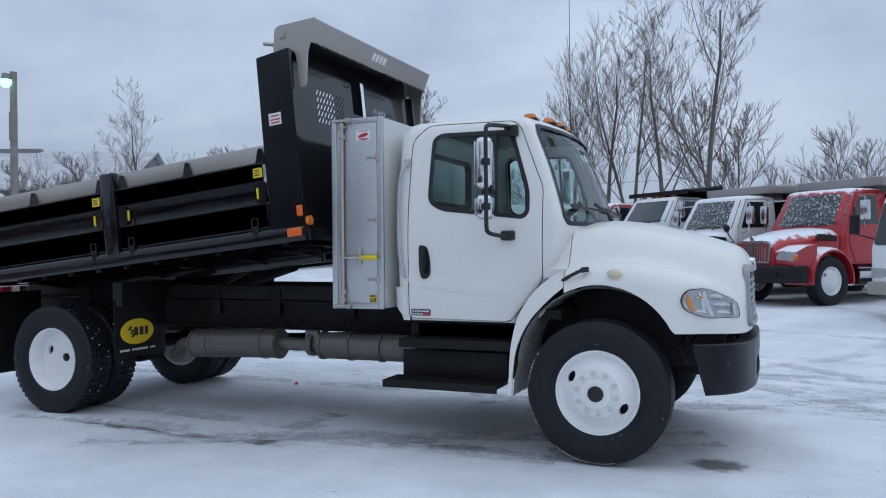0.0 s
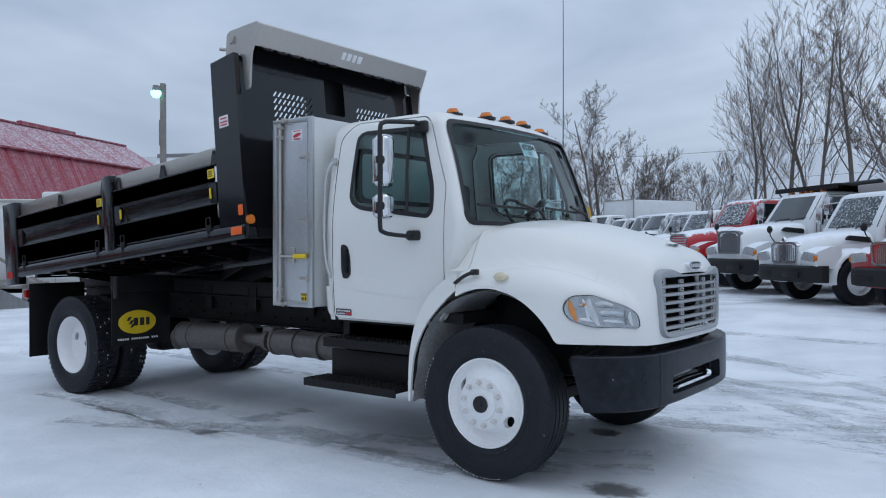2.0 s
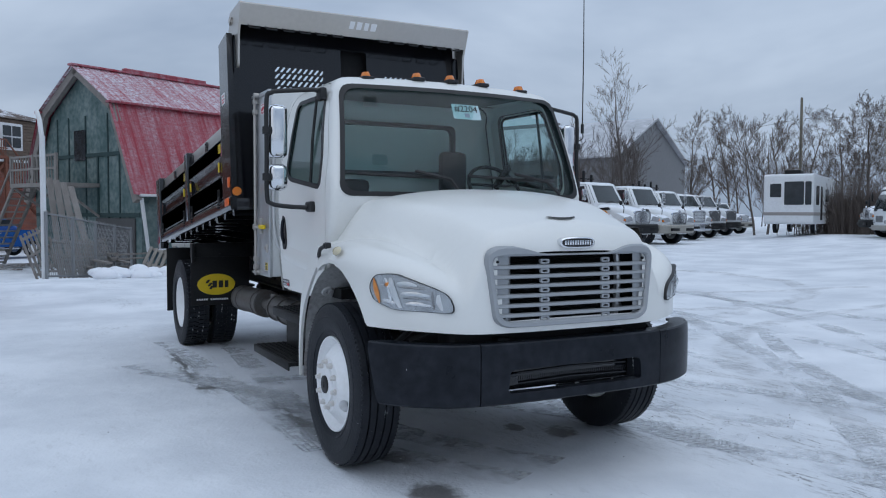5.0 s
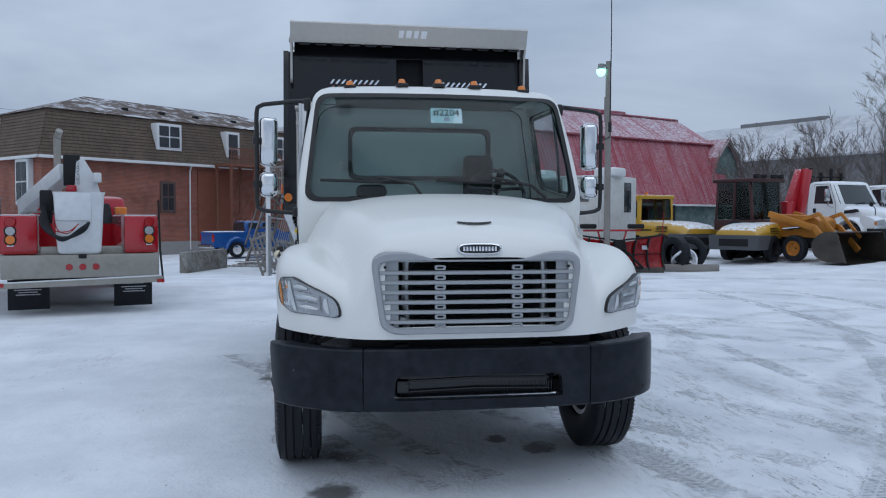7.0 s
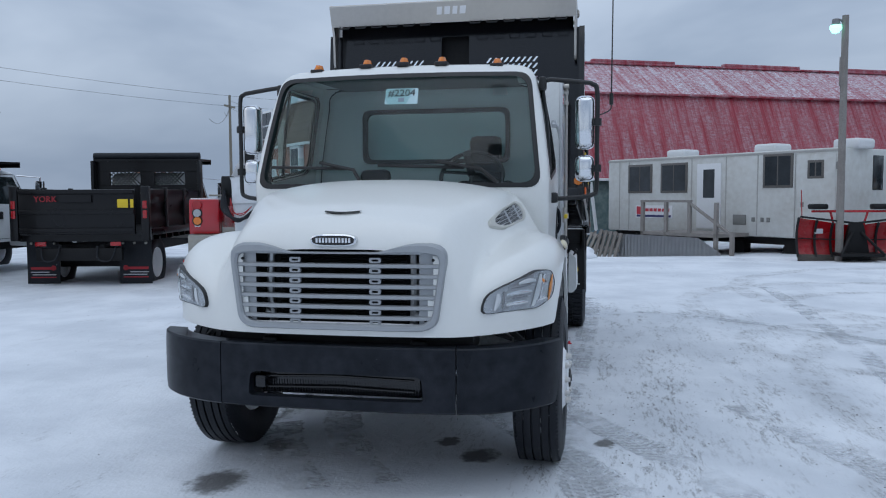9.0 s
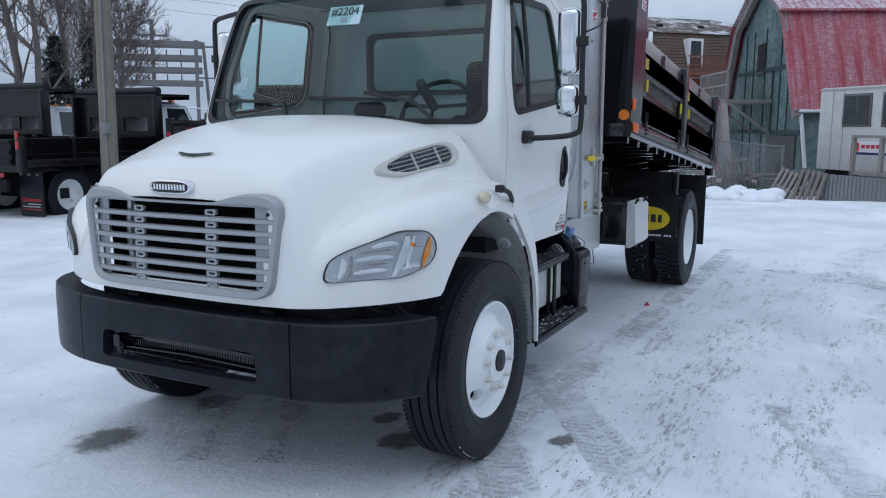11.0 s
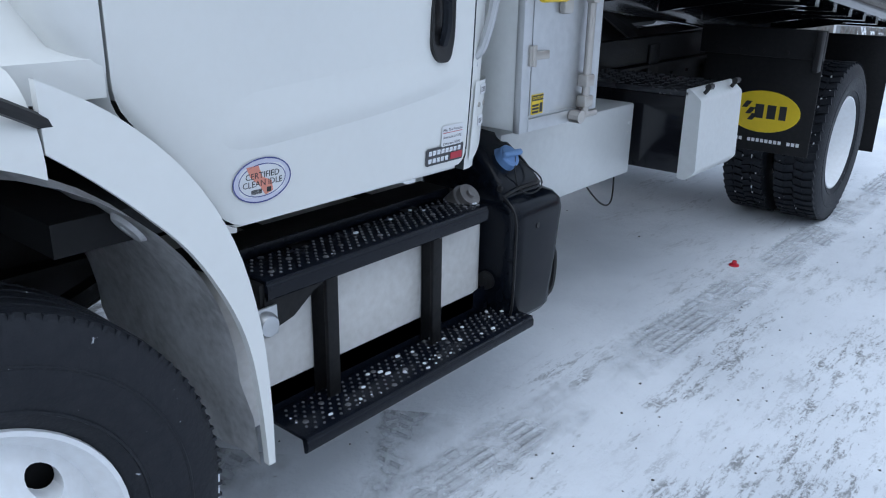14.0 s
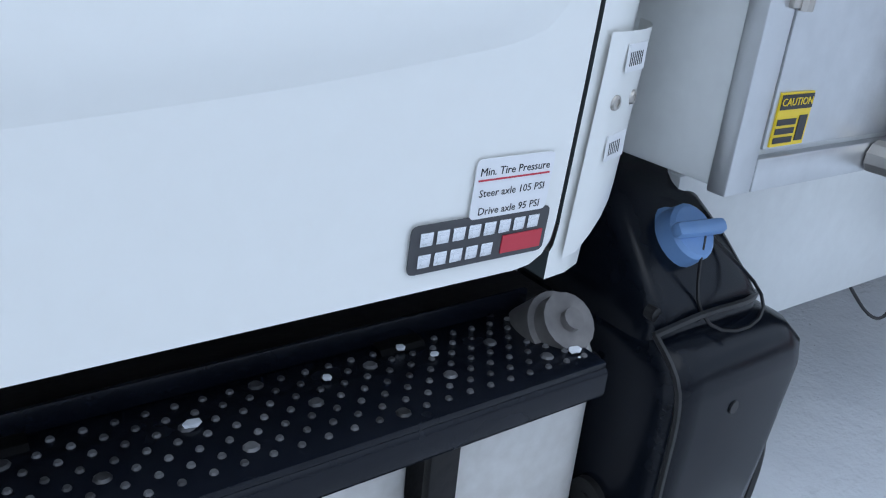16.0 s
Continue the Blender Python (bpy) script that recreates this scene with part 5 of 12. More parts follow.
DEFBLACK = material("moulded_black_tank", (0.003, 0.0045, 0.008), 0.24, spec=0.2, spots=(0.008, 0.01, 0.014), amount=0.2, scale=3)
def rounded_stack(levels, r, n=5):
    """A moulded body: rounded rectangles (z, x0, x1, y0, y1) joined from the bottom up."""
    b = BM()
    rows = []
    for z, x0, x1, y0, y1 in levels:
        ring = rounded([(x0, y0), (x1, y0), (x1, y1), (x0, y1)], r, n)
        rows.append([(x, y, z) for x, y in ring + ring[:1]])
    patch(b, rows)
    bmesh.ops.remove_doubles(b, verts=b.verts[:], dist=1e-5)
    bmesh.ops.holes_fill(b, edges=[e for e in b.edges if e.is_boundary], sides=0)
    bmesh.ops.recalc_face_normals(b, faces=b.faces[:])
    return b


deft = part("fluid_tank", rounded_stack([(0.335, -2.06, -1.84, 0.70, 0.99), (0.345, -2.09, -1.81, 0.68, 1.02), (0.37, -2.105, -1.795, 0.67, 1.035), (0.55, -2.12, -1.785, 0.66, 1.045), (0.73, -2.14, -1.78, 0.66, 1.05),
                                         (0.765, -2.135, -1.782, 0.66, 1.045), (0.79, -2.115, -1.79, 0.665, 1.025), (0.805, -2.085, -1.805, 0.675, 0.99), (0.81, -2.03, -1.84, 0.70, 0.94)], 0.06), DEFBLACK, TRUCK, "black moulded exhaust fluid tank", 60)
part("tank_neck", rounded_stack([(0.79, -2.075, -1.79, 0.60, 0.985), (0.825, -2.07, -1.79, 0.60, 0.985), (0.85, -2.06, -1.795, 0.60, 0.97), (0.90, -2.045, -1.80, 0.60, 0.925), (0.95, -2.02, -1.81, 0.60, 0.875), (0.985, -1.99, -1.82, 0.60, 0.83), (0.995, -1.96, -1.84, 0.62, 0.80)], 0.045), DEFBLACK, deft, "", 40)
bm = BM()
tube(bm, curve_pts([(-1.80, 1.005, 0.35), (-1.785, 1.042, 0.42), (-1.779, 1.05, 0.62), (-1.776, 1.045, 0.76), (-1.785, 0.985, 0.815)], 5), 0.0055, 6)
tube(bm, curve_pts([(-1.785, 0.985, 0.815), (-1.88, 0.992, 0.83), (-2.0, 0.992, 0.83), (-2.085, 0.96, 0.815)], 5), 0.0055, 6)
part("tank_seam", bm, SEAL, deft, "moulded seam along the tank's edge")
bm = BM()
rod(bm, (-1.79, 0.93, 0.5), (-1.772, 0.93, 0.5), 0.034, 16)
rod(bm, (-1.775, 0.93, 0.5), (-1.767, 0.93, 0.5), 0.012, 10)
part("tank_boss", bm, SEAL, deft, "round boss on the tank's side")
for x, y, z in ((-1.93, 1.046, 0.70), (-1.80, 0.965, 0.835)):
    bm = BM()
    rod(bm, (x, y - 0.01, z), (x, y + 0.006, z), 0.011, 10)
    part("tank_stud", bm, SEAL, deft)
bm = BM()
tube(bm, curve_pts([(-2.10, 0.99, 0.36), (-2.155, 1.0, 0.4), (-2.165, 1.0, 0.52), (-2.14, 0.99, 0.58)], 5), 0.012, 8)
part("tank_strap", bm, SEAL, deft, "black rubber strap")
bm = BM()
tube(bm, curve_pts([(-1.776, 0.90, 0.74), (-1.755, 0.88, 0.68), (-1.755, 0.87, 0.60), (-1.776, 0.88, 0.55)], 5), 0.008, 6)
part("tank_hose", bm, SEAL, deft, "thin black hose")
bm = BM()
q = Matrix.Translation((-1.90, 0.905, 0.905)) @ Matrix.Rotation(radians(-8), 4, "Z") @ Matrix.Rotation(radians(40), 4, "X")
lathe(bm, [(0.0, 0.052), (0.036, 0.05), (0.042, 0.044), (0.044, 0.012), (0.05, 0.008), (0.05, 0.0), (0.04, -0.02)], 20, q)
box(bm, -0.05, 0.05, 0.048, 0.07, -0.011, 0.011, 0.008, m=q)
part("blue_cap", bm, material("blue_plastic_cap", (0.16, 0.3, 0.55), 0.45, spots=(0.25, 0.38, 0.6), amount=0.2), deft, "pale blue filler cap with a finger bar")
bm = BM()
lathe(bm, [(0.05, 0.004), (0.068, 0.003), (0.072, -0.01)], 24, q)
part("filler_ring", bm, DEFBLACK, deft)
bm = BM()
tube(bm, [q @ Vector((-0.05 + 0.055 * math.cos(a), 0.03 + 0.02 * math.sin(a * 2), 0.075 * math.sin(a) - 0.07)) for a in np.linspace(0, 2 * math.pi, 22)[:-1]], 0.0028, 5, closed=True)
part("cap_tether", bm, SEAL, deft)
for ob in (deft, *deft.children):
    ob.data.transform(Matrix.Translation((-1.755, 0, 0)) @ Matrix.Diagonal((0.86, 1, 1, 1)) @ Matrix.Translation((1.765, 0, 0)))
# pale steel box and tool box behind it
bm = BM()
box(bm, -2.92, -1.92, 0.45, 0.862, 0.667, 0.985, 0.012)
for x in (-1.96, -2.88):
    for z in (0.9, 0.86):
        rod(bm, (x, 0.86, z), (x, 0.866, z), 0.007, 8)
part("battery_cover", bm, ALUBOX, TRUCK, "pale sheet metal battery cover")
bm = BM()
tube(bm, curve_pts([(-2.62, 0.8, 0.67), (-2.72, 0.84, 0.56), (-2.82, 0.84, 0.55), (-2.9, 0.8, 0.68)], 6), 0.004, 5)
part("hanging_cable", bm, SEAL, TRUCK, "thin black cable")
bm = BM()
box(bm, -3.25, -2.83, 0.35, 1.13, 0.715, 1.06, 0.01)
tool = part("tool_box", bm, GLOSSBLACK, TRUCK, "black step tool box with pale door")
bm = BM()
prism(bm, rounded([(1.125, 0.70), (1.165, 0.70), (1.205, 0.74), (1.195, 1.05), (1.14, 1.095), (1.125, 1.095)], 0.01, 2), "x", -3.275, -2.81)
part("box_door", bm, ALUBOX, tool, "pale folded metal door")
bm = BM()
box(bm, -3.275, -2.81, 0.36, 1.14, 1.06, 1.085, 0.006)
for i in range(9):
    for j in range(15):
        a = radians(45 if (i + j) % 2 else -45)
        box(bm, -0.014, 0.014, -0.004, 0.004, 0, 0.004, m=Matrix.Translation((-3.25 + 0.052 * i, 0.4 + 0.05 * j, 1.085)) @ Matrix.Rotation(a, 4, "Z"))
part("box_lid", bm, material("wet_dark_chequer_plate", (0.03, 0.032, 0.037), 0.25, metal=0.5, spots=(0.08, 0.082, 0.088), amount=0.4, scale=8), tool, "dark wet chequer plate lid")
for x in (-2.9, -3.2):
    bm = BM()
    tube(bm, [(x, 1.12, 1.05), (x, 1.17, 1.07), (x, 1.19, 1.10)], 0.01, 6)
    rod(bm, (x - 0.02, 1.19, 1.1), (x + 0.02, 1.19, 1.1), 0.014, 8)
    box(bm, x - 0.02, x + 0.02, 1.13, 1.17, 0.99, 1.05, 0.005)
    part("box_latch", bm, SEAL, tool, "black rubber latch")

for ob in (tool, *tool.children):
    ob.data.transform(Matrix.Translation((-0.15, -0.05, -0.03)))

# ---- storage cabinet across the frame behind the cab ----
bm = BM()
box(bm, -2.17, -1.74, -1.07, 1.07, 1.067, 2.60, 0.012)
cabinet = part("storage_cabinet", bm, ALUBOX, TRUCK, "tall pale aluminium storage cabinet behind the cab")
for s in SIDES:
    bm = BM()
    for x0, x1, z0, z1 in ((-2.175, -2.13, 1.064, 2.603), (-1.78, -1.735, 1.064, 2.603), (-2.129, -1.781, 1.064, 1.105), (-2.129, -1.781, 2.565, 2.603)):
        box(bm, x0, x1, s * 1.055, s * 1.083, z0, z1, 0.004)
    fr = part("cabinet_frame", bm, ALU, cabinet, "welded aluminium door frame")
    bm = BM()
    box(bm, -2.122, -1.788, s * 1.06, s * 1.0795, 1.113, 2.557, 0.004)
    door = part("cabinet_door", bm, ALU, cabinet, "closed bright aluminium cabinet door")
    bm = BM()
    rod(bm, (-2.075, s * 1.10, 1.09), (-2.075, s * 1.10, 2.57), 0.014, 10)
    for z in (1.13, 1.2, 2.45, 2.54):
        box(bm, -2.10, -2.05, s * 1.078, s * 1.118, z - 0.02, z + 0.02, 0.006)
    for z in (1.085, 2.585):
        rod(bm, (-2.14, s * 1.10, z), (-2.02, s * 1.10, z), 0.013, 8)
        rod(bm, (-2.02, s * 1.085, z), (-2.02, s * 1.125, z), 0.022, 10)
    part("lock_rod", bm, STEEL, door, "cam lock rod")
    for z in (1.30, 1.78, 2.28):
        bm = BM()
        box(bm, -1.80, -1.765, s * 1.078, s * 1.09, z - 0.03, z + 0.03, 0.003)
        box(bm, -1.87, -1.79, s * 1.078, s * 1.088, z - 0.013, z + 0.013, 0.003)
        rod(bm, (-1.785, s * 1.09, z - 0.032), (-1.785, s * 1.09, z + 0.032), 0.008, 8)
        part("hinge", bm, STEEL, door)
    bm = BM()
    rod(bm, (-2.07, s * 1.112, 1.475), (-1.9, s * 1.112, 1.475), 0.011, 8)
    box(bm, -1.965, -1.915, s * 1.078, s * 1.105, 1.42, 1.55, 0.008)
    box(bm, -2.09, -2.05, s * 1.09, s * 1.125, 1.45, 1.50, 0.008)
    part("door_bolt", bm, STEEL, door, "steel bolt handle")
    bm = BM()
    box(bm, -1.91, -1.775, s * 1.098, s * 1.126, 1.458, 1.495, 0.01)
    part("yellow_grip", bm, YELLOW, door, "yellow handle grip")
    # labels: a yellow caution plate low down, a white maker's label high up
    for x, z, w, h, base in ((-1.825, 1.148, 0.06, 0.062, YELLOW), (-1.9, 2.46, 0.115, 0.085, LABELWHITE)):
        bm = BM()
        box(bm, x - w / 2, x + w / 2, s * 1.0795, s * 1.082, z - h / 2, z + h / 2)
        lab = part("caution_label" if base is YELLOW else "maker_label", bm, base, door, "yellow and black caution label" if base is YELLOW else "white and red maker's label")
        turn = Matrix.Translation((x, s * 1.0825, z)) @ Matrix.Rotation(math.pi if s > 0 else 0, 4, "Z") @ Matrix.Rotation(math.pi / 2, 4, "X")
        if base is YELLOW:
            bm = BM()
            box(bm, -0.029, 0.029, 0.012, 0.029, 0, 0.0006)
            for k in range(3):
                box(bm, -0.028, 0.006, -0.006 - 0.0105 * k, 0.001 - 0.0105 * k, 0, 0.0006)
            box(bm, 0.011, 0.026, -0.026, 0.004, 0, 0.0006)
            bmesh.ops.transform(bm, verts=bm.verts[:], matrix=turn)
            part("label_print", bm, INK, lab)
            bm = lettering("CAUTION", 0.0125, 0.0003)
            bmesh.ops.transform(bm, verts=bm.verts[:], matrix=turn @ Matrix.Translation((0, 0.0165, 0.001)))
            part("label_word", bm, YELLOW, lab)
        else:
            bm = BM()
            lathe(bm, [(0.0, 0.001), (0.03, 0.001), (0.03, 0.0)], 20, turn @ Matrix.Rotation(math.pi / 2, 4, "X") @ Matrix.Rotation(0.25, 4, "Y") @ Matrix.Diagonal((1.5, 1, 0.5, 1)))
            for k, ww in ((0.034, 0.04), (-0.028, 0.045), (-0.036, 0.03)):
                box(bm, -ww, ww, k - 0.003, k + 0.003, 0, 0.0006, m=turn)
            part("label_print", bm, LABELRED, lab)

# the cabinet is a little deeper and narrower than its drawing
for ob in (cabinet, *cabinet.children_recursive):
    ob.data.transform(Matrix.Translation((-1.74, 0, 2.6)) @ Matrix.Diagonal((1.08, 0.982, 1.0143, 1)) @ Matrix.Translation((1.74, 0, -2.6)))

# ---- dump bed, tipped up a little on its rear hinge ----
TILT = Matrix.Translation((-6.29, 0, 1.19)) @ Matrix.Rotation(radians(-6.1), 4, "Y") @ Matrix.Diagonal((1, 0.992, 1, 1))


def bed_part(name, b, mat, parent, label="", angle=35):
    bmesh.ops.transform(b, verts=b.verts[:], matrix=TILT)
    return part(name, b, mat, parent, label, angle)


bm = BM()
box(bm, -0.1, 3.93, -1.17, 1.17, 0.05, 0.1)
for u in np.linspace(0.2, 3.7, 11):
    box(bm, u - 0.035, u + 0.035, -1.16, 1.16, -0.03, 0.05)
for s in SIDES:
    box(bm, -0.2, 3.6, s * 0.36, s * 0.44, -0.16, 0.0, 0.01)
    for u in np.linspace(0.5, 3.6, 6):
        prism(bm, [(s * 0.45, -0.12), (s * 1.15, 0.0), (s * 1.15, 0.03), (s * 0.45, 0.03)], "x", u - 0.01, u + 0.01)
bed = bed_part("dump_bed", bm, GLOSSBLACK, TRUCK, "glossy black steel dump bed with fold-down sides")
for s in SIDES:
    bm = BM()
    prism(bm, [(s * 1.15, 0.0), (s * 1.235, 0.0), (s * 1.245, 0.02), (s * 1.245, 0.10), (s * 1.232, 0.125), (s * 1.15, 0.135)], "x", -0.05, 3.95)
    bed_part("side_rail", bm, GLOSSBLACK, bed, "black bottom rail")
    for u0, u1 in ((-0.03, 1.78), (1.98, 3.6)):
        bm = BM()
        rows = []
        for w, y in ((0.142, 1.20), (0.142, 1.226), (0.155, 1.232), (0.345, 1.232), (0.36, 1.226), (0.375, 1.214), (0.40, 1.208), (0.50, 1.212), (0.53, 1.23), (0.545, 1.236), (0.685, 1.236), (0.70, 1.228), (0.70, 1.19)):
            rows.append([(u, s * y, w) for u in (u0, u0 + 0.02, (u0 + u1) / 2, u1 - 0.02, u1)])
        patch(bm, rows)
        bmesh.ops.solidify(bm, geom=bm.faces[:], thickness=0.01 * s)
        for ua, ub in ((u0, u0 + 0.1), (u1 - 0.1, u1)):
            prism(bm, rounded([(ua, 0.36), (ub, 0.36), (ub, 0.54), (ua, 0.54)], 0.01, 2), "y", s * 1.2, s * 1.231)
        pan = bed_part("side_panel", bm, GLOSSBLACK, bed, "glossy black pressed fold-down side panel")
        for u in (u0 + 0.13, u1 - 0.13):
            bm = BM()
            box(bm, u - 0.035, u + 0.035, s * 1.232, s * 1.246, 0.115, 0.17, 0.004)
            tube(bm, [(u - 0.03, s * 1.24, 0.17), (u - 0.03, s * 1.24, 0.235), (u + 0.03, s * 1.24, 0.235), (u + 0.03, s * 1.24, 0.17)], 0.008, 6)
            for w in (0.07, 0.1):
                rod(bm, (u, s * 1.244, w), (u, s * 1.254, w), 0.011, 8)
            bed_part("panel_hinge", bm, FRAMEBLACK, pan)
        for u in ((u1 - 0.08,) if u0 < 1 else (u0 + 0.13, u1 - 0.07)):
            bm = BM()
            box(bm, u - 0.01, u + 0.01, s * 1.235, s * 1.252, 0.395, 0.49, 0.007)
            bed_part("latch_grip", bm, YELLOW, pan, "yellow latch grip")
        bm = BM()
        u = u1 - 0.055
        box(bm, u - 0.045, u + 0.045, s * 1.236, s * 1.239, 0.575, 0.655)
        lab = bed_part("yellow_label", bm, YELLOW, pan, "small yellow warning label")
        bm = BM()
        for k in range(3):
            box(bm, u - 0.035, u + 0.02, s * 1.239, s * 1.2396, 0.59 + 0.02 * k, 0.6 + 0.02 * k)
        bed_part("label_print", bm, INK, lab)
    bm = BM()
    box(bm, 1.80, 1.96, s * 1.16, s * 1.25, 0.10, 0.86, 0.012)
    bed_part("side_post", bm, GLOSSBLACK, bed, "square black middle post")
    bm = BM()
    box(bm, -0.34, -0.05, s * 1.15, s * 1.25, -0.08, 0.87, 0.012)
    bed_part("rear_post", bm, GLOSSBLACK, bed, "black rear corner post")
    bm = BM()
    box(bm, -0.3, -0.16, s * 1.251, s * 1.255, 0.0, 0.08)
    bed_part("tail_reflector", bm, REDLENS, bed, "red reflector")
    bm = BM()
    box(bm, -0.04, 3.61, s * 1.165, s * 1.185, 0.69, 0.85, 0.003)
    bed_part("side_board", bm, STEEL, bed, "grey metal top board")
    for u in (0.88, 1.745, 2.02, 2.78, 3.56):
        bm = BM()
        prism(bm, rounded([(u - 0.055, 0.695), (u + 0.055, 0.695), (u + 0.02, 0.825), (u - 0.015, 0.825)], 0.012, 2), "y", s * 1.188, s * 1.205)
        rod(bm, (u, s * 1.205, 0.80), (u, s * 1.212, 0.80), 0.01, 8)
        bed_part("board_bracket", bm, GLOSSBLACK, bed)
    # tall side wings of the headboard
    bm = BM()
    prism(bm, rounded([(3.62, 0.10), (3.96, 0.02), (3.965, 1.60), (3.64, 1.575)], 0.01, 2), "y", s * 1.185, s * 1.235)
    wing = bed_part("headboard_wing", bm, GLOSSBLACK, bed, "tall glossy black headboard side")
    bm = BM()
    box(bm, 3.71, 3.83, s * 1.235, s * 1.238, 0.985, 1.085)
    lab = bed_part("maker_label", bm, LABELWHITE, wing, "white and red maker's label")
    bm = BM()
    for k, w in ((1.062, 0.04), (1.03, 0.05), (1.005, 0.045)):
        box(bm, 3.77 - w, 3.77 + w, s * 1.238, s * 1.2388, k - 0.006, k + 0.006)
    bed_part("label_print", bm, LABELRED, lab)
    bm = BM()
    box(bm, 3.90, 3.955, s * 1.24, s * 1.258, 0.20, 0.29, 0.008)
    bed_part("side_reflector", bm, ORANGE, wing, "orange reflector")
    bm = BM()
    box(bm, 3.79, 3.93, s * 1.246, s * 1.262, 0.04, 0.11, 0.008)
    bed_part("side_reflector", bm, ORANGE, wing, "orange reflector")
    bm = BM()
    rod(bm, (3.96, s * 1.19, 0.16), (3.99, s * 1.19, 0.16), 0.04, 14)
    bed_part("front_marker", bm, AMBER, wing, "round amber marker lamp")

# headboard sheet with slanted slots and a middle opening
bm = BM()
prism(bm, [(-1.19, 0.08), (1.19, 0.08), (1.19, 1.6), (1.13, 1.6), (1.13, 1.77), (-1.13, 1.77), (-1.13, 1.6), (-1.19, 1.6)], "x", 3.915, 3.921)
tool = BM()
prism(tool, rounded([(-0.125, 1.22), (0.145, 1.22), (0.145, 1.56), (-0.125, 1.56)], 0.02, 3), "x", 3.8, 4.0)
for s in SIDES:
    for i in range(9):
        for j in range(5):
            y, w = s * (0.33 + 0.055 * i) + 0.01, 1.07 + 0.062 * j
            prism(tool, rounded([(y - 0.011 - 0.02, w - 0.025), (y + 0.011 - 0.02, w - 0.025), (y + 0.011 + 0.018, w + 0.025), (y - 0.011 + 0.018, w + 0.025)], 0.01, 2), "x", 3.8, 4.0)
head = bed_part("headboard", carve(bm, ("DIFFERENCE", tool)), GLOSSBLACK, bed, "tall glossy black headboard with rows of slanted slots")
bm = BM()
box(bm, 3.80, 3.82, -0.27, 0.27, 1.12, 1.64)
bed_part("inner_plate", bm, FRAMEBLACK, head)
bm = BM()
for s in SIDES:
    box(bm, 3.6, 3.905, s * 1.15, s * 1.185, 0.1, 0.2)
box(bm, 3.925, 3.965, -1.19, 1.19, 0.0, 0.1, 0.008)
bed_part("headboard_sill", bm, GLOSSBLACK, head)
# tailgate
bm = BM()
box(bm, -0.12, -0.06, -1.15, 1.15, 0.02, 0.82, 0.01)
for y in (-0.8, 0, 0.8):
    box(bm, -0.16, -0.12, y - 0.06, y + 0.06, 0.04, 0.8, 0.008)
bed_part("tailgate", bm, GLOSSBLACK, bed, "closed black tailgate")

# stainless cab shield over the headboard
bm = BM()
prof = [(-2.70, 3.385), (-2.675, 3.41), (-2.34, 3.445), (-2.30, 3.44), (-2.285, 3.425), (-2.35, 3.25), (-2.36, 3.262), (-2.30, 3.415), (-2.335, 3.432), (-2.672, 3.397)]
prism(bm, prof, "y", -1.14, 1.14)
shield = part("cab_shield", bm, STEEL, TRUCK, "brushed stainless tarp shield over the headboard")
for s in SIDES:
    bm = BM()
    prism(bm, rounded([(-2.715, 3.20), (-2.70, 3.39), (-2.66, 3.415), (-2.30, 3.445), (-2.285, 3.425), (-2.38, 3.18), (-2.395, 2.90), (-2.43, 2.87), (-2.455, 2.90), (-2.49, 3.16), (-2.53, 3.20)], 0.02, 3), "y", s * 1.135, s * 1.155)
    plate = part("shield_end", bm, STEEL, shield, "stainless end plate with a leg")
    bm = BM()
    rod(bm, (-2.62, s * 1.15, 3.33), (-2.62, s * 1.175, 3.33), 0.028, 12)
    for a in range(4):
        rod(bm, (-2.62 + 0.035 * math.cos(a * 1.57 + 0.78), s * 1.155, 3.33 + 0.035 * math.sin(a * 1.57 + 0.78)), (-2.62 + 0.035 * math.cos(a * 1.57 + 0.78), s * 1.168, 3.33 + 0.035 * math.sin(a * 1.57 + 0.78)), 0.009, 6)
    part("tarp_bearing", bm, STEEL, plate)
    bm = BM()
    rod(bm, (-2.70, s * 1.12, 3.265), (-2.83, s * 1.12, 3.29), 0.016, 8)
    part("tarp_pin", bm, STEEL, plate)
for k in range(14):
    y = -1.02 + 0.157 * k
    if abs(y) > 0.08:
        bm = BM()
        tube(bm, [(-2.345, y - 0.05, 3.25), (-2.31, y - 0.045, 3.225), (-2.31, y + 0.045, 3.225), (-2.345, y + 0.05, 3.25)], 0.007, 6)
        part("tie_loop", bm, SEAL, shield)
bm = BM()
for k, wd in enumerate((0.062, 0.066, 0.058, 0.07)):
    y = 0.012 + (k - 1.5) * 0.073
    prism(bm, [(y - wd / 2 + 0.004, 3.318), (y + wd / 2 - 0.012, 3.318), (y + wd / 2, 3.385), (y - wd / 2 + 0.012, 3.385)], "x", -2.36, -2.30)
tool = BM()
prism(tool, [(x + 0.0025, z) for x, z in prof], "y", -0.5, 0.5)
part("shield_mark", carve(bm, ("INTERSECT", tool)), LABELWHITE, shield, "white maker's mark")

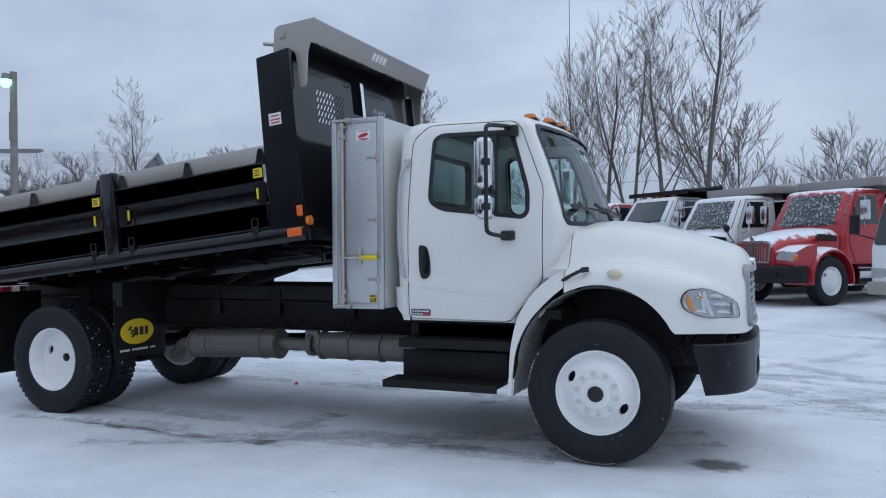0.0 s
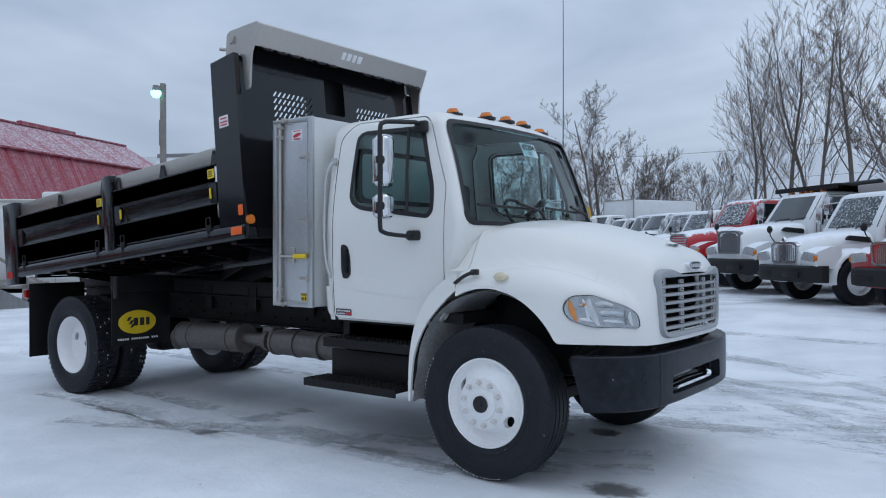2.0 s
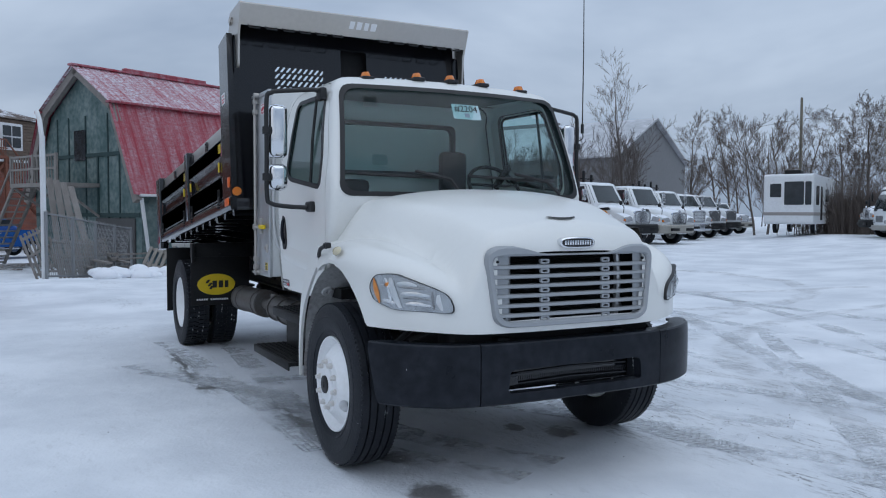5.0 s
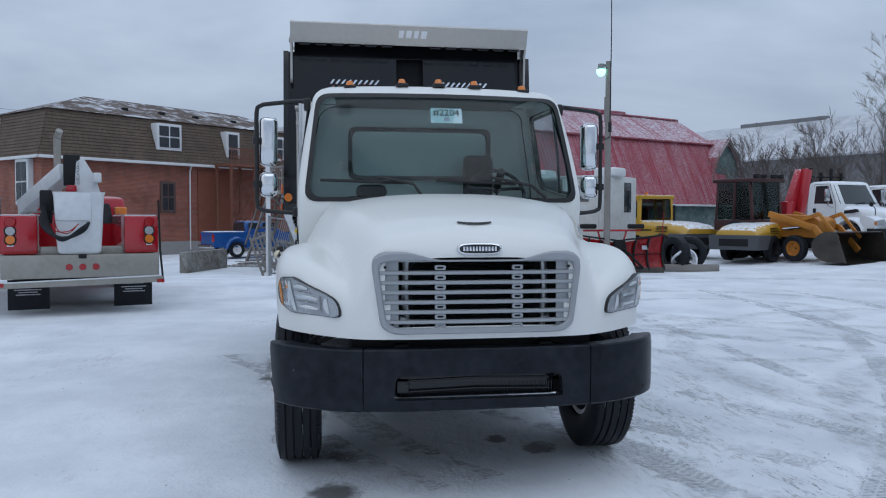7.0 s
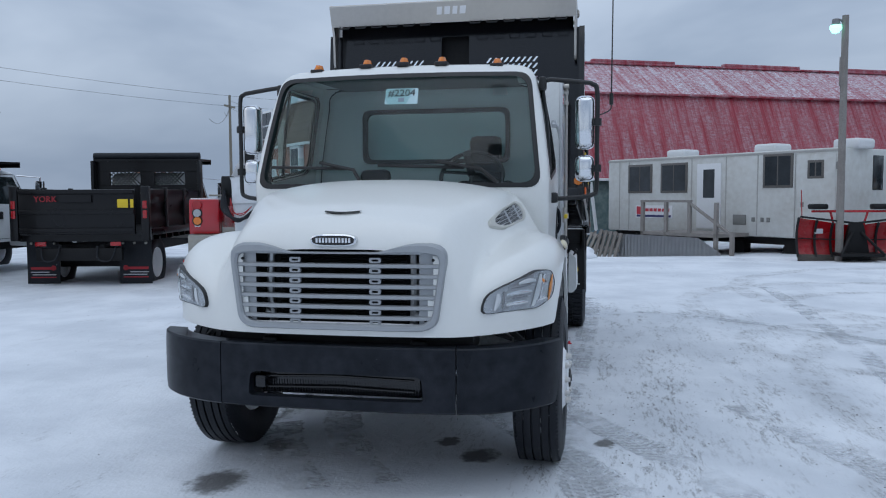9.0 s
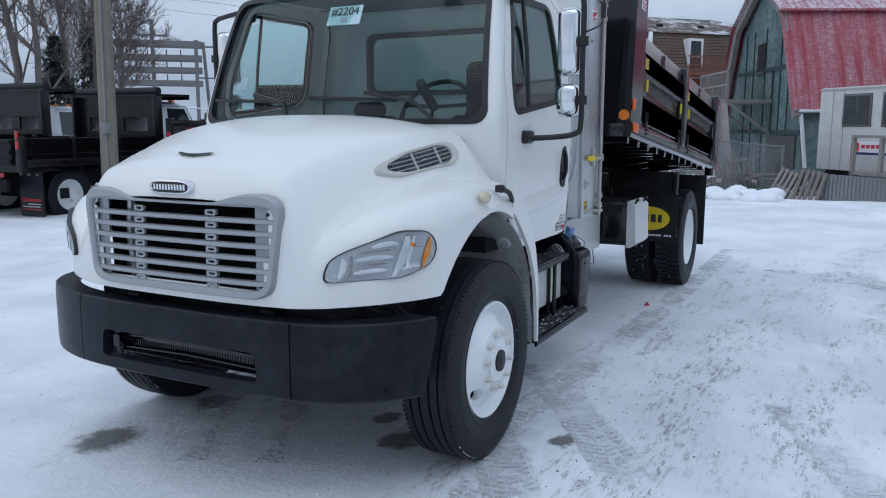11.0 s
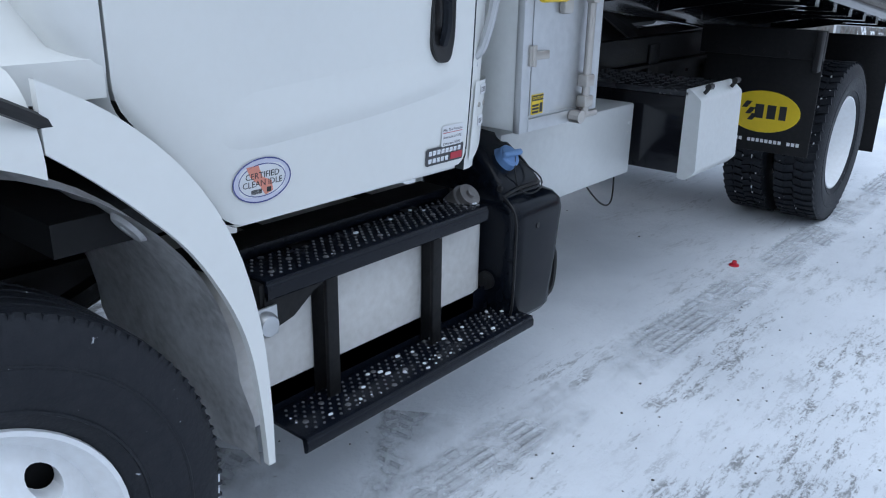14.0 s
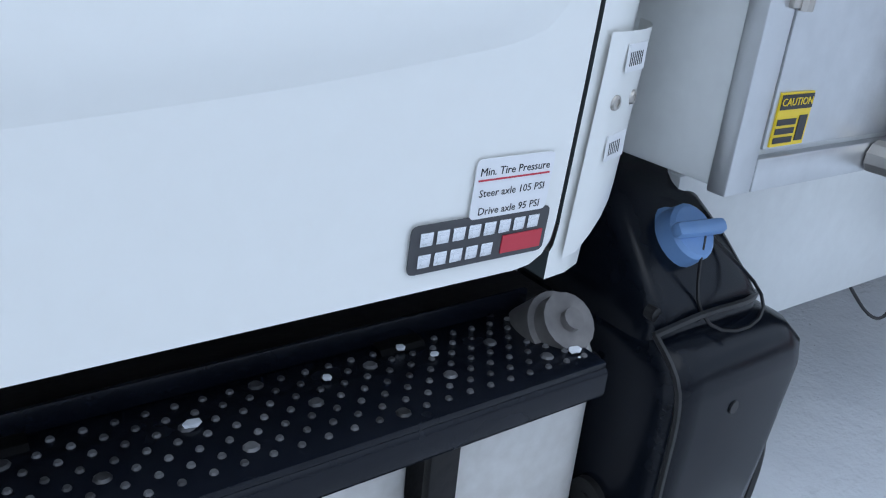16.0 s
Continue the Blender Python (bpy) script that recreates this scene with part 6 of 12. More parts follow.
# ---- mud flaps ----
for s in SIDES:
    bm = BM()
    box(bm, -4.46, -4.45, s * 0.54, s * 1.205, 0.53, 1.12, 0.003)
    box(bm, -4.47, -4.43, s * 0.50, s * 1.205, 1.08, 1.24, 0.006)
    box(bm, -4.43, -4.36, s * 1.17, s * 1.205, 1.02, 1.24, 0.006)
    for y in np.linspace(0.6, 1.15, 5):
        rod(bm, (-4.44, s * y, 1.11), (-4.425, s * y, 1.11), 0.013, 8)
    flap = part("mud_flap", bm, FRAMEBLACK, TRUCK, "black rubber flap before the drive wheels with a yellow oval mark")
    cy, cz = s * 0.92, 0.765
    bm = BM()
    lathe(bm, [(0.0, 0.003), (0.21, 0.003), (0.213, 0.0)], 48, Matrix.Translation((-4.45, cy, cz)) @ Matrix.Rotation(-math.pi / 2, 4, "Z") @ Matrix.Diagonal((1, 1, 0.57, 1)))
    mark = part("yellow_oval", bm, YELLOW, flap, "yellow oval maker's mark")
    bm = BM()
    d = 1
    yy = lambda k: cy + k  # letters run towards +y as seen from the front
    for k, w in ((-0.02, 0.05), (0.05, 0.05), (0.115, 0.04)):
        box(bm, -4.447, -4.4455, yy(k) - w / 2, yy(k) + w / 2, cz - 0.038, cz + 0.042)
    for k, (a, b2) in enumerate(((-0.125, 0.055), (-0.10, 0.02), (-0.085, -0.015))):
        prism(bm, [(yy(a), cz + b2 - 0.04), (yy(a) + 0.03, cz + b2 - 0.04), (yy(a) + 0.06, cz + b2), (yy(a) + 0.025, cz + b2)], "x", -4.447, -4.4455)
    part("oval_print", bm, INK, mark)
    bm = BM()
    for k in range(18):
        y = cy - 0.22 + k * 0.0255
        if k not in (5, 14):
            box(bm, -4.4495, -4.448, y, y + 0.018, 0.585, 0.605)
    part("flap_print", bm, LABELWHITE, flap, "line of white print")
    bm = BM()
    box(bm, -6.16, -6.15, s * 0.55, s * 1.2, 0.29, 1.12, 0.003)
    part("rear_flap", bm, FRAMEBLACK, TRUCK, "plain black rear mud flap")
    bm = BM()
    box(bm, -6.45, -6.40, s * 0.62, s * 1.1, 0.93, 1.05, 0.01)
    lampbar = part("tail_lamp", bm, STEEL, TRUCK, "tail lamp bar")
    bm = BM()
    box(bm, -6.46, -6.39, s * 1.0, s * 1.125, 0.945, 1.035, 0.01)
    part("lens", bm, REDLENS, lampbar, "red lens")

# ---- soft crease along the doors ----
for s in SIDES:
    bm = BM()
    zc = table([-1.52, -1.42, -1.2, -0.9, -0.62], [1.262, 1.245, 1.215, 1.19, 1.172])
    rows = []
    for dz, off in ((-0.05, -0.003), (-0.035, 0.0), (-0.018, 0.004), (0.0, 0.0075), (0.02, 0.0065), (0.05, 0.0035), (0.09, 0.0005), (0.11, -0.003)):
        rows.append([(x, s * (cab_w(zc(x) + dz) + off * smooth01((1.53 + x) / 0.12) * smooth01((-0.6 - x) / 0.2) - 0.0025 * (1 - smooth01((1.53 + x) / 0.12) * smooth01((-0.6 - x) / 0.2))), zc(x) + dz) for x in np.linspace(-1.525, -0.62, 40)])
    patch(bm, rows)
    bmesh.ops.recalc_face_normals(bm, faces=bm.faces[:])
    part("door_crease", bm, WHITE, TRUCK, "soft raised crease along the door", 80)
# ---- labels on the doors ----
def side_spot(x, z, s, off=0.003):
    lean = math.atan2(cab_w(z + 0.03) - cab_w(z - 0.03), 0.06)
    return Matrix.Translation((x, s * (cab_w(z) + off), z)) @ Matrix.Rotation(math.pi if s > 0 else 0, 4, "Z") @ Matrix.Rotation(math.pi / 2 + lean, 4, "X")


def sheet(b, w, h, m, z=0.0, r=0.006):
    prism(b, rounded([(-w / 2, -h / 2), (w / 2, -h / 2), (w / 2, h / 2), (-w / 2, h / 2)], r, 3), "z", z, z + 0.0012, m)


def words(text, size, m, mat, parent, name="label_word"):
    b = lettering(text, size, 0.0002)
    bmesh.ops.transform(b, verts=b.verts[:], matrix=m)
    return part(name, b, mat, parent)


def oval_ring(b, a, c, wd, m, z):
    o = [[(k * math.cos(t), q * math.sin(t), zz) for t in np.linspace(0, 2 * math.pi, 41)] for k, q, zz in ((a, c, z), (a, c, z + 0.0008), (a - wd, c - wd, z + 0.0008), (a - wd, c - wd, z))]
    for row in o:
        for i, p in enumerate(row):
            row[i] = m @ Vector(p)
    patch(b, o)


BLUEINK = material("blue_print", (0.06, 0.07, 0.25), 0.5)
LILAC = material("lilac_label", (0.62, 0.62, 0.72), 0.45, amount=0.06)
PINK = material("red_orange_print", (0.75, 0.28, 0.2), 0.5, amount=0.06)
m = side_spot(-0.77, 1.07, 1)
bm = BM()
prism(bm, [(0.083 * math.cos(a), 0.054 * math.sin(a)) for a in np.linspace(0, 2 * math.pi, 41)[:-1]], "z", 0, 0.001, m)
oval = part("oval_label", bm, LILAC, TRUCK, "oval clean idle certification label in blue and red")
bm = BM()
oval_ring(bm, 0.083, 0.054, 0.003, m, 0.001)
oval_ring(bm, 0.067, 0.04, 0.002, m, 0.001)
part("oval_border", bm, BLUEINK, oval)
bm = BM()
sheet(bm, 0.135, 0.074, m, 0.0002, 0.036)
part("oval_field", bm, LABELWHITE, oval)
bm = BM()
prism(bm, [(-0.045, 0.036), (-0.012, 0.038), (0.0, 0.008), (0.026, -0.005), (0.03, -0.03), (0.008, -0.037), (-0.01, -0.01), (-0.035, 0.012)], "z", 0.0005, 0.0018, m)
part("oval_swash", bm, PINK, oval)
words("CERTIFIED", 0.021, m @ Matrix.Translation((0, 0.006, 0.002)), INK, oval)
words("CLEAN IDLE", 0.021, m @ Matrix.Translation((0, -0.013, 0.002)), INK, oval)
bm = BM()
for k in range(9):
    box(bm, -0.032 + 0.0034 * k, -0.03 + 0.0034 * k, -0.031, -0.02, 0.0018, 0.0024, m=m)
box(bm, 0.012, 0.024, -0.031, -0.019, 0.0018, 0.0024, m=m)
part("barcode", bm, INK, oval)
m = side_spot(-1.458, 1.076, 1)
bm = BM()
sheet(bm, 0.096, 0.062, m)
lab = part("tyre_label", bm, LABELWHITE, TRUCK, "white minimum tyre pressure label")
words("Min. Tire Pressure", 0.0115, m @ Matrix.Translation((0, 0.014, 0.0014)), INK, lab)
words("Steer axle 105 PSI", 0.0112, m @ Matrix.Translation((0, -0.008, 0.0014)), INK, lab)
words("Drive axle 95 PSI", 0.0112, m @ Matrix.Translation((0, -0.027, 0.0014)), INK, lab)
bm = BM()
box(bm, -0.044, 0.044, 0.0085, 0.0102, 0.001, 0.0018, m=m)
part("red_rule", bm, LABELRED, lab)
DARKCHROME = material("dark_badge_field", (0.06, 0.06, 0.065), 0.3, metal=0.3)
for s in SIDES:
    m = side_spot(-1.43, 1.022, s)
    bm = BM()
    sheet(bm, 0.168, 0.052, m, 0, 0.008)
    bg = part("class_badge", bm, DARKCHROME, TRUCK, "dark grey and chrome model badge")
    bm = BM()
    for row, n, z0 in ((0, 8, 0.004), (1, 5, -0.019)):
        for k in range(n):
            x = -0.074 + 0.0185 * k
            box(bm, x, x + 0.0145, z0, z0 + 0.0145, 0.001, 0.0028, 0.0008, m=m)
            box(bm, x + 0.004, x + 0.011, z0 + 0.004, z0 + 0.009, 0.0026, 0.003, m=m)
    part("badge_bar", bm, CHROME, bg)
    bm = BM()
    box(bm, 0.026, 0.078, -0.02, 0.0, 0.001, 0.0025, m=m)
    part("badge_red", bm, LABELRED, bg)
def on_corner(x, z, lift=0.0):
    """A seat on the rounded corner panel of the driver's side: x along it, y up, z out."""
    a = math.asin((-1.53 - x) / 0.165)
    p = Vector((x, cab_w(z) + 0.004 - 0.134 * (1 - math.cos(a)), z))
    out = Vector((-0.81 * math.sin(a), math.cos(a), 0)).normalized()
    p += out * lift
    along = Vector((0, 0, 1)).cross(out)
    return Matrix(((along.x, 0, out.x, p.x), (along.y, 0, out.y, p.y), (0, 1, 0, p.z), (0, 0, 0, 1)))


for z, n in ((1.195, 7), (1.10, 6)):
    m = on_corner(-1.603, z, 0.0008)
    bm = BM()
    box(bm, -0.024, 0.024, -0.014, 0.014, -0.001, 0.0009, m=m)
    lab = part("barcode_label", bm, LABELWHITE, TRUCK, "small white barcode label")
    bm = BM()
    for k in range(n):
        box(bm, -0.019 + 0.0052 * k, -0.0172 + 0.0052 * k, -0.008, 0.006, 0.0009, 0.0013, m=m)
    part("barcode", bm, INK, lab)
for x in (-1.622, -1.58):
    bm = BM()
    m = on_corner(x, 1.15)
    lathe(bm, [(0.0, 0.002), (0.004, 0.002), (0.004, 0.0035), (0.0075, 0.003), (0.0085, -0.001)], 12, m @ Matrix.Rotation(math.pi / 2, 4, "X"))
    part("panel_screw", bm, STEEL, TRUCK)
# ================= ground =================
def ground_z(x, y):
    """The lot falls away a little towards the barn and rises past it."""
    near = 0.02 * smooth01((15 - math.hypot(x + 2.5, y - 7)) / 6)
    rise = 0.28 * smooth01((-x - 0.8 * (y - 22.6) - 5) / 10) * smooth01((y - 17) / 7)
    bank = (0.28 * smooth01((y - 10.5) / 8) + 0.3 * smooth01((y - 20.5) / 14)) * smooth01((x + 0.9 * (y - 19.5) + 9) / 6)
    return bank + rise - near - 0.68 * smooth01((-16 - x) / 12) * smooth01((15 - y) / 6)


def ground_material():
    m = bpy.data.materials.new("trodden_snow")
    m.use_nodes = True
    n, l = m.node_tree.nodes, m.node_tree.links
    b = n["Principled BSDF"]
    geo = n.new("ShaderNodeNewGeometry")

    def math_node(op, a, c=None, clamp=False):
        k = n.new("ShaderNodeMath")
        k.operation, k.use_clamp = op, clamp
        for i, v in enumerate((a, c)):
            if v is None:
                continue
            if isinstance(v, (int, float)):
                k.inputs[i].default_value = v
            else:
                l.new(v, k.inputs[i])
        return k.outputs[0]

    def noise_node(scale, detail=4, rough=0.55, stretch=None):
        k = n.new("ShaderNodeTexNoise")
        k.inputs["Scale"].default_value, k.inputs["Detail"].default_value, k.inputs["Roughness"].default_value = scale, detail, rough
        src = geo.outputs["Position"]
        if stretch:
            mp = n.new("ShaderNodeMapping")
            mp.inputs["Scale"].default_value, mp.inputs["Rotation"].default_value = stretch[0], (0, 0, stretch[1])
            l.new(src, mp.inputs[0])
            src = mp.outputs[0]
        l.new(src, k.inputs["Vector"])
        return k.outputs[0]

    def step(v, lo, hi):
        k = n.new("ShaderNodeMapRange")
        k.interpolation_type = "SMOOTHSTEP"
        k.inputs["From Min"].default_value, k.inputs["From Max"].default_value = lo, hi
        l.new(v, k.inputs[0])
        return k.outputs[0]
    sep = n.new("ShaderNodeSeparateXYZ")
    l.new(geo.outputs["Position"], sep.inputs[0])
    wob = math_node("MULTIPLY", math_node("SUBTRACT", noise_node(0.9, 2), 0.5), 0.25)
    px, py = math_node("ADD", sep.outputs[0], wob), math_node("ADD", sep.outputs[1], wob)

    def line(x0, y0, x1, y1, half, soft=0.05):
        """1 inside a band along a line, and the run along it."""
        L = math.hypot(x1 - x0, y1 - y0)
        dx, dy = (x1 - x0) / L, (y1 - y0) / L
        across = math_node("ADD", math_node("MULTIPLY", px, -dy), math_node("MULTIPLY", py, dx))
        across = math_node("ABSOLUTE", math_node("SUBTRACT", across, -dy * x0 + dx * y0))
        along = math_node("SUBTRACT", math_node("ADD", math_node("MULTIPLY", px, dx), math_node("MULTIPLY", py, dy)), dx * x0 + dy * y0)
        inside = math_node("SUBTRACT", 1.0, step(across, half - soft, half + soft))
        ends = math_node("MULTIPLY", step(along, -0.3, 0.3), math_node("SUBTRACT", 1.0, step(along, L - 0.4, L + 0.4)))
        return math_node("MULTIPLY", inside, ends), along, across

    def ring(cx, cy, r, half):
        d = math_node("SQRT", math_node("ADD", math_node("POWER", math_node("SUBTRACT", px, cx), 2.0), math_node("POWER", math_node("SUBTRACT", py, cy), 2.0)))
        return math_node("SUBTRACT", 1.0, step(math_node("ABSOLUTE", math_node("SUBTRACT", d, r)), half - 0.06, half + 0.06))

    def most(a, c):
        return math_node("MAXIMUM", a, c)
    # curved wheel marks
    tracks = None
    for c in ((-8.5, 13.2, 3.4, 0.18), (-8.5, 13.2, 1.9, 0.16), (-10.5, 15.5, 4.6, 0.2), (2.0, 16.0, 6.5, 0.18), (-3.0, 15.5, 5.2, 0.16), (-5.2, 11.6, 1.5, 0.14)):
        tracks = ring(*c) if tracks is None else most(tracks, ring(*c))
    # bare patches where the engine has dripped
    bare = None
    for x, y, r in ((-0.15, 6.22, 0.22), (-0.85, 7.72, 0.16), (-1.12, 7.44, 0.1), (-0.85, 6.33, 0.13), (-3.6, 5.68, 0.14), (-1.9, 6.06, 0.12), (-1.25, 8.5, 0.1)):
        d = math_node("SQRT", math_node("ADD", math_node("POWER", math_node("SUBTRACT", px, x), 2.0), math_node("POWER", math_node("MULTIPLY", math_node("SUBTRACT", py, y), 1.25), 2.0)))
        d = math_node("ADD", d, math_node("MULTIPLY", math_node("SUBTRACT", noise_node(14, 4), 0.5), 0.22))
        k = math_node("SUBTRACT", 1.0, step(d, r * 0.55, r * 1.15))
        bare = k if bare is None else most(bare, k)
    streak, al, _ = line(-5.6, 5.70, -3.4, 5.67, 0.07, 0.05)
    streak2, _, _ = line(-2.7, 6.02, -1.3, 6.08, 0.06, 0.05)
    bare = most(bare, math_node("MULTIPLY", most(streak, streak2), step(noise_node(5, 4, 0.6, ((1, 3, 1), 0)), 0.42, 0.56)))
    # scuffed snow: thin places where grit and asphalt show, in streaks and specks
    thin = math_node("MULTIPLY", step(noise_node(0.55, 4), 0.46, 0.66), 1.0)
    scuff = step(noise_node(7, 6, 0.7, ((1, 2.2, 1), 0.3)), 0.52, 0.7)
    speck = step(noise_node(46, 4, 0.7), 0.60, 0.70)
    near_tr = math_node("MULTIPLY", tracks, 0.35)
    grit = math_node("MULTIPLY", math_node("ADD", thin, near_tr, True), math_node("MULTIPLY", scuff, math_node("ADD", math_node("MULTIPLY", speck, 0.75), 0.14)))
    side_x = math_node("MULTIPLY", step(px, -9.0, -7.5), math_node("SUBTRACT", 1.0, step(px, 2.0, 4.5)))
    side_y = math_node("MULTIPLY", step(py, 7.75, 8.2), math_node("SUBTRACT", 1.0, step(py, 9.6, 11.4)))
    worn = math_node("MULTIPLY", math_node("MULTIPLY", side_x, side_y), math_node("ADD", math_node("MULTIPLY", step(noise_node(1.5, 6, 0.68, ((0.5, 1.7, 1), 0.12)), 0.44, 0.60), 0.95), 0.05))
    crust = math_node("MULTIPLY", step(noise_node(13, 10, 0.82, ((0.45, 1.7, 1), 0.12)), 0.50, 0.58), step(noise_node(60, 5, 0.75), 0.40, 0.5))
    all_over = math_node("MULTIPLY", step(noise_node(0.9, 6, 0.66, ((0.6, 1.4, 1), 0.4)), 0.52, 0.68), 0.5)
    in_track = math_node("MULTIPLY", tracks, step(noise_node(2.2, 4, 0.6), 0.34, 0.6))
    patchy = math_node("MAXIMUM", worn, all_over)
    grit = math_node("MAXIMUM", grit, math_node("MULTIPLY", patchy, math_node("ADD", math_node("MULTIPLY", crust, 0.68), 0.04)))
    grit = math_node("MAXIMUM", grit, math_node("MULTIPLY", in_track, math_node("ADD", math_node("MULTIPLY", crust, 0.45), 0.17)))
    crumbs = math_node("MULTIPLY", step(noise_node(34, 1, 0.4), 0.78, 0.81), 0.4)
    grit = math_node("MAXIMUM", grit, crumbs)
    dark = math_node("MAXIMUM", grit, math_node("MULTIPLY", bare, 0.86), True)
    mixc, tone = n.new("ShaderNodeMix"), n.new("ShaderNodeMix")
    mixc.data_type = tone.data_type = "RGBA"
    tone.inputs[6].default_value, tone.inputs[7].default_value = (0.625, 0.652, 0.69, 1), (0.795, 0.818, 0.85, 1)
    l.new(step(noise_node(0.8, 5), 0.3, 0.7), tone.inputs[0])
    l.new(tone.outputs[2], mixc.inputs[6])
    mixc.inputs[7].default_value = (0.085, 0.08, 0.075, 1)
    l.new(dark, mixc.inputs[0])
    l.new(mixc.outputs[2], b.inputs["Base Color"])
    l.new(math_node("SUBTRACT", 0.85, math_node("MULTIPLY", bare, 0.35)), b.inputs["Roughness"])
    b.inputs["Specular IOR Level"].default_value = 0.25
    hgt = math_node("ADD", math_node("MULTIPLY", noise_node(9, 6, 0.65), 0.5), math_node("MULTIPLY", noise_node(40, 4), 0.22))
    hgt = math_node("ADD", hgt, math_node("MULTIPLY", noise_node(1.1, 3), 1.0))
    hgt = math_node("SUBTRACT", hgt, math_node("MULTIPLY", bare, 0.3))
    bump = n.new("ShaderNodeBump")
    bump.inputs["Strength"].default_value, bump.inputs["Distance"].default_value = 0.55, 0.045
    l.new(hgt, bump.inputs["Height"])
    l.new(bump.outputs[0], b.inputs["Normal"])
    return m


def spread(lo, hi, a, b, fine, coarse):
    far_lo = [lo, lo * 0.55, lo * 0.3]
    far_hi = [hi * 0.3, hi * 0.55, hi]
    mid_lo = list(np.arange(-56, a, coarse))
    mid_hi = list(np.arange(b + coarse, 70, coarse))
    return sorted(set(far_lo + mid_lo + list(np.arange(a, b + 0.01, fine)) + mid_hi + far_hi))


GROUND = ground_material()
bm = BM()
gx, gy = spread(-900, 900, -12, 8, 0.4, 2.5), spread(-900, 900, -2, 18, 0.4, 2.5)
wig = lambda x, y: 0.012 * noise.noise((x * 0.8, y * 0.8, 3.0)) - 0.012
patch(bm, [[(x, y, ground_z(x, y) + (wig(x, y) if abs(x) < 60 and abs(y) < 75 else 0)) for y in gy] for x in gx])
bmesh.ops.recalc_face_normals(bm, faces=bm.faces[:])
for f in bm.faces:
    if f.normal.z < 0:
        f.normal_flip()
whole("ground", bm, GROUND, "open lot under thin trodden snow with tyre tracks", "ground", kind="structure")
GX, GY = np.arange(-12, 8.01, 0.4), np.arange(-2, 18.01, 0.4)


def lot_z(x, y):
    """Height of the snow as it lies on the lot near the truck."""
    i, j = int(min(max((x + 12) // 0.4, 0), len(GX) - 2)), int(min(max((y + 2) // 0.4, 0), len(GY) - 2))
    fx, fy = (x - GX[i]) / 0.4, (y - GY[j]) / 0.4
    h = lambda a, b: ground_z(GX[a], GY[b]) + wig(GX[a], GY[b])
    return (h(i, j) * (1 - fx) + h(i + 1, j) * fx) * (1 - fy) + (h(i, j + 1) * (1 - fx) + h(i + 1, j + 1) * fx) * fy


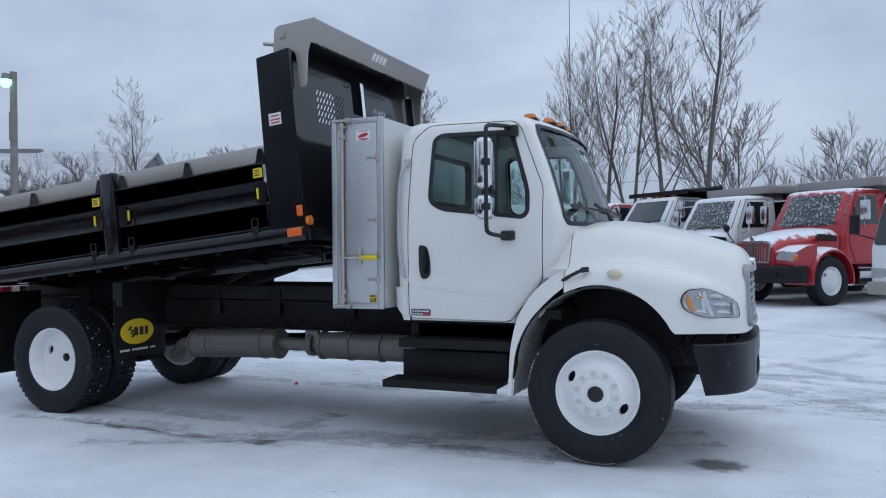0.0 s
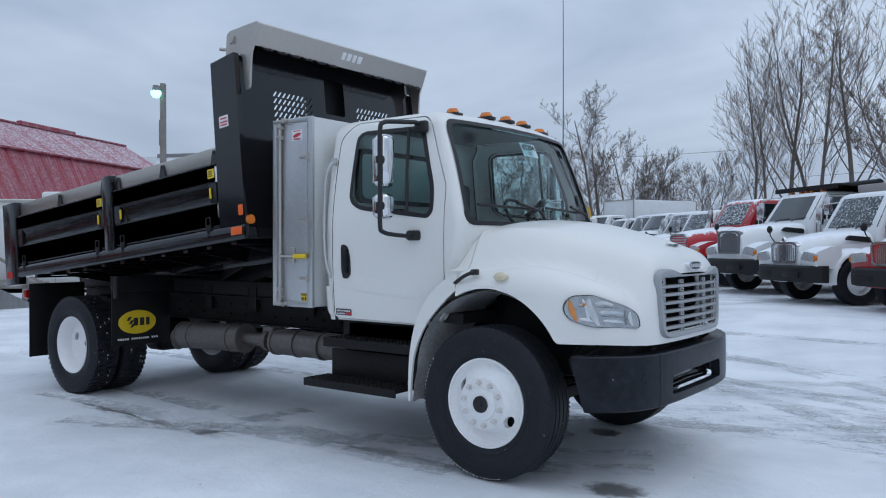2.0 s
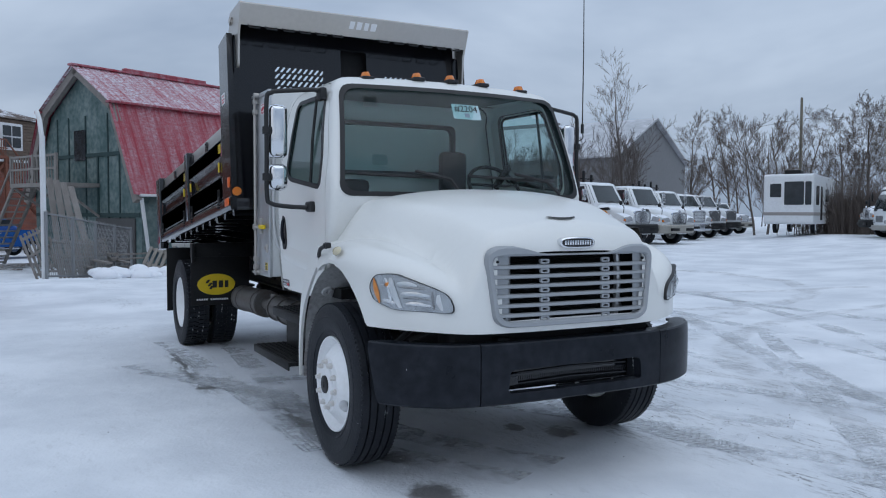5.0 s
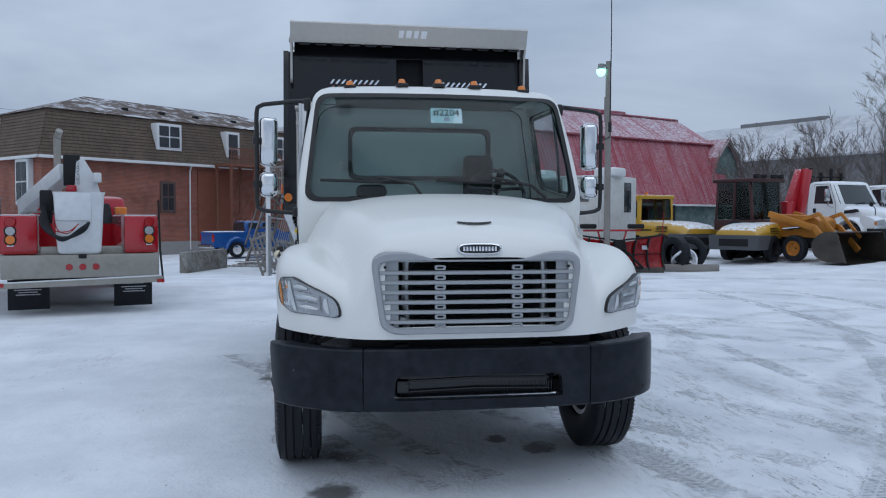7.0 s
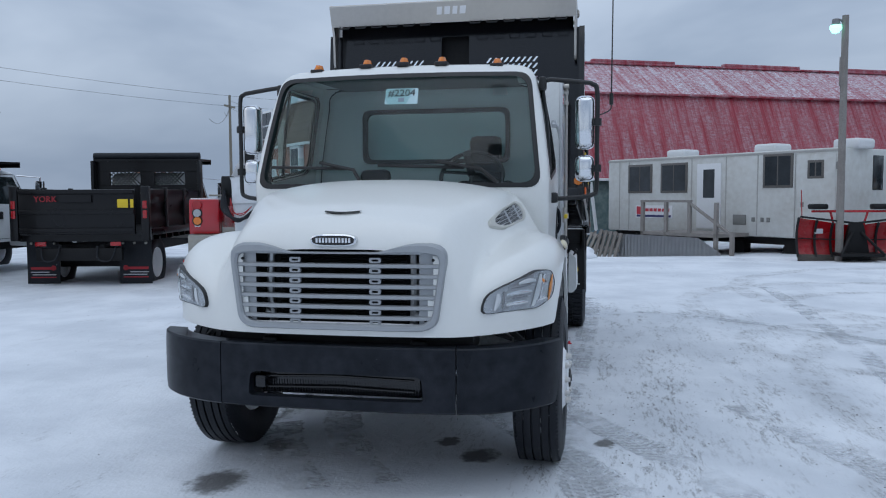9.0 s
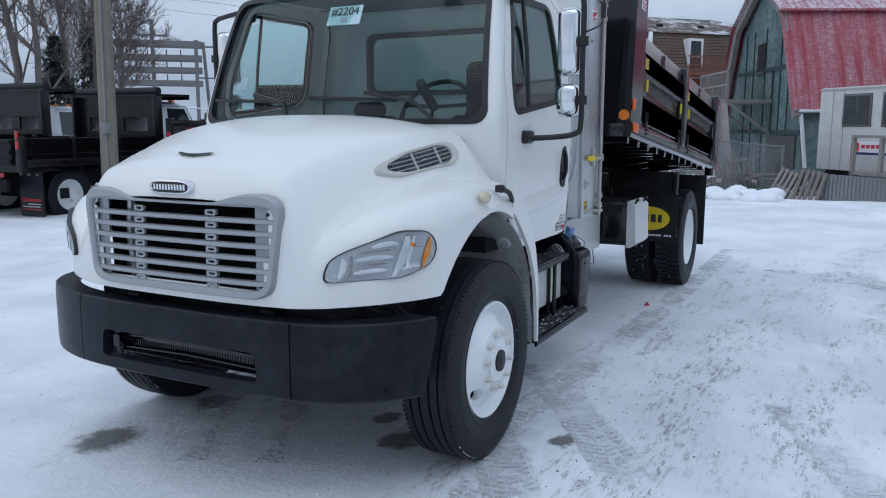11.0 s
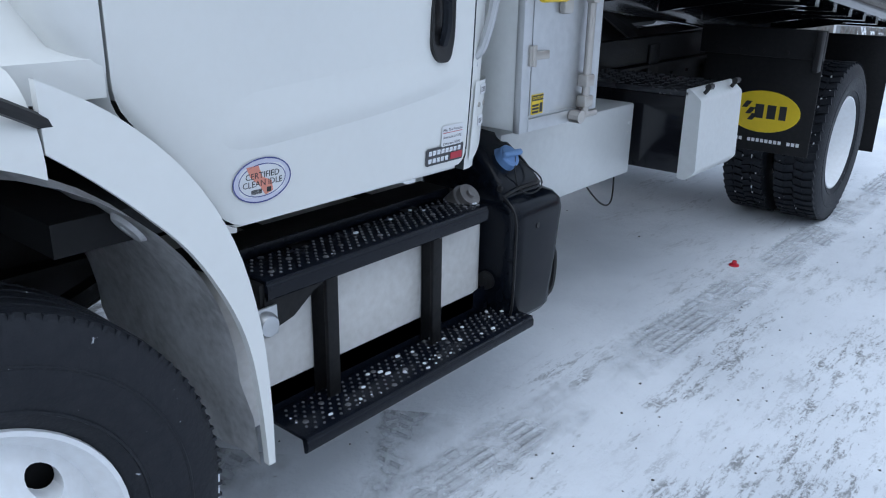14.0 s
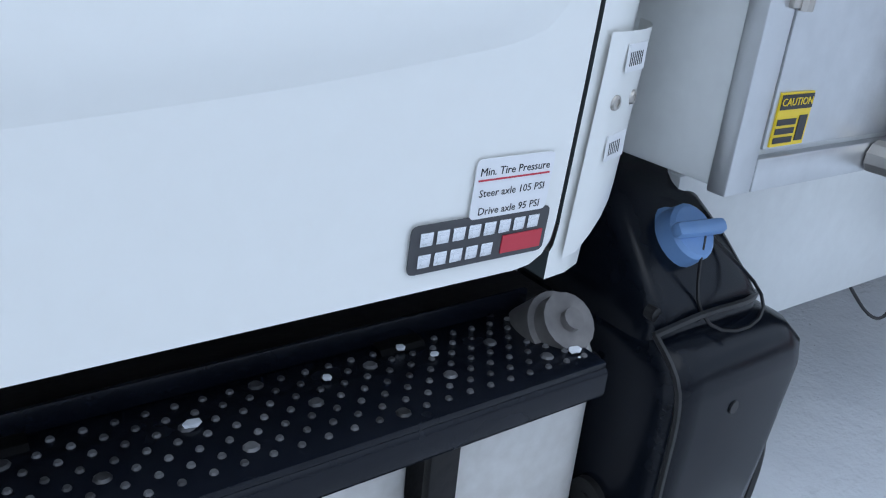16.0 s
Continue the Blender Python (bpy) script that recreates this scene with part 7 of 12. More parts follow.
def print_material(name, half, ribbed):
    """Pressed snow in a tyre's pattern, ragged at its edges."""
    m = bpy.data.materials.new(name)
    m.use_nodes = True
    n, l = m.node_tree.nodes, m.node_tree.links
    b, out = n["Principled BSDF"], n["Material Output"]
    tc, sep = n.new("ShaderNodeTexCoord"), n.new("ShaderNodeSeparateXYZ")
    l.new(tc.outputs["UV"], sep.inputs[0])

    def op(o, a, c=None):
        k = n.new("ShaderNodeMath")
        k.operation = o
        for i, v in enumerate((a, c)):
            if isinstance(v, (int, float)):
                k.inputs[i].default_value = v
            elif v is not None:
                l.new(v, k.inputs[i])
        return k.outputs[0]

    def ramp(v, lo, hi):
        k = n.new("ShaderNodeMapRange")
        k.interpolation_type = "SMOOTHSTEP"
        k.inputs["From Min"].default_value, k.inputs["From Max"].default_value = lo, hi
        l.new(v, k.inputs[0])
        return k.outputs[0]

    def nz(scale, detail=4, rough=0.6):
        k = n.new("ShaderNodeTexNoise")
        k.inputs["Scale"].default_value, k.inputs["Detail"].default_value, k.inputs["Roughness"].default_value = scale, detail, rough
        l.new(tc.outputs["Object"], k.inputs["Vector"])
        return k.outputs[0]
    x, y = sep.outputs[0], sep.outputs[1]
    if ribbed:
        pat = op("MULTIPLY", ramp(op("SINE", op("MULTIPLY", y, 165.0)), -0.2, 0.7), op("ADD", op("MULTIPLY", ramp(op("SINE", op("MULTIPLY", x, 190.0)), -0.8, 0.0), 0.4), 0.6))
    else:
        skew = op("ADD", op("MULTIPLY", x, 105.0), op("MULTIPLY", op("ABSOLUTE", y), 55.0))
        pat = op("MULTIPLY", ramp(op("SINE", skew), -0.1, 0.6), ramp(op("SINE", op("MULTIPLY", y, 88.0)), -0.9, -0.3))
    edge = op("SUBTRACT", 1.0, ramp(op("ADD", op("ABSOLUTE", y), op("MULTIPLY", op("SUBTRACT", nz(14), 0.5), 0.09)), half - 0.045, half))
    there = op("MULTIPLY", op("MULTIPLY", edge, ramp(nz(1.1, 4), 0.36, 0.66)), op("ADD", op("MULTIPLY", ramp(nz(9, 4), 0.35, 0.6), 0.5), 0.28))
    specks = op("MULTIPLY", ramp(nz(38, 4, 0.7), 0.56, 0.66), 0.4)
    mix = n.new("ShaderNodeMix")
    mix.data_type = "RGBA"
    mix.inputs[6].default_value, mix.inputs[7].default_value = (0.75, 0.775, 0.805, 1), (0.13, 0.12, 0.115, 1)
    l.new(op("ADD", op("MULTIPLY", op("MULTIPLY", pat, ramp(nz(5, 3), 0.36, 0.6)), 0.34), specks), mix.inputs[0])
    l.new(mix.outputs[2], b.inputs["Base Color"])
    b.inputs["Roughness"].default_value, b.inputs["Specular IOR Level"].default_value = 0.8, 0.25
    bump = n.new("ShaderNodeBump")
    bump.inputs["Strength"].default_value, bump.inputs["Distance"].default_value = 0.9, 0.018
    l.new(op("SUBTRACT", nz(45), pat), bump.inputs["Height"])
    l.new(bump.outputs[0], b.inputs["Normal"])
    tr, ms = n.new("ShaderNodeBsdfTransparent"), n.new("ShaderNodeMixShader")
    l.new(there, ms.inputs[0])
    l.new(tr.outputs[0], ms.inputs[1])
    l.new(b.outputs[0], ms.inputs[2])
    l.new(ms.outputs[0], out.inputs[0])
    return m


PRINTS = [print_material("ribbed_tyre_print", 0.14, True), print_material("lugged_tyre_print", 0.16, False)]
for q, (x0, y0, x1, y1, bend, k) in enumerate(((-9.0, 8.34, -1.5, 8.14, 0.05, 0), (-1.6, 8.2, 1.6, 8.95, -0.1, 1), (-0.2, 8.35, 2.6, 9.9, 0.15, 1), (-2.4, 9.55, 4.5, 11.3, 0.3, 1), (-6.4, 5.72, -1.2, 5.95, 0.06, 0),
                                           (-5.0, 5.2, -1.4, 6.6, 0.1, 1), (-12.0, 14.6, 4.0, 10.9, 0.6, 1), (-11.5, 16.4, 4.5, 13.0, 0.8, 1), (-3.6, 13.2, 2.0, 9.6, -0.4, 0), 
                                           (-7.5, 9.0, -4.0, 12.5, 0.5, 0), (1.2, 8.6, -9.0, 14.6, -0.9, 1), (2.6, 9.2, -8.0, 16.4, -0.9, 1), (-11.0, 11.4, 3.0, 10.2, 0.3, 0), (-6.2, 6.43, -1.3, 6.04, 0.03, 0), (-3.7, 5.62, -3.5, 6.95, 0.04, 0), (-4.6, 5.3, -2.2, 6.4, 0.06, 0), (-0.08, 6.83, -1.38, 6.14, 0.05, 1), (-0.24, 7.20, -1.55, 6.54, 0.05, 1), (-2.51, 7.84, -0.02, 9.49, 0.05, 1), (-1.94, 7.59, 0.10, 8.82, 0.05, 1))):
    d = Vector((x1 - x0, y1 - y0))
    ln, ang = d.length, math.atan2(d.y, d.x)
    bm = BM()
    rows = []
    for u in np.arange(0, ln + 0.01, 0.2):
        row = []
        for v in (-0.17, -0.085, 0.0, 0.085, 0.17):
            vy = v + bend * 4 * (u / ln) * (1 - u / ln)
            row.append((u, v, lot_z(x0 + u * math.cos(ang) - vy * math.sin(ang), y0 + u * math.sin(ang) + vy * math.cos(ang)) + 0.004 + 0.0012 * (q % 6)))
        rows.append((u, row))
    shift = [bend * 4 * (u / ln) * (1 - u / ln) for u, _ in rows]
    vs = patch(bm, [[(u, v + sh, z) for _, v, z in row] for (u, row), sh in zip(rows, shift)])
    flat = {v: (u, row[i][1]) for (u, row), line_ in zip(rows, vs) for i, v in enumerate(line_)}
    uv = bm.loops.layers.uv.new("UVMap")
    for f in bm.faces:
        for c in f.loops:
            c[uv].uv = flat[c.vert]
    bmesh.ops.recalc_face_normals(bm, faces=bm.faces[:])
    for f in bm.faces:
        if f.normal.z < 0:
            f.normal_flip()
    whole("tyre_track", bm, PRINTS[k], "tyre track pressed into the thin snow", "tyre track", "tyre tracks", "structure", m=pose(x0, y0, 0, 0, 0, math.degrees(ang)))
# grit and crumbs of snow on the lot
for name, mat, count, seed, lab, cat in (("grit", material("dark_grit", (0.06, 0.055, 0.05), 0.8), 520, 11, "loose dark grit scattered over the snow", "grit"), ("snow_lump", SNOWCAP, 220, 12, "small trodden lumps of snow", "snow")):
    bm = BM()
    rnd = random.Random(seed)
    for _ in range(count):
        if rnd.random() < 0.55:
            x, y = rnd.gauss(-1.5, 2.0), 8.3 + abs(rnd.gauss(0.2, 1.2))
        else:
            x, y = rnd.uniform(-7, 5), rnd.uniform(0.5, 14)
        r = rnd.uniform(0.003, 0.008) if name == "grit" else rnd.uniform(0.004, 0.011)
        c, s_ = Vector((x, y, lot_z(x, y))), r
        a = rnd.uniform(0, 6.3)
        base = [bm.verts.new(c + Vector((s_ * rnd.uniform(0.7, 1.3) * math.cos(a + k * 1.57), s_ * rnd.uniform(0.7, 1.3) * math.sin(a + k * 1.57), 0))) for k in range(4)]
        tip = bm.verts.new(c + Vector((0, 0, s_ * rnd.uniform(0.6, 1.0))))
        for k in range(4):
            bm.faces.new((base[k], base[(k + 1) % 4], tip))
    whole(name, bm, mat, lab, cat, kind="stuff")
bm = BM()
lathe(bm, [(0.0, 0.03), (0.012, 0.03), (0.014, 0.012), (0.028, 0.008), (0.028, 0.0)], 12, Matrix.Translation((-4.86, 8.12, lot_z(-4.86, 8.12))) @ Matrix.Rotation(math.pi / 2, 4, "X"))
whole("plastic_cap", bm, material("bright_red_plastic", (0.6, 0.02, 0.04), 0.4), "small bright red plastic cap lying on the snow", "cap")

# ================= trees =================
BARK = material("grey_brown_bark", (0.11, 0.09, 0.078), 0.9, spots=(0.2, 0.18, 0.17), amount=0.3, scale=4, bump=0.4, bump_scale=20)
TWIG = material("bare_twigs", (0.1, 0.08, 0.072), 0.9, spots=(0.16, 0.135, 0.12), amount=0.4)


def bare_tree_mesh(seed, height, stems=1, spread_a=0.5, levels=4, twig=0.008, lean=0.0, many=(6, 9)):
    """Trunk and crown of a leafless tree: limbs fork upwards into fine twigs."""
    rnd = random.Random(seed)
    wood, fine = BM(), BM()

    def limb(p, d, length, r, level):
        steps = 6 if level == 0 else (4 if level < 3 else 3)
        pts, rs = [p.copy()], [r]
        d = d.copy()
        for k in range(steps):
            d = (d + Vector((rnd.gauss(0, 0.07), rnd.gauss(0, 0.07), rnd.gauss(0.06, 0.04)))).normalized()
            p = p + d * (length / steps)
            pts.append(p.copy())
            rs.append(max(r * (1 - 0.8 * (k + 1) / steps), twig * 0.6))
        tube(wood if level < 2 else fine, pts, rs, 7 if level == 0 else (5 if level < 2 else 3))
        if level >= levels:
            return
        n = rnd.randint(*many) + (3 if level == 0 else 0)
        for k in range(n):
            f = (0.22 if level == 0 else 0.15) + (0.76 if level == 0 else 0.83) * (k + rnd.random()) / n
            i = min(int(f * steps), steps - 1)
            q = pts[i].lerp(pts[i + 1], f * steps - i)
            side = d.orthogonal().normalized()
            side.rotate(Matrix.Rotation(rnd.uniform(0, 2 * math.pi), 3, d))
            nd = (d * (1 - spread_a * rnd.uniform(0.4, 0.9)) + side * spread_a * rnd.uniform(0.7, 1.2) + Vector((0, 0, 0.16))).normalized()
            limb(q, nd, length * rnd.uniform(0.34, 0.6) * (1.12 - 0.5 * f), max(rs[i] * rnd.uniform(0.26, 0.46), twig), level + 1)
    for s_ in range(stems):
        a = 2 * math.pi * s_ / stems + rnd.random()
        off = 0.0 if stems == 1 else 0.35
        d = Vector((math.cos(a) * off * 0.55 + lean, math.sin(a) * off * 0.55, 1)).normalized()
        limb(Vector((math.cos(a) * off, math.sin(a) * off, -0.2)), d, height * 0.8 * rnd.uniform(0.85, 1.05), height * 0.0125 if stems == 1 else height * 0.0095, 0)
    return finish("trunk", wood, BARK), finish("crown", fine, TWIG)


TREES = [bare_tree_mesh(3, 13, 2, 0.5, 3, 0.009, many=(7, 10)), bare_tree_mesh(8, 13, 1, 0.55, 4, 0.008, many=(5, 7)), bare_tree_mesh(21, 8, 2, 0.55, 3, 0.01, many=(8, 10)), bare_tree_mesh(34, 6, 5, 0.5, 3, 0.009, many=(5, 7)), bare_tree_mesh(55, 10, 1, 0.66, 4, 0.0085, many=(5, 8)), bare_tree_mesh(71, 9, 1, 0.8, 4, 0.009, many=(6, 8)), bare_tree_mesh(90, 9, 1, 0.5, 3, 0.008, many=(9, 11))]


def tree(x, y, kind, scale=1.0, turn=0.0, label="bare deciduous tree in winter, leafless grey twigs", z=None):
    t = empty("bare_tree", pose(x, y, (ground_z(x, y) if z is None else z) - 0.1, 0, 0, turn), label, "tree", "bare trees round the lot")
    t.scale = (scale, scale, scale)
    for nm, me in zip(("trunk", "crown"), TREES[kind]):
        o = new(nm, me)
        o.parent = t
    return t


rt = random.Random(77)
for x, y, k, s_ in ((-3.6, 46.8, 1, 1.32), (-5.6, 50.6, 1, 1.2), (-8.0, 51.4, 0, 1.22), (-10.2, 52.3, 1, 1.15), (-12.7, 56.8, 0, 1.15), (-2.2, 52.0, 2, 1.5), (4.5, 46.0, 2, 1.0), (9.5, 45.0, 2, 0.95), (14.0, 44.0, 3, 1.2), (1.0, 54, 3, 1.1),
                    (-31.2, 45.8, 2, 1.1), (-30.4, 52.6, 5, 1.0), (-30.3, 55.0, 5, 1.12), (-28.0, 54.1, 5, 1.0), (-28.4, 57.4, 4, 1.0), (-24.0, 54.0, 4, 1.3), (-24.8, 58.2, 1, 0.85), (-21.7, 55.2, 4, 0.95), (-21.1, 57.7, 2, 1.15), (-18.7, 56.5, 5, 0.85), (-17.6, 60.5, 2, 1.1), (-26.4, 60.5, 5, 1.1), (-32.5, 57.6, 4, 0.95), (-23.0, 61.0, 5, 1.0),
                    (-46, 74, 2, 1.0), (-52, 76, 2, 0.9), (-58, 78, 2, 0.9), (-44, 66, 4, 0.7), (-33.5, 36.0, 2, 0.9), (-36.0, 44.5, 4, 0.85), (-38.6, 51.0, 4, 0.95), (-37.0, 54.5, 4, 0.9), (-39.5, 59.5, 4, 0.8), (-35.5, 34.5, 2, 0.95), (-33.5, 29.0, 2, 0.8), (-41.5, 52.5, 4, 0.92), (-43.5, 57.5, 4, 0.8)):
    tree(x, y, k, s_, rt.uniform(0, 360))
for x, y, k, s_ in ((-36.3, 39.3, 1, 0.86), (-33.3, 29.4, 2, 0.72), (-35.6, 34.4, 2, 0.72), (-35.6, 43.6, 6, 0.75), (-37.2, 40.9, 6, 0.9), (-35.7, 56.2, 4, 0.9)):
    tree(x, y, k, s_, rt.uniform(0, 360))
# scrub behind the truck rows
bm = BM()
rnd = random.Random(4)
for q in range(5200):
    t = rnd.random()
    if q < 3000:
        x, y = -44 + 52 * t + rnd.gauss(0, 1.5), 76 - 22 * t + rnd.gauss(0, 2.0)
        h = rnd.uniform(0.8, 3.0) * (0.75 + 0.35 * math.sin(x * 0.9) * math.sin(x * 0.37 + 1))
    else:
        x, y = -25.6 + 3.4 * t + rnd.gauss(0, 0.8), 44.2 + 4.8 * t + rnd.gauss(0, 1.0)
        h = rnd.uniform(1.6, 4.0) * (0.7 + 0.3 * math.sin(2.8 * t + 0.3))
    a, lean = rnd.uniform(0, 6.28), rnd.uniform(0.1, 0.5)
    mid = Vector((x + lean * 0.4 * h * math.cos(a), y + lean * 0.4 * h * math.sin(a), h * 0.55))
    tube(bm, [(x, y, -0.1), mid, (x + lean * h * math.cos(a), y + lean * h * math.sin(a), h)], [0.02, 0.013, 0.006], 3)
    for _k in range(3):
        tube(bm, [mid, mid + Vector((rnd.gauss(0, 0.22), rnd.gauss(0, 0.22), rnd.uniform(0.2, 0.6))) * h * 0.45], [0.009, 0.005], 3)
whole("scrub", bm, TWIG, "thick brown leafless scrub behind the parked trucks", "scrub", kind="stuff")
# big bare tree and fir near the utility pole
tree(-16.5, -13.0, 4, 1.0, 40, "large spreading bare tree behind the parked dump trucks")
tree(-11.0, -15.5, 1, 0.8, 200, "large spreading bare tree behind the parked dump trucks")
tree(-12.9, -11.6, 5, 1.25, 30, "large spreading bare tree with heavy low limbs")
tree(-15.6, -12.6, 5, 1.1, 200, "large spreading bare tree with heavy low limbs")
tree(-14.6, -15.5, 4, 1.45, 75, "large spreading bare tree behind the parked dump trucks")
tree(-18.4, -17.5, 4, 1.3, 160, "large spreading bare tree behind the parked dump trucks")
tree(-20.5, -18.5, 2, 1.3, 60)


def fir(x, y, h, seed):
    t = empty("fir_tree", pose(x, y, 0), "dark green fir tree behind the parked trucks", "tree")
    rnd = random.Random(seed)
    b = BM()
    rod(b, (0, 0, -0.1), (0, 0, h), 0.14, 8, 0.02)
    part("trunk", b, BARK, t)
    b = BM()
    for k in range(700):
        f = rnd.random() ** 0.8
        z = 0.4 + f * (h - 0.5)
        r = (1 - f) * h * 0.26 + 0.15
        a = rnd.uniform(0, 6.283)
        tip = Vector((r * math.cos(a), r * math.sin(a), z - 0.25 * r))
        root = Vector((0, 0, z))
        for j in range(5):
            p = root.lerp(tip, 0.3 + 0.17 * j)
            q = Vector((rnd.gauss(0, 0.12), rnd.gauss(0, 0.12), rnd.uniform(-0.16, 0.02)))
            w = Vector((-math.sin(a), math.cos(a), 0)) * 0.05
            vs = [b.verts.new(p + w), b.verts.new(p - w), b.verts.new(p + q + (tip - root) * 0.16)]
            b.faces.new(vs)
    part("crown", b, material("fir_needles", (0.025, 0.04, 0.032), 0.9, spots=(0.05, 0.065, 0.05)), t)
    return t


fir(-14.2, -12.6, 4.6, 2)
fir(-16.6, -14.0, 5.2, 5)

# ================= barn =================
def snowy_red(name, lo, hi, cover):
    """Red sheet with wind-blown snow lying along its ribs and in speckled rows."""
    m = material(name, (0.34, 0.028, 0.05), 0.45, spots=(0.24, 0.022, 0.034), amount=0.3, scale=0.6, fine=8)
    n, l = m.node_tree.nodes, m.node_tree.links
    b = n["Principled BSDF"]
    src = b.inputs["Base Color"].links[0].from_socket
    tc, mx, mul, cov = n.new("ShaderNodeTexCoord"), n.new("ShaderNodeMix"), n.new("ShaderNodeMath"), n.new("ShaderNodeMath")
    got = []
    for scale, size, rough, a, c in (((1.6, 0.12, 0.12), 2.2, 0.7, lo, hi), ((1.0, 1.0, 2.4), 5.5, 0.75, 0.42, 0.6)):
        mp, nz, mr = n.new("ShaderNodeMapping"), n.new("ShaderNodeTexNoise"), n.new("ShaderNodeMapRange")
        mp.inputs["Scale"].default_value = scale
        nz.inputs["Scale"].default_value, nz.inputs["Detail"].default_value, nz.inputs["Roughness"].default_value = size, 6, rough
        mr.inputs["From Min"].default_value, mr.inputs["From Max"].default_value = a, c
        l.new(tc.outputs["Object"], mp.inputs[0])
        l.new(mp.outputs[0], nz.inputs["Vector"])
        l.new(nz.outputs[0], mr.inputs[0])
        got.append(mr.outputs[0])
    mul.operation = cov.operation = "MULTIPLY"
    add = n.new("ShaderNodeMath")
    add.operation, add.use_clamp = "MULTIPLY_ADD", True
    add.inputs[1].default_value, add.inputs[2].default_value = 0.75, 0.25
    l.new(got[1], add.inputs[0])
    l.new(got[0], mul.inputs[0])
    l.new(add.outputs[0], mul.inputs[1])
    l.new(mul.outputs[0], cov.inputs[0])
    cov.inputs[1].default_value = cover
    mx.data_type = "RGBA"
    mx.inputs[7].default_value = (0.62, 0.62, 0.68, 1)
    l.new(cov.outputs[0], mx.inputs[0])
    l.new(src, mx.inputs[6])
    l.new(mx.outputs[2], b.inputs["Base Color"])
    return m


BARNRED = snowy_red("red_ribbed_steel_roof", 0.38, 0.72, 0.6)
REDSNOW = snowy_red("red_roof_under_snow", 0.26, 0.54, 1.0)
TEAL = material("weathered_green_barn_board", (0.055, 0.105, 0.105), 0.85, spots=(0.2, 0.25, 0.24), amount=0.5, scale=0.9, fine=5, bump=0.2, bump_scale=12)
GREYWOOD = material("weathered_grey_wood", (0.2, 0.18, 0.165), 0.85, spots=(0.32, 0.3, 0.28), amount=0.35, scale=3, bump=0.2)
WINDOW = material("dark_window_glass", (0.02, 0.024, 0.028), 0.08, spots=(0.05, 0.06, 0.07), amount=0.3)
WHITETRIM = material("white_painted_trim", (0.7, 0.71, 0.72), 0.55, spots=(0.55, 0.55, 0.54))

# local x runs along the ridge away from the near gable, y from the front wall to the back
BARN = empty("barn", Matrix.Translation((-27.1, 7.95, -0.75)) @ Matrix.Rotation(math.atan2(0.906, -0.423), 4, "Z"), "green gambrel barn with red ribbed metal roof dusted with snow", "barn")
BL, BWd = 23.2, 8.2
EZ, KZ, RZ = 3.15, 6.45, 8.1
bm = BM()
prof = [(0.15, 0.0), (BWd - 0.15, 0.0), (BWd - 0.1, EZ), (BWd - 1.55, KZ - 0.1), (BWd / 2, RZ - 0.12), (1.55, KZ - 0.1), (0.1, EZ)]
prism(bm, prof, "x", 0.25, BL - 0.2)
part("wall", bm, TEAL, BARN, "weathered blue-green board walls")
for nm, pa, pb, mat in (("lower_roof", (-0.15, EZ - 0.15), (1.45, KZ), BARNRED), ("upper_roof", (1.35, KZ - 0.02), (BWd / 2, RZ), REDSNOW), ("upper_roof", (BWd - 1.35, KZ - 0.02), (BWd / 2, RZ), REDSNOW), ("lower_roof", (BWd + 0.15, EZ - 0.15), (BWd - 1.45, KZ), BARNRED)):
    bm = BM()
    d = Vector((pb[0] - pa[0], pb[1] - pa[1]))
    nn = Vector((-d.y, d.x)).normalized() * (1 if pa[0] < BWd / 2 else -1)
    rows = []
    nx = 116
    for k in range(nx + 1):
        x = -0.25 + (BL + 0.5) * k / nx
        for dx, h in ((0, 0.0), (0.03, 0.03), (0.06, 0.03), (0.09, 0.0)):
            o = nn * (0.05 + h)
            rows.append([(x + dx, pa[0] + o.x, pa[1] + o.y), (x + dx, pb[0] + o.x, pb[1] + o.y)])
    patch(bm, rows)
    part(nm, bm, mat, BARN, "ribbed red metal roof" if mat is BARNRED else "ribbed red metal roof streaked with snow")
bm = BM()
for z, y in ((RZ + 0.1, BWd / 2), (KZ + 0.08, 1.38), (KZ + 0.08, BWd - 1.38)):
    box(bm, -0.3, BL + 0.3, y - 0.16, y + 0.16, z - 0.06, z + 0.03, 0.02)
for x in (2.0, 8.5, 15.0):
    box(bm, x, x + 4.0, BWd / 2 - 0.14, BWd / 2 + 0.14, RZ + 0.12, RZ + 0.26, 0.03)
part("ridge_cap", bm, BARNRED, BARN)
bm = BM()
edge = [(-0.2, EZ - 0.3), (1.4, KZ + 0.05), (BWd / 2, RZ + 0.05), (BWd - 1.4, KZ + 0.05), (BWd + 0.2, EZ - 0.3)]
for (ya, za), (yb, zb) in zip(edge, edge[1:]):
    d = Vector((yb - ya, zb - za)).normalized()
    nn = Vector((-d.y, d.x)) * 0.32
    prism(bm, [(ya, za), (yb, zb), (yb + nn.x * -1, zb - nn.y), (ya - nn.x, za - nn.y)], "x", -0.12, 0.08)
part("gable_board", bm, GREYWOOD, BARN, "grey weathered gable boards")
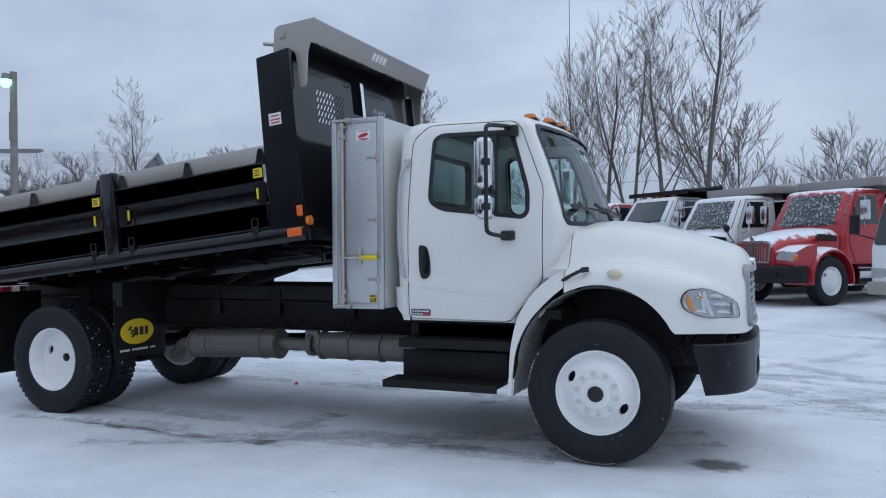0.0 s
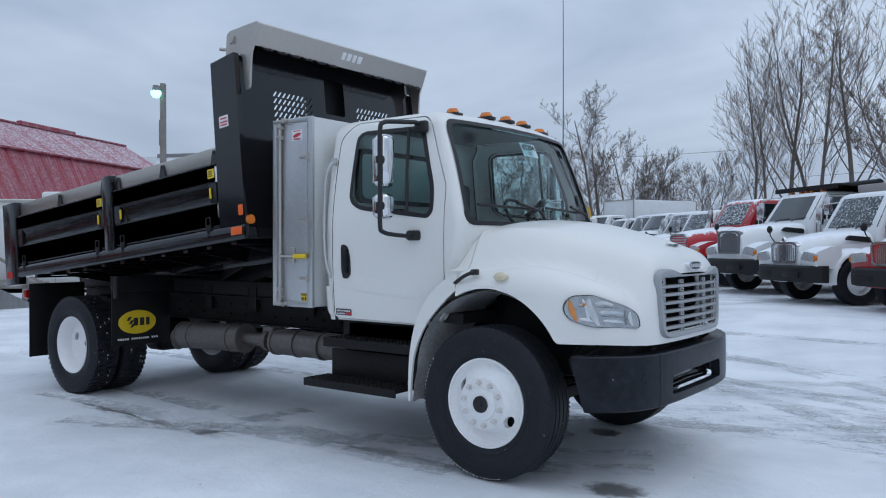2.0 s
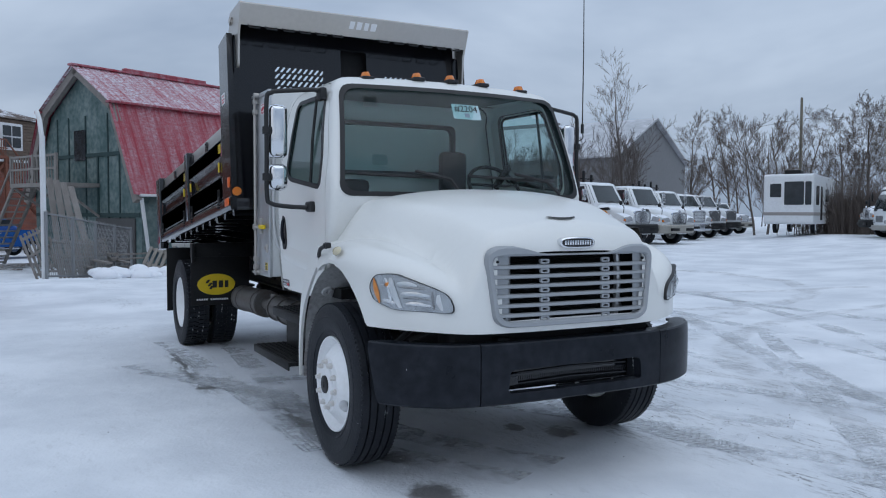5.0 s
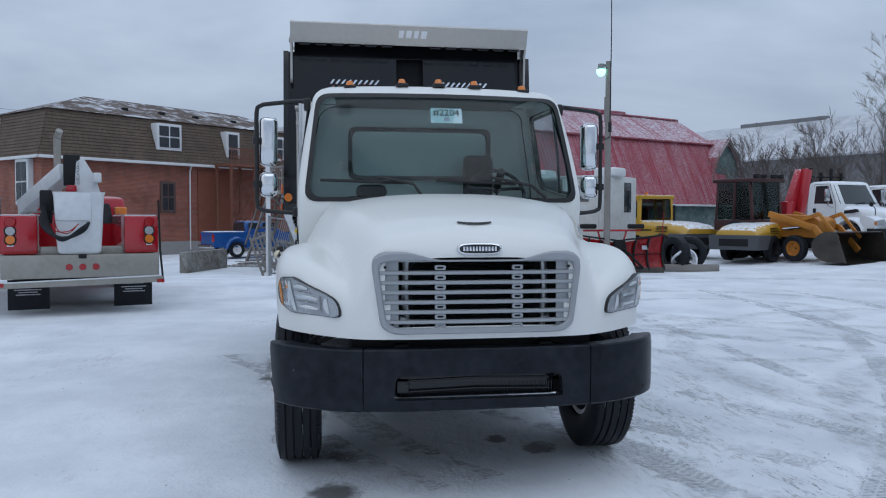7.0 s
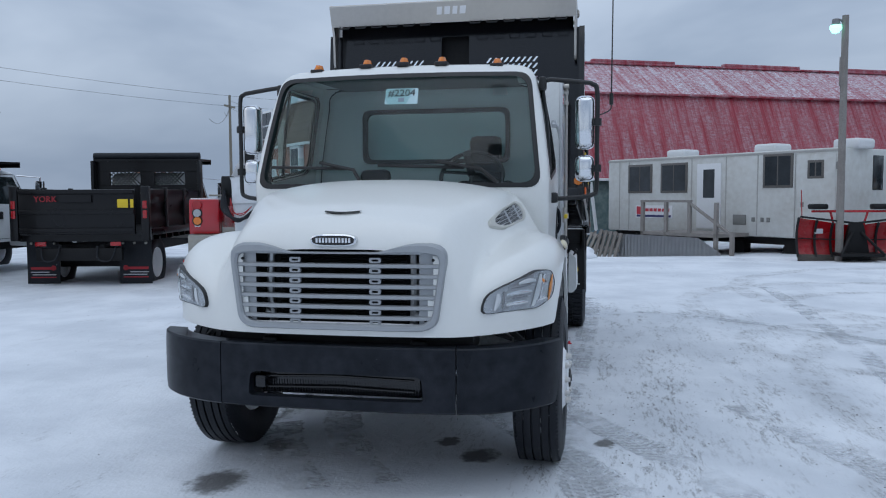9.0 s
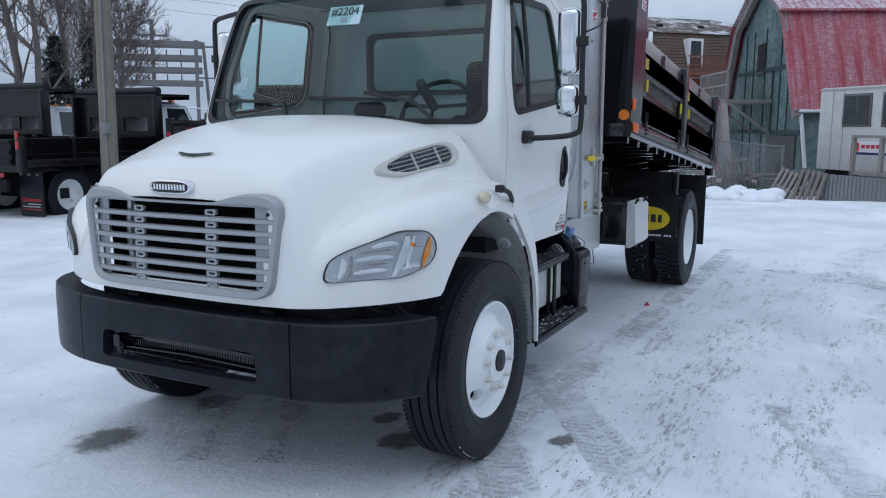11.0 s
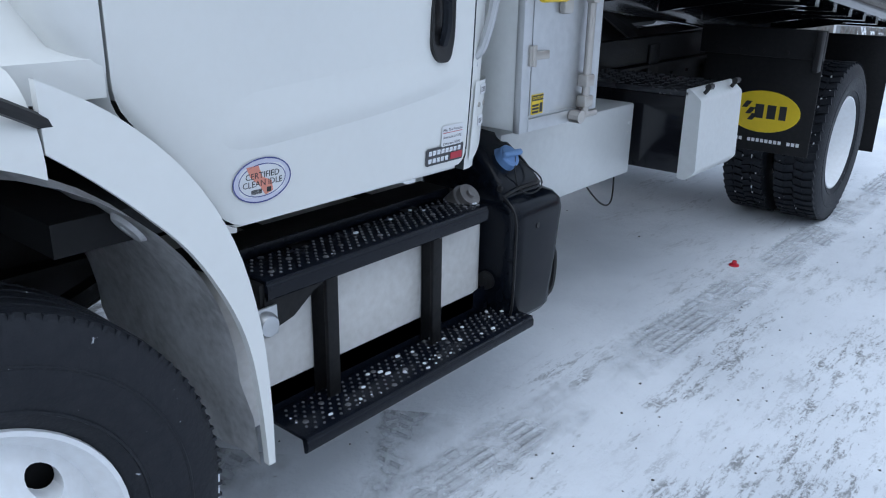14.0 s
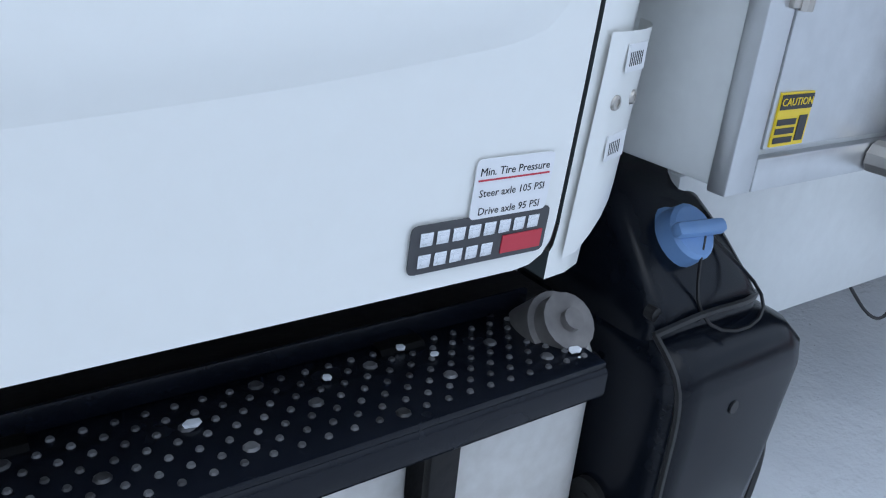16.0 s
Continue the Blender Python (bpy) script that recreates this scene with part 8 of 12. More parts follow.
# gable boards, windows, balcony and stair
bm = BM()
box(bm, 0.2, 0.245, 1.0, 7.0, 4.55, 4.7)
box(bm, 0.2, 0.245, 3.0, 3.1, 2.3, 4.6)
box(bm, 0.2, 0.245, 0.2, 8.0, 2.2, 2.35)
for y in (1.5, 2.3, 3.9, 5.2, 6.1):
    box(bm, 0.215, 0.245, y, y + 0.07, 0.1, 6.2)
part("gable_trim", bm, material("dark_green_trim", (0.03, 0.06, 0.06), 0.8), BARN)
for y0, y1, z0, z1 in ((3.9, 4.75, 4.45, 5.65), (0.5, 3.2, 0.05, 2.15)):
    bm = BM()
    box(bm, 0.19, 0.24, y0, y1, z0, z1)
    part("loft_window" if z0 > 1 else "barn_door", bm, WINDOW if z0 > 1 else material("grey_barn_door", (0.08, 0.08, 0.08), 0.8), BARN, "small dark loft window" if z0 > 1 else "dark grey barn door")
bm = BM()
box(bm, -1.5, 0.2, 2.9, 6.6, 3.35, 3.5)
for y in (2.95, 4.7, 6.5):
    box(bm, -1.5, -1.4, y, y + 0.1, 3.4, 4.6)
    tube(bm, [(-1.4, y, 3.35), (0.2, y, 2.2)], 0.06, 4)
for z in (4.0, 4.5):
    box(bm, -1.48, -1.42, 2.95, 6.55, z, z + 0.08)
for y in np.linspace(3.1, 6.4, 16):
    box(bm, -1.47, -1.43, y, y + 0.04, 3.5, 4.5)
part("loft_balcony", bm, GREYWOOD, BARN, "grey wooden loft balcony")
bm = BM()
for k in range(12):
    y, z = 6.6 + 0.25 * k, 3.2 - 0.27 * k
    box(bm, -1.4, -0.5, y, y + 0.28, z - 0.04, z + 0.02)
for x in (-1.4, -0.5):
    tube(bm, [(x, 6.5, 3.4), (x, 9.6, 0.0)], 0.07, 4)
    tube(bm, [(x, 6.5, 4.4), (x, 9.6, 1.0)], 0.04, 4)
part("loft_stair", bm, GREYWOOD, BARN, "grey wooden outside stair")
bm = BM()
rod(bm, (0.5, -0.1, 0.0), (0.1, -0.12, 2.9), 0.07, 8)
rod(bm, (BL - 0.6, -0.15, 0.0), (BL - 0.6, -0.15, 3.0), 0.05, 8)
part("downpipe", bm, WHITETRIM, BARN, "pale downpipe")
bm = BM()
box(bm, 0.0, BL, -0.25, -0.12, EZ - 0.2, EZ - 0.1, 0.02)
part("gutter", bm, WHITETRIM, BARN)
# second lower barn wing behind
WING = empty("barn_wing", Matrix.Translation((-38.1, 27.2, -0.5)) @ Matrix.Rotation(math.atan2(0.423, 0.906), 4, "Z") @ Matrix.Diagonal((1, 1.05, 1.06, 1)), "small green barn wing with a steep red snow-dusted roof", "barn")
bm = BM()
prism(bm, [(0, 0), (2.8, 0), (2.8, 3.3), (2.35, 5.0), (1.4, 6.0), (0.45, 5.0), (0, 3.3)], "x", -6, 1.2)
part("wall", bm, TEAL, WING)
for pts in (((-0.2, 3.0), (0.45, 5.1)), ((0.45, 5.1), (1.4, 6.15)), ((1.4, 6.15), (2.35, 5.1)), ((2.35, 5.1), (3.0, 3.0))):
    bm = BM()
    rows = []
    for k in range(37):
        x = -6 + 7.4 * k / 36
        for dx, h in ((0, 0), (0.03, 0.03), (0.07, 0.03), (0.1, 0)):
            rows.append([(x + dx, y, z + h + 0.03) for y, z in pts])
    patch(bm, rows)
    part("roof", bm, REDSNOW if pts[0][1] > 4 else BARNRED, WING)
bm = BM()
edge = [(-0.24, 2.9), (0.42, 5.16), (1.4, 6.24), (2.38, 5.16), (3.04, 2.9)]
for (ya, za), (yb, zb) in zip(edge, edge[1:]):
    prism(bm, [(ya, za), (yb, zb), (yb, zb - 0.22), (ya, za - 0.22)], "x", 1.38, 1.45)
part("gable_board", bm, GREYWOOD, WING)
bm = BM()
tube(bm, [(1.25, -0.05, 3.0), (1.25, -0.05, 0.1)], 0.05, 6)
part("downpipe", bm, WHITETRIM, WING)

# ================= brick house =================
BRICK = material("red_brick", (0.30, 0.085, 0.05), 0.85, spots=(0.2, 0.065, 0.045), amount=0.4, scale=1.2, fine=9)
bt_n, bt_l = BRICK.node_tree.nodes, BRICK.node_tree.links
bt = bt_n.new("ShaderNodeTexBrick")
bt.inputs["Scale"].default_value, bt.inputs["Mortar Size"].default_value = 1.0, 0.008
bt.inputs["Brick Width"].default_value, bt.inputs["Row Height"].default_value = 0.23, 0.075
bt.inputs["Color1"].default_value, bt.inputs["Color2"].default_value, bt.inputs["Mortar"].default_value = (0.33, 0.09, 0.05, 1), (0.24, 0.07, 0.045, 1), (0.28, 0.2, 0.17, 1)
bc = bt_n.new("ShaderNodeTexCoord")
bs, bj = bt_n.new("ShaderNodeSeparateXYZ"), bt_n.new("ShaderNodeCombineXYZ")
ba = bt_n.new("ShaderNodeMath")
bt_l.new(bc.outputs["Object"], bs.inputs[0])
bt_l.new(bs.outputs[0], ba.inputs[0])
bt_l.new(bs.outputs[1], ba.inputs[1])
bt_l.new(ba.outputs[0], bj.inputs[0])
bt_l.new(bs.outputs[2], bj.inputs[1])
bt_l.new(bj.outputs[0], bt.inputs["Vector"])
stain, stain_r, stain_m = bt_n.new("ShaderNodeTexNoise"), bt_n.new("ShaderNodeMapRange"), bt_n.new("ShaderNodeMix")
stain.inputs["Scale"].default_value, stain.inputs["Detail"].default_value, stain.inputs["Roughness"].default_value = 0.55, 8, 0.72
stain_r.inputs["From Min"].default_value, stain_r.inputs["From Max"].default_value, stain_r.inputs["To Max"].default_value = 0.46, 0.66, 0.75
stain_m.data_type = "RGBA"
stain_m.inputs[7].default_value = (0.13, 0.05, 0.035, 1)
bt_l.new(bc.outputs["Object"], stain.inputs["Vector"])
bt_l.new(stain.outputs[0], stain_r.inputs[0])
bt_l.new(stain_r.outputs[0], stain_m.inputs[0])
bt_l.new(bt.outputs["Color"], stain_m.inputs[6])
bt_l.new(stain_m.outputs[2], BRICK.node_tree.nodes["Principled BSDF"].inputs["Base Color"])
SHINGLE = material("brown_roof_shingles", (0.085, 0.06, 0.045), 0.9, spots=(0.15, 0.11, 0.085), amount=0.5, scale=1.0, fine=7, bump=0.3, bump_scale=9)


def snowy_shingle():
    m = material("shingles_under_snow", (0.1, 0.07, 0.055), 0.9)
    n, l = m.node_tree.nodes, m.node_tree.links
    b = n["Principled BSDF"]
    src = b.inputs["Base Color"].links[0].from_socket
    tc, nz, mr, mx = n.new("ShaderNodeTexCoord"), n.new("ShaderNodeTexNoise"), n.new("ShaderNodeMapRange"), n.new("ShaderNodeMix")
    nz.inputs["Scale"].default_value, nz.inputs["Detail"].default_value, nz.inputs["Roughness"].default_value = 0.9, 8, 0.75
    mr.inputs["From Min"].default_value, mr.inputs["From Max"].default_value = 0.5, 0.62
    mx.data_type = "RGBA"
    mx.inputs[7].default_value = (0.65, 0.66, 0.7, 1)
    l.new(tc.outputs["Object"], nz.inputs["Vector"])
    l.new(nz.outputs[0], mr.inputs[0])
    l.new(mr.outputs[0], mx.inputs[0])
    l.new(src, mx.inputs[6])
    l.new(mx.outputs[2], b.inputs["Base Color"])
    return m


SHINGLESNOW = snowy_shingle()
# local x runs along the long wall, y goes back into the house
HOUSE = empty("brick_house", Matrix.Translation((-40.11, -8.25, -0.55)) @ Matrix.Rotation(math.atan2(0.724, -0.69), 4, "Z"), "two-storey red brick house with brown shingled mansard roof", "house")
HL, HD, HE, HT = 22.0, 10.5, 5.35, 8.0
bm = BM()
box(bm, 0, HL, 0, HD, -0.2, HE)
part("wall", bm, BRICK, HOUSE, "red brick walls")
bm = BM()
box(bm, -0.05, HL + 0.05, -0.06, HD, -0.2, 0.65)
part("foundation", bm, material("pale_concrete", (0.3, 0.29, 0.28), 0.9, bump=0.1), HOUSE)
bm = BM()
lo = [(-0.3, -0.3, HE), (HL + 0.3, -0.3, HE), (HL + 0.3, HD + 0.3, HE), (-0.3, HD + 0.3, HE)]
hi = [(0.75, 0.75, HT), (HL - 0.75, 0.75, HT), (HL - 0.75, HD - 0.75, HT), (0.75, HD - 0.75, HT)]
rows = 14
for k in range(4):
    a0, a1, b0, b1 = Vector(lo[k]), Vector(lo[(k + 1) % 4]), Vector(hi[k]), Vector(hi[(k + 1) % 4])
    nrm = (a1 - a0).cross(b0 - a0).normalized()
    grid = []
    for r in range(rows):
        f0, f1 = r / rows, (r + 1) / rows
        grid.append([a0.lerp(b0, f0) + nrm * 0.03, a1.lerp(b1, f0) + nrm * 0.03])
        grid.append([a0.lerp(b0, f1), a1.lerp(b1, f1)])
    patch(bm, grid)
part("mansard", bm, SHINGLE, HOUSE, "steep brown shingled mansard", 20)
bm = BM()
ridge = [(5.2, HD / 2, HT + 1.55), (HL - 5.2, HD / 2, HT + 1.55)]
e = [(0.6, 0.6, HT), (HL - 0.6, 0.6, HT), (HL - 0.6, HD - 0.6, HT), (0.6, HD - 0.6, HT)]
vs = [bm.verts.new(p) for p in e + ridge]
for f in ((0, 1, 5, 4), (1, 2, 5), (2, 3, 4, 5), (3, 0, 4)):
    bm.faces.new([vs[i] for i in f])
part("roof", bm, SHINGLESNOW, HOUSE, "low brown roof patched with snow")
for x in (6, 8.5, 11, 14, 17):
    bm = BM()
    box(bm, x, x + 0.35, 2.2, 2.5, HT + 0.45, HT + 0.72, 0.03)
    part("roof_vent", bm, DARK, HOUSE)
bm = BM()
box(bm, -0.42, HL + 0.4, -0.42, -0.3, HE - 0.12, HE + 0.04, 0.02)
box(bm, -0.42, -0.3, -0.42, HD + 0.4, HE - 0.12, HE + 0.04, 0.02)
part("gutter", bm, WHITETRIM, HOUSE, "white gutter")


FRAMEDARK = material("brown_window_frame", (0.1, 0.06, 0.05), 0.7)


def house_window(x0, x1, z0, z1, side="front"):
    b = BM()
    if side == "front":
        y = 0.2 if z0 > HE else -0.03
        if z0 < HE:
            y += 0.24
        box(b, x0 - 0.12, x1 + 0.12, y - 0.28, y + 0.35, z0 - 0.12, z1 + 0.12, 0.02)
        frame_ob = part("window_frame", b, WHITETRIM if z0 > HE else FRAMEDARK, HOUSE, "white window frame" if z0 > HE else "brown window frame in the brick")
        n = 2 if x1 - x0 > 0.8 else 1
        for k in range(n):
            for j in range(2):
                b = BM()
                box(b, x0 + (x1 - x0) * k / n + 0.05, x0 + (x1 - x0) * (k + 1) / n - 0.05, y - 0.31, y - 0.27, z0 + (z1 - z0) * j / 2 + 0.05, z0 + (z1 - z0) * (j + 1) / 2 - 0.04)
                part("pane", b, WINDOW, frame_ob)
    else:
        x = 0.2 if z0 > HE else -0.03
        box(b, x - 0.28, x + 0.35, x0 - 0.12, x1 + 0.12, z0 - 0.12, z1 + 0.12, 0.02)
        frame_ob = part("window_frame", b, WHITETRIM, HOUSE, "white window frame")
        for k in range(2):
            for j in range(2):
                b = BM()
                box(b, x - 0.31, x - 0.27, x0 + (x1 - x0) * k / 2 + 0.05, x0 + (x1 - x0) * (k + 1) / 2 - 0.05, z0 + (z1 - z0) * j / 2 + 0.05, z0 + (z1 - z0) * (j + 1) / 2 - 0.04)
                part("pane", b, WINDOW, frame_ob)


house_window(6.9, 8.35, 6.25, 7.6)
house_window(11.9, 12.7, 5.6, 7.5)
house_window(15.8, 17.2, 6.1, 7.5)
house_window(7.1, 7.9, 2.5, 4.15)
house_window(6.0, 7.6, 5.95, 7.7, "side")
house_window(1.0, 2.2, 2.9, 5.1, "side")
bm = BM()
tube(bm, [(9.0, -0.3, HE - 0.1), (9.0, -0.12, HE - 0.4), (9.0, -0.1, 0.1)], 0.045, 6)
part("downpipe", bm, WHITETRIM, HOUSE)
bm = BM()
box(bm, 9.6, 12.0, -0.08, -0.02, 0.6, HE - 0.3)
part("boarded_bay", bm, material("rust_painted_board", (0.22, 0.07, 0.04), 0.8), HOUSE, "rust-red boarded bay")
RUSTWOOD = material("rust_brown_stair_wood", (0.2, 0.075, 0.045), 0.8, spots=(0.14, 0.06, 0.04))
bm = BM()
box(bm, 10.6, 14.4, -2.0, -0.3, HE - 0.05, HE + 0.1)
for x in (10.7, 12.5, 14.3):
    for y in (-1.95, -0.5):
        box(bm, x - 0.07, x + 0.07, y - 0.07, y + 0.07, 0, HE)
for z in (HE + 0.5, HE + 1.0):
    box(bm, 10.6, 14.4, -2.0, -1.93, z, z + 0.07)
for x in np.linspace(10.7, 14.3, 26):
    box(bm, x - 0.02, x + 0.02, -1.98, -1.95, HE + 0.1, HE + 1.0)
for k in range(18):
    box(bm, 14.4 + 0.27 * k, 14.7 + 0.27 * k, -1.9, -0.9, HE - 0.28 * k - 0.05, HE - 0.28 * k)
for y in (-1.9, -0.9):
    tube(bm, [(14.4, y, HE), (19.2, y, 0.2)], 0.1, 4)
    tube(bm, [(14.4, y, HE + 1.0), (19.2, y, 1.2)], 0.05, 4)
    tube(bm, [(10.7, y, 0.3), (14.3, y, HE - 0.2)], 0.06, 4)
part("fire_stair", bm, RUSTWOOD, HOUSE, "rust-brown wooden outside stair and landing")
bm = BM()
box(bm, 0, 3.7, -0.18, 0.18, -0.6, 0.78, 0.06)
whole("retaining_wall", bm, material("grey_concrete_wall", (0.3, 0.29, 0.275), 0.9, spots=(0.14, 0.125, 0.11), amount=0.6, scale=1.6, fine=7, bump=0.25), "low grey stained concrete retaining wall", "wall", m=pose(-32.2, 1.95, -0.62, 0, 0, -19))
GREYRAIL = material("grey_rail_steel", (0.3, 0.3, 0.31), 0.6)
RAIL = empty("railing", HOUSE.matrix_world @ Matrix.Translation((-4.2, -1.2, 0.2)), "grey metal railing beside the brick house", "railing")
for x in np.linspace(0, 5.0, 26):
    bm = BM()
    rod(bm, (x, 0, 0.1), (x, 0, 1.15), 0.022, 5)
    part("baluster", bm, GREYRAIL, RAIL)
bm = BM()
for z in (0.12, 1.15):
    box(bm, -0.05, 5.05, -0.025, 0.025, z - 0.025, z + 0.025)
part("rail_bar", bm, GREYRAIL, RAIL)
PLANK = material("snow_dusted_old_planks", (0.16, 0.13, 0.11), 0.9, spots=(0.6, 0.61, 0.63), amount=0.45, scale=2, fine=8)
rnd = random.Random(41)
for k in range(9):
    bm = BM()
    L = rnd.uniform(1.4, 3.0)
    box(bm, -L / 2, L / 2, -0.1, 0.1, 0, 0.05, 0.008)
    x, y = -33.6 + rnd.uniform(-1.6, 1.2), 3.9 + rnd.uniform(-1.0, 1.6)
    whole("plank", bm, PLANK, "old plank lying in the snow", "plank", "scattered planks", m=pose(x, y, ground_z(x, y) + 0.03 * (k % 4), 0, 0, 75 + rnd.uniform(-30, 30)))

# ================= grey shed far off =================
SHED = empty("grey_shed", Matrix.Translation((-43.66, 44.4, 0.55)) @ Matrix.Rotation(math.atan2(0.423, 0.906), 4, "Z"), "long grey shed with a snow-covered roof", "shed")
THINSNOW = material("thin_snow_on_steel", (0.42, 0.43, 0.45), 0.75, spots=(0.6, 0.61, 0.64), amount=0.5, scale=0.5, fine=2)
GREYSIDING = material("grey_metal_siding", (0.2, 0.2, 0.205), 0.7, spots=(0.24, 0.24, 0.245), amount=0.3, scale=0.4, fine=3)
bm = BM()
prism(bm, [(0, -0.3), (15, -0.3), (15, 5.6), (7.5, 8.9), (0, 5.6)], "x", -34, 0)
part("wall", bm, GREYSIDING, SHED)
for pts in (((-0.4, 5.45), (7.5, 9.05)), ((15.4, 5.45), (7.5, 9.05))):
    bm = BM()
    prism(bm, [pts[0], pts[1], (pts[1][0], pts[1][1] + 0.15), (pts[0][0], pts[0][1] + 0.15)], "x", -34.4, 0.4)
    part("roof", bm, THINSNOW, SHED, "snow-covered roof")
bm = BM()
box(bm, -17, -9, 7.2, 7.8, 9.0, 9.4)
part("ridge_vent", bm, GREYSIDING, SHED)
# ================= site office trailer =================
TRAILWHITE = material("off_white_trailer_panel", (0.6, 0.61, 0.59), 0.5, spots=(0.42, 0.4, 0.36), amount=0.3, scale=0.9, fine=6)
TR = empty("office_trailer", Matrix.Translation((-24.7, 8.74, 0.0)) @ Matrix.Rotation(math.atan2(14.62 - 8.74, -18.45 + 24.7), 4, "Z"), "off-white site office trailer with stained panels, windows and a door", "trailer")
TLn, TW = 8.6, 2.5
bm = BM()
box(bm, 0, TLn, 0, TW, 0.42, 2.88, 0.05)
part("body", bm, TRAILWHITE, TR, "off-white panelled trailer body")
bm = BM()
for x in (0.55, 1.0, 3.7, 5.0, 6.1, 7.3):
    box(bm, x, x + 0.03, -0.012, 0.0, 0.45, 2.82)
box(bm, 0.0, TLn, -0.014, 0.0, 2.78, 2.84)
part("panel_seam", bm, material("seam_strip", (0.4, 0.39, 0.37), 0.6), TR)
for x0, x1, z0, z1 in ((1.04, 2.02, 1.76, 2.62), (2.5, 3.5, 1.76, 2.62), (6.35, 7.2, 1.88, 2.74), (7.74, 8.12, 2.12, 2.52)):
    bm = BM()
    box(bm, x0 - 0.05, x1 + 0.05, -0.03, 0.02, z0 - 0.05, z1 + 0.05, 0.008)
    fr = part("window_frame", bm, material("brown_window_frame", (0.12, 0.11, 0.1), 0.5), TR)
    for k in range(2):
        bm = BM()
        box(bm, x0 + (x1 - x0) * k / 2 + 0.02, x0 + (x1 - x0) * (k + 1) / 2 - 0.02, -0.036, -0.028, z0 + 0.02, z1 - 0.02)
        part("pane", bm, WINDOW, fr)
bm = BM()
box(bm, 3.95, 4.85, -0.04, 0.02, 0.6, 2.6, 0.01)
dr = part("door", bm, WHITETRIM, TR, "white door with a tall pane")
bm = BM()
box(bm, 4.2, 4.62, -0.047, -0.039, 1.55, 2.42)
part("pane", bm, WINDOW, dr)
bm = BM()
box(bm, 7.35, 8.5, -0.02, 0.0, 0.5, 2.72, 0.006)
part("side_panel", bm, TRAILWHITE, TR)
bm = BM()
for x, z in ((5.95, 0.85), (6.25, 0.85), (6.45, 0.85), (7.5, 1.3)):
    box(bm, x, x + 0.1, -0.03, 0.0, z, z + 0.13, 0.01)
box(bm, 5.3, 5.75, -0.03, 0.0, 0.75, 1.05, 0.01)
box(bm, 8.55, 8.62, -0.1, 0.0, 2.3, 2.5, 0.02)
part("hatch", bm, material("grey_hatch", (0.2, 0.2, 0.19), 0.5), TR)
bm = BM()
box(bm, 8.595, 8.62, 1.55, 2.05, 1.75, 2.7, 0.01)
part("end_window", bm, WINDOW, TR, "narrow end window")
for x in (2.1, 5.5, 8.0):
    bm = BM()
    box(bm, x, x + 0.75, 0.6, 1.4, 2.86, 3.14, 0.08, seg=3)
    part("roof_unit", bm, WHITETRIM, TR, "white roof air unit")
bm = BM()
box(bm, 1.35, 2.95, -0.02, 0.0, 0.88, 1.3)
sg = part("sign", bm, LABELWHITE, TR, "white board with a red company mark")
bm = BM()
box(bm, 1.4, 1.72, -0.026, -0.02, 1.0, 1.26)
for k in range(6):
    box(bm, 1.8 + 0.18 * k, 1.94 + 0.18 * k, -0.026, -0.02, 1.1, 1.2)
part("sign_mark", bm, LABELRED, sg)
bm = BM()
box(bm, 1.4, 2.9, -0.026, -0.02, 0.91, 0.985)
part("sign_band", bm, material("navy_print", (0.03, 0.03, 0.12), 0.5), sg)
bm = BM()
for x in (1.2, 7.2):
    for y in (0.3, 2.2):
        rod(bm, (x, y - 0.12, 0.0), (x, y + 0.12, 0.0), 0.36, 16)
box(bm, 0.1, 8.5, 0.3, 2.2, 0.2, 0.42)
for x in (0.3, 3, 5.2, 8.2):
    box(bm, x, x + 0.35, 0.2, 0.5, -0.6, 0.3)
part("undercarriage", bm, FRAMEBLACK, TR)
# porch with ramp skirt
PORCH = empty("porch", TR.matrix_world.copy(), "grey wooden porch with a handrail before the trailer door", "porch")
bm = BM()
box(bm, 3.0, 5.9, -1.5, -0.06, 0.42, 0.52)
part("deck", bm, GREYWOOD, PORCH)
for x, z0, z1 in ((3.05, -0.5, 1.42), (4.0, -0.5, 1.42), (4.9, -0.5, 1.42), (5.85, -0.5, 1.42), (6.4, -0.3, 0.6)):
    bm = BM()
    box(bm, x - 0.05, x + 0.05, -1.5, -1.4, z0, z1)
    part("post", bm, GREYWOOD, PORCH)
bm = BM()
box(bm, 3.0, 4.95, -1.51, -1.39, 1.42, 1.49)
part("handrail", bm, GREYWOOD, PORCH)
bm = BM()
tube(bm, [(4.9, -1.45, 1.4), (6.4, -1.45, 0.5)], 0.05, 4)
part("slanted_rail", bm, GREYWOOD, PORCH)
bm = BM()
rows = []
for k in range(121):
    x = 1.9 + 4.2 * k / 120
    rows.append([(x, -1.58 + (0.02 if k % 4 < 2 else 0), -0.55), (x, -1.56 + (0.02 if k % 4 < 2 else 0), 0.4 if x < 5.3 else 0.4 - 0.5 * (x - 5.3))])
patch(bm, rows)
bmesh.ops.solidify(bm, geom=bm.faces[:], thickness=0.02)
whole("ramp_skirt", bm, ALU, "corrugated galvanised skirt under the porch", "metal sheet", m=TR.matrix_world.copy())
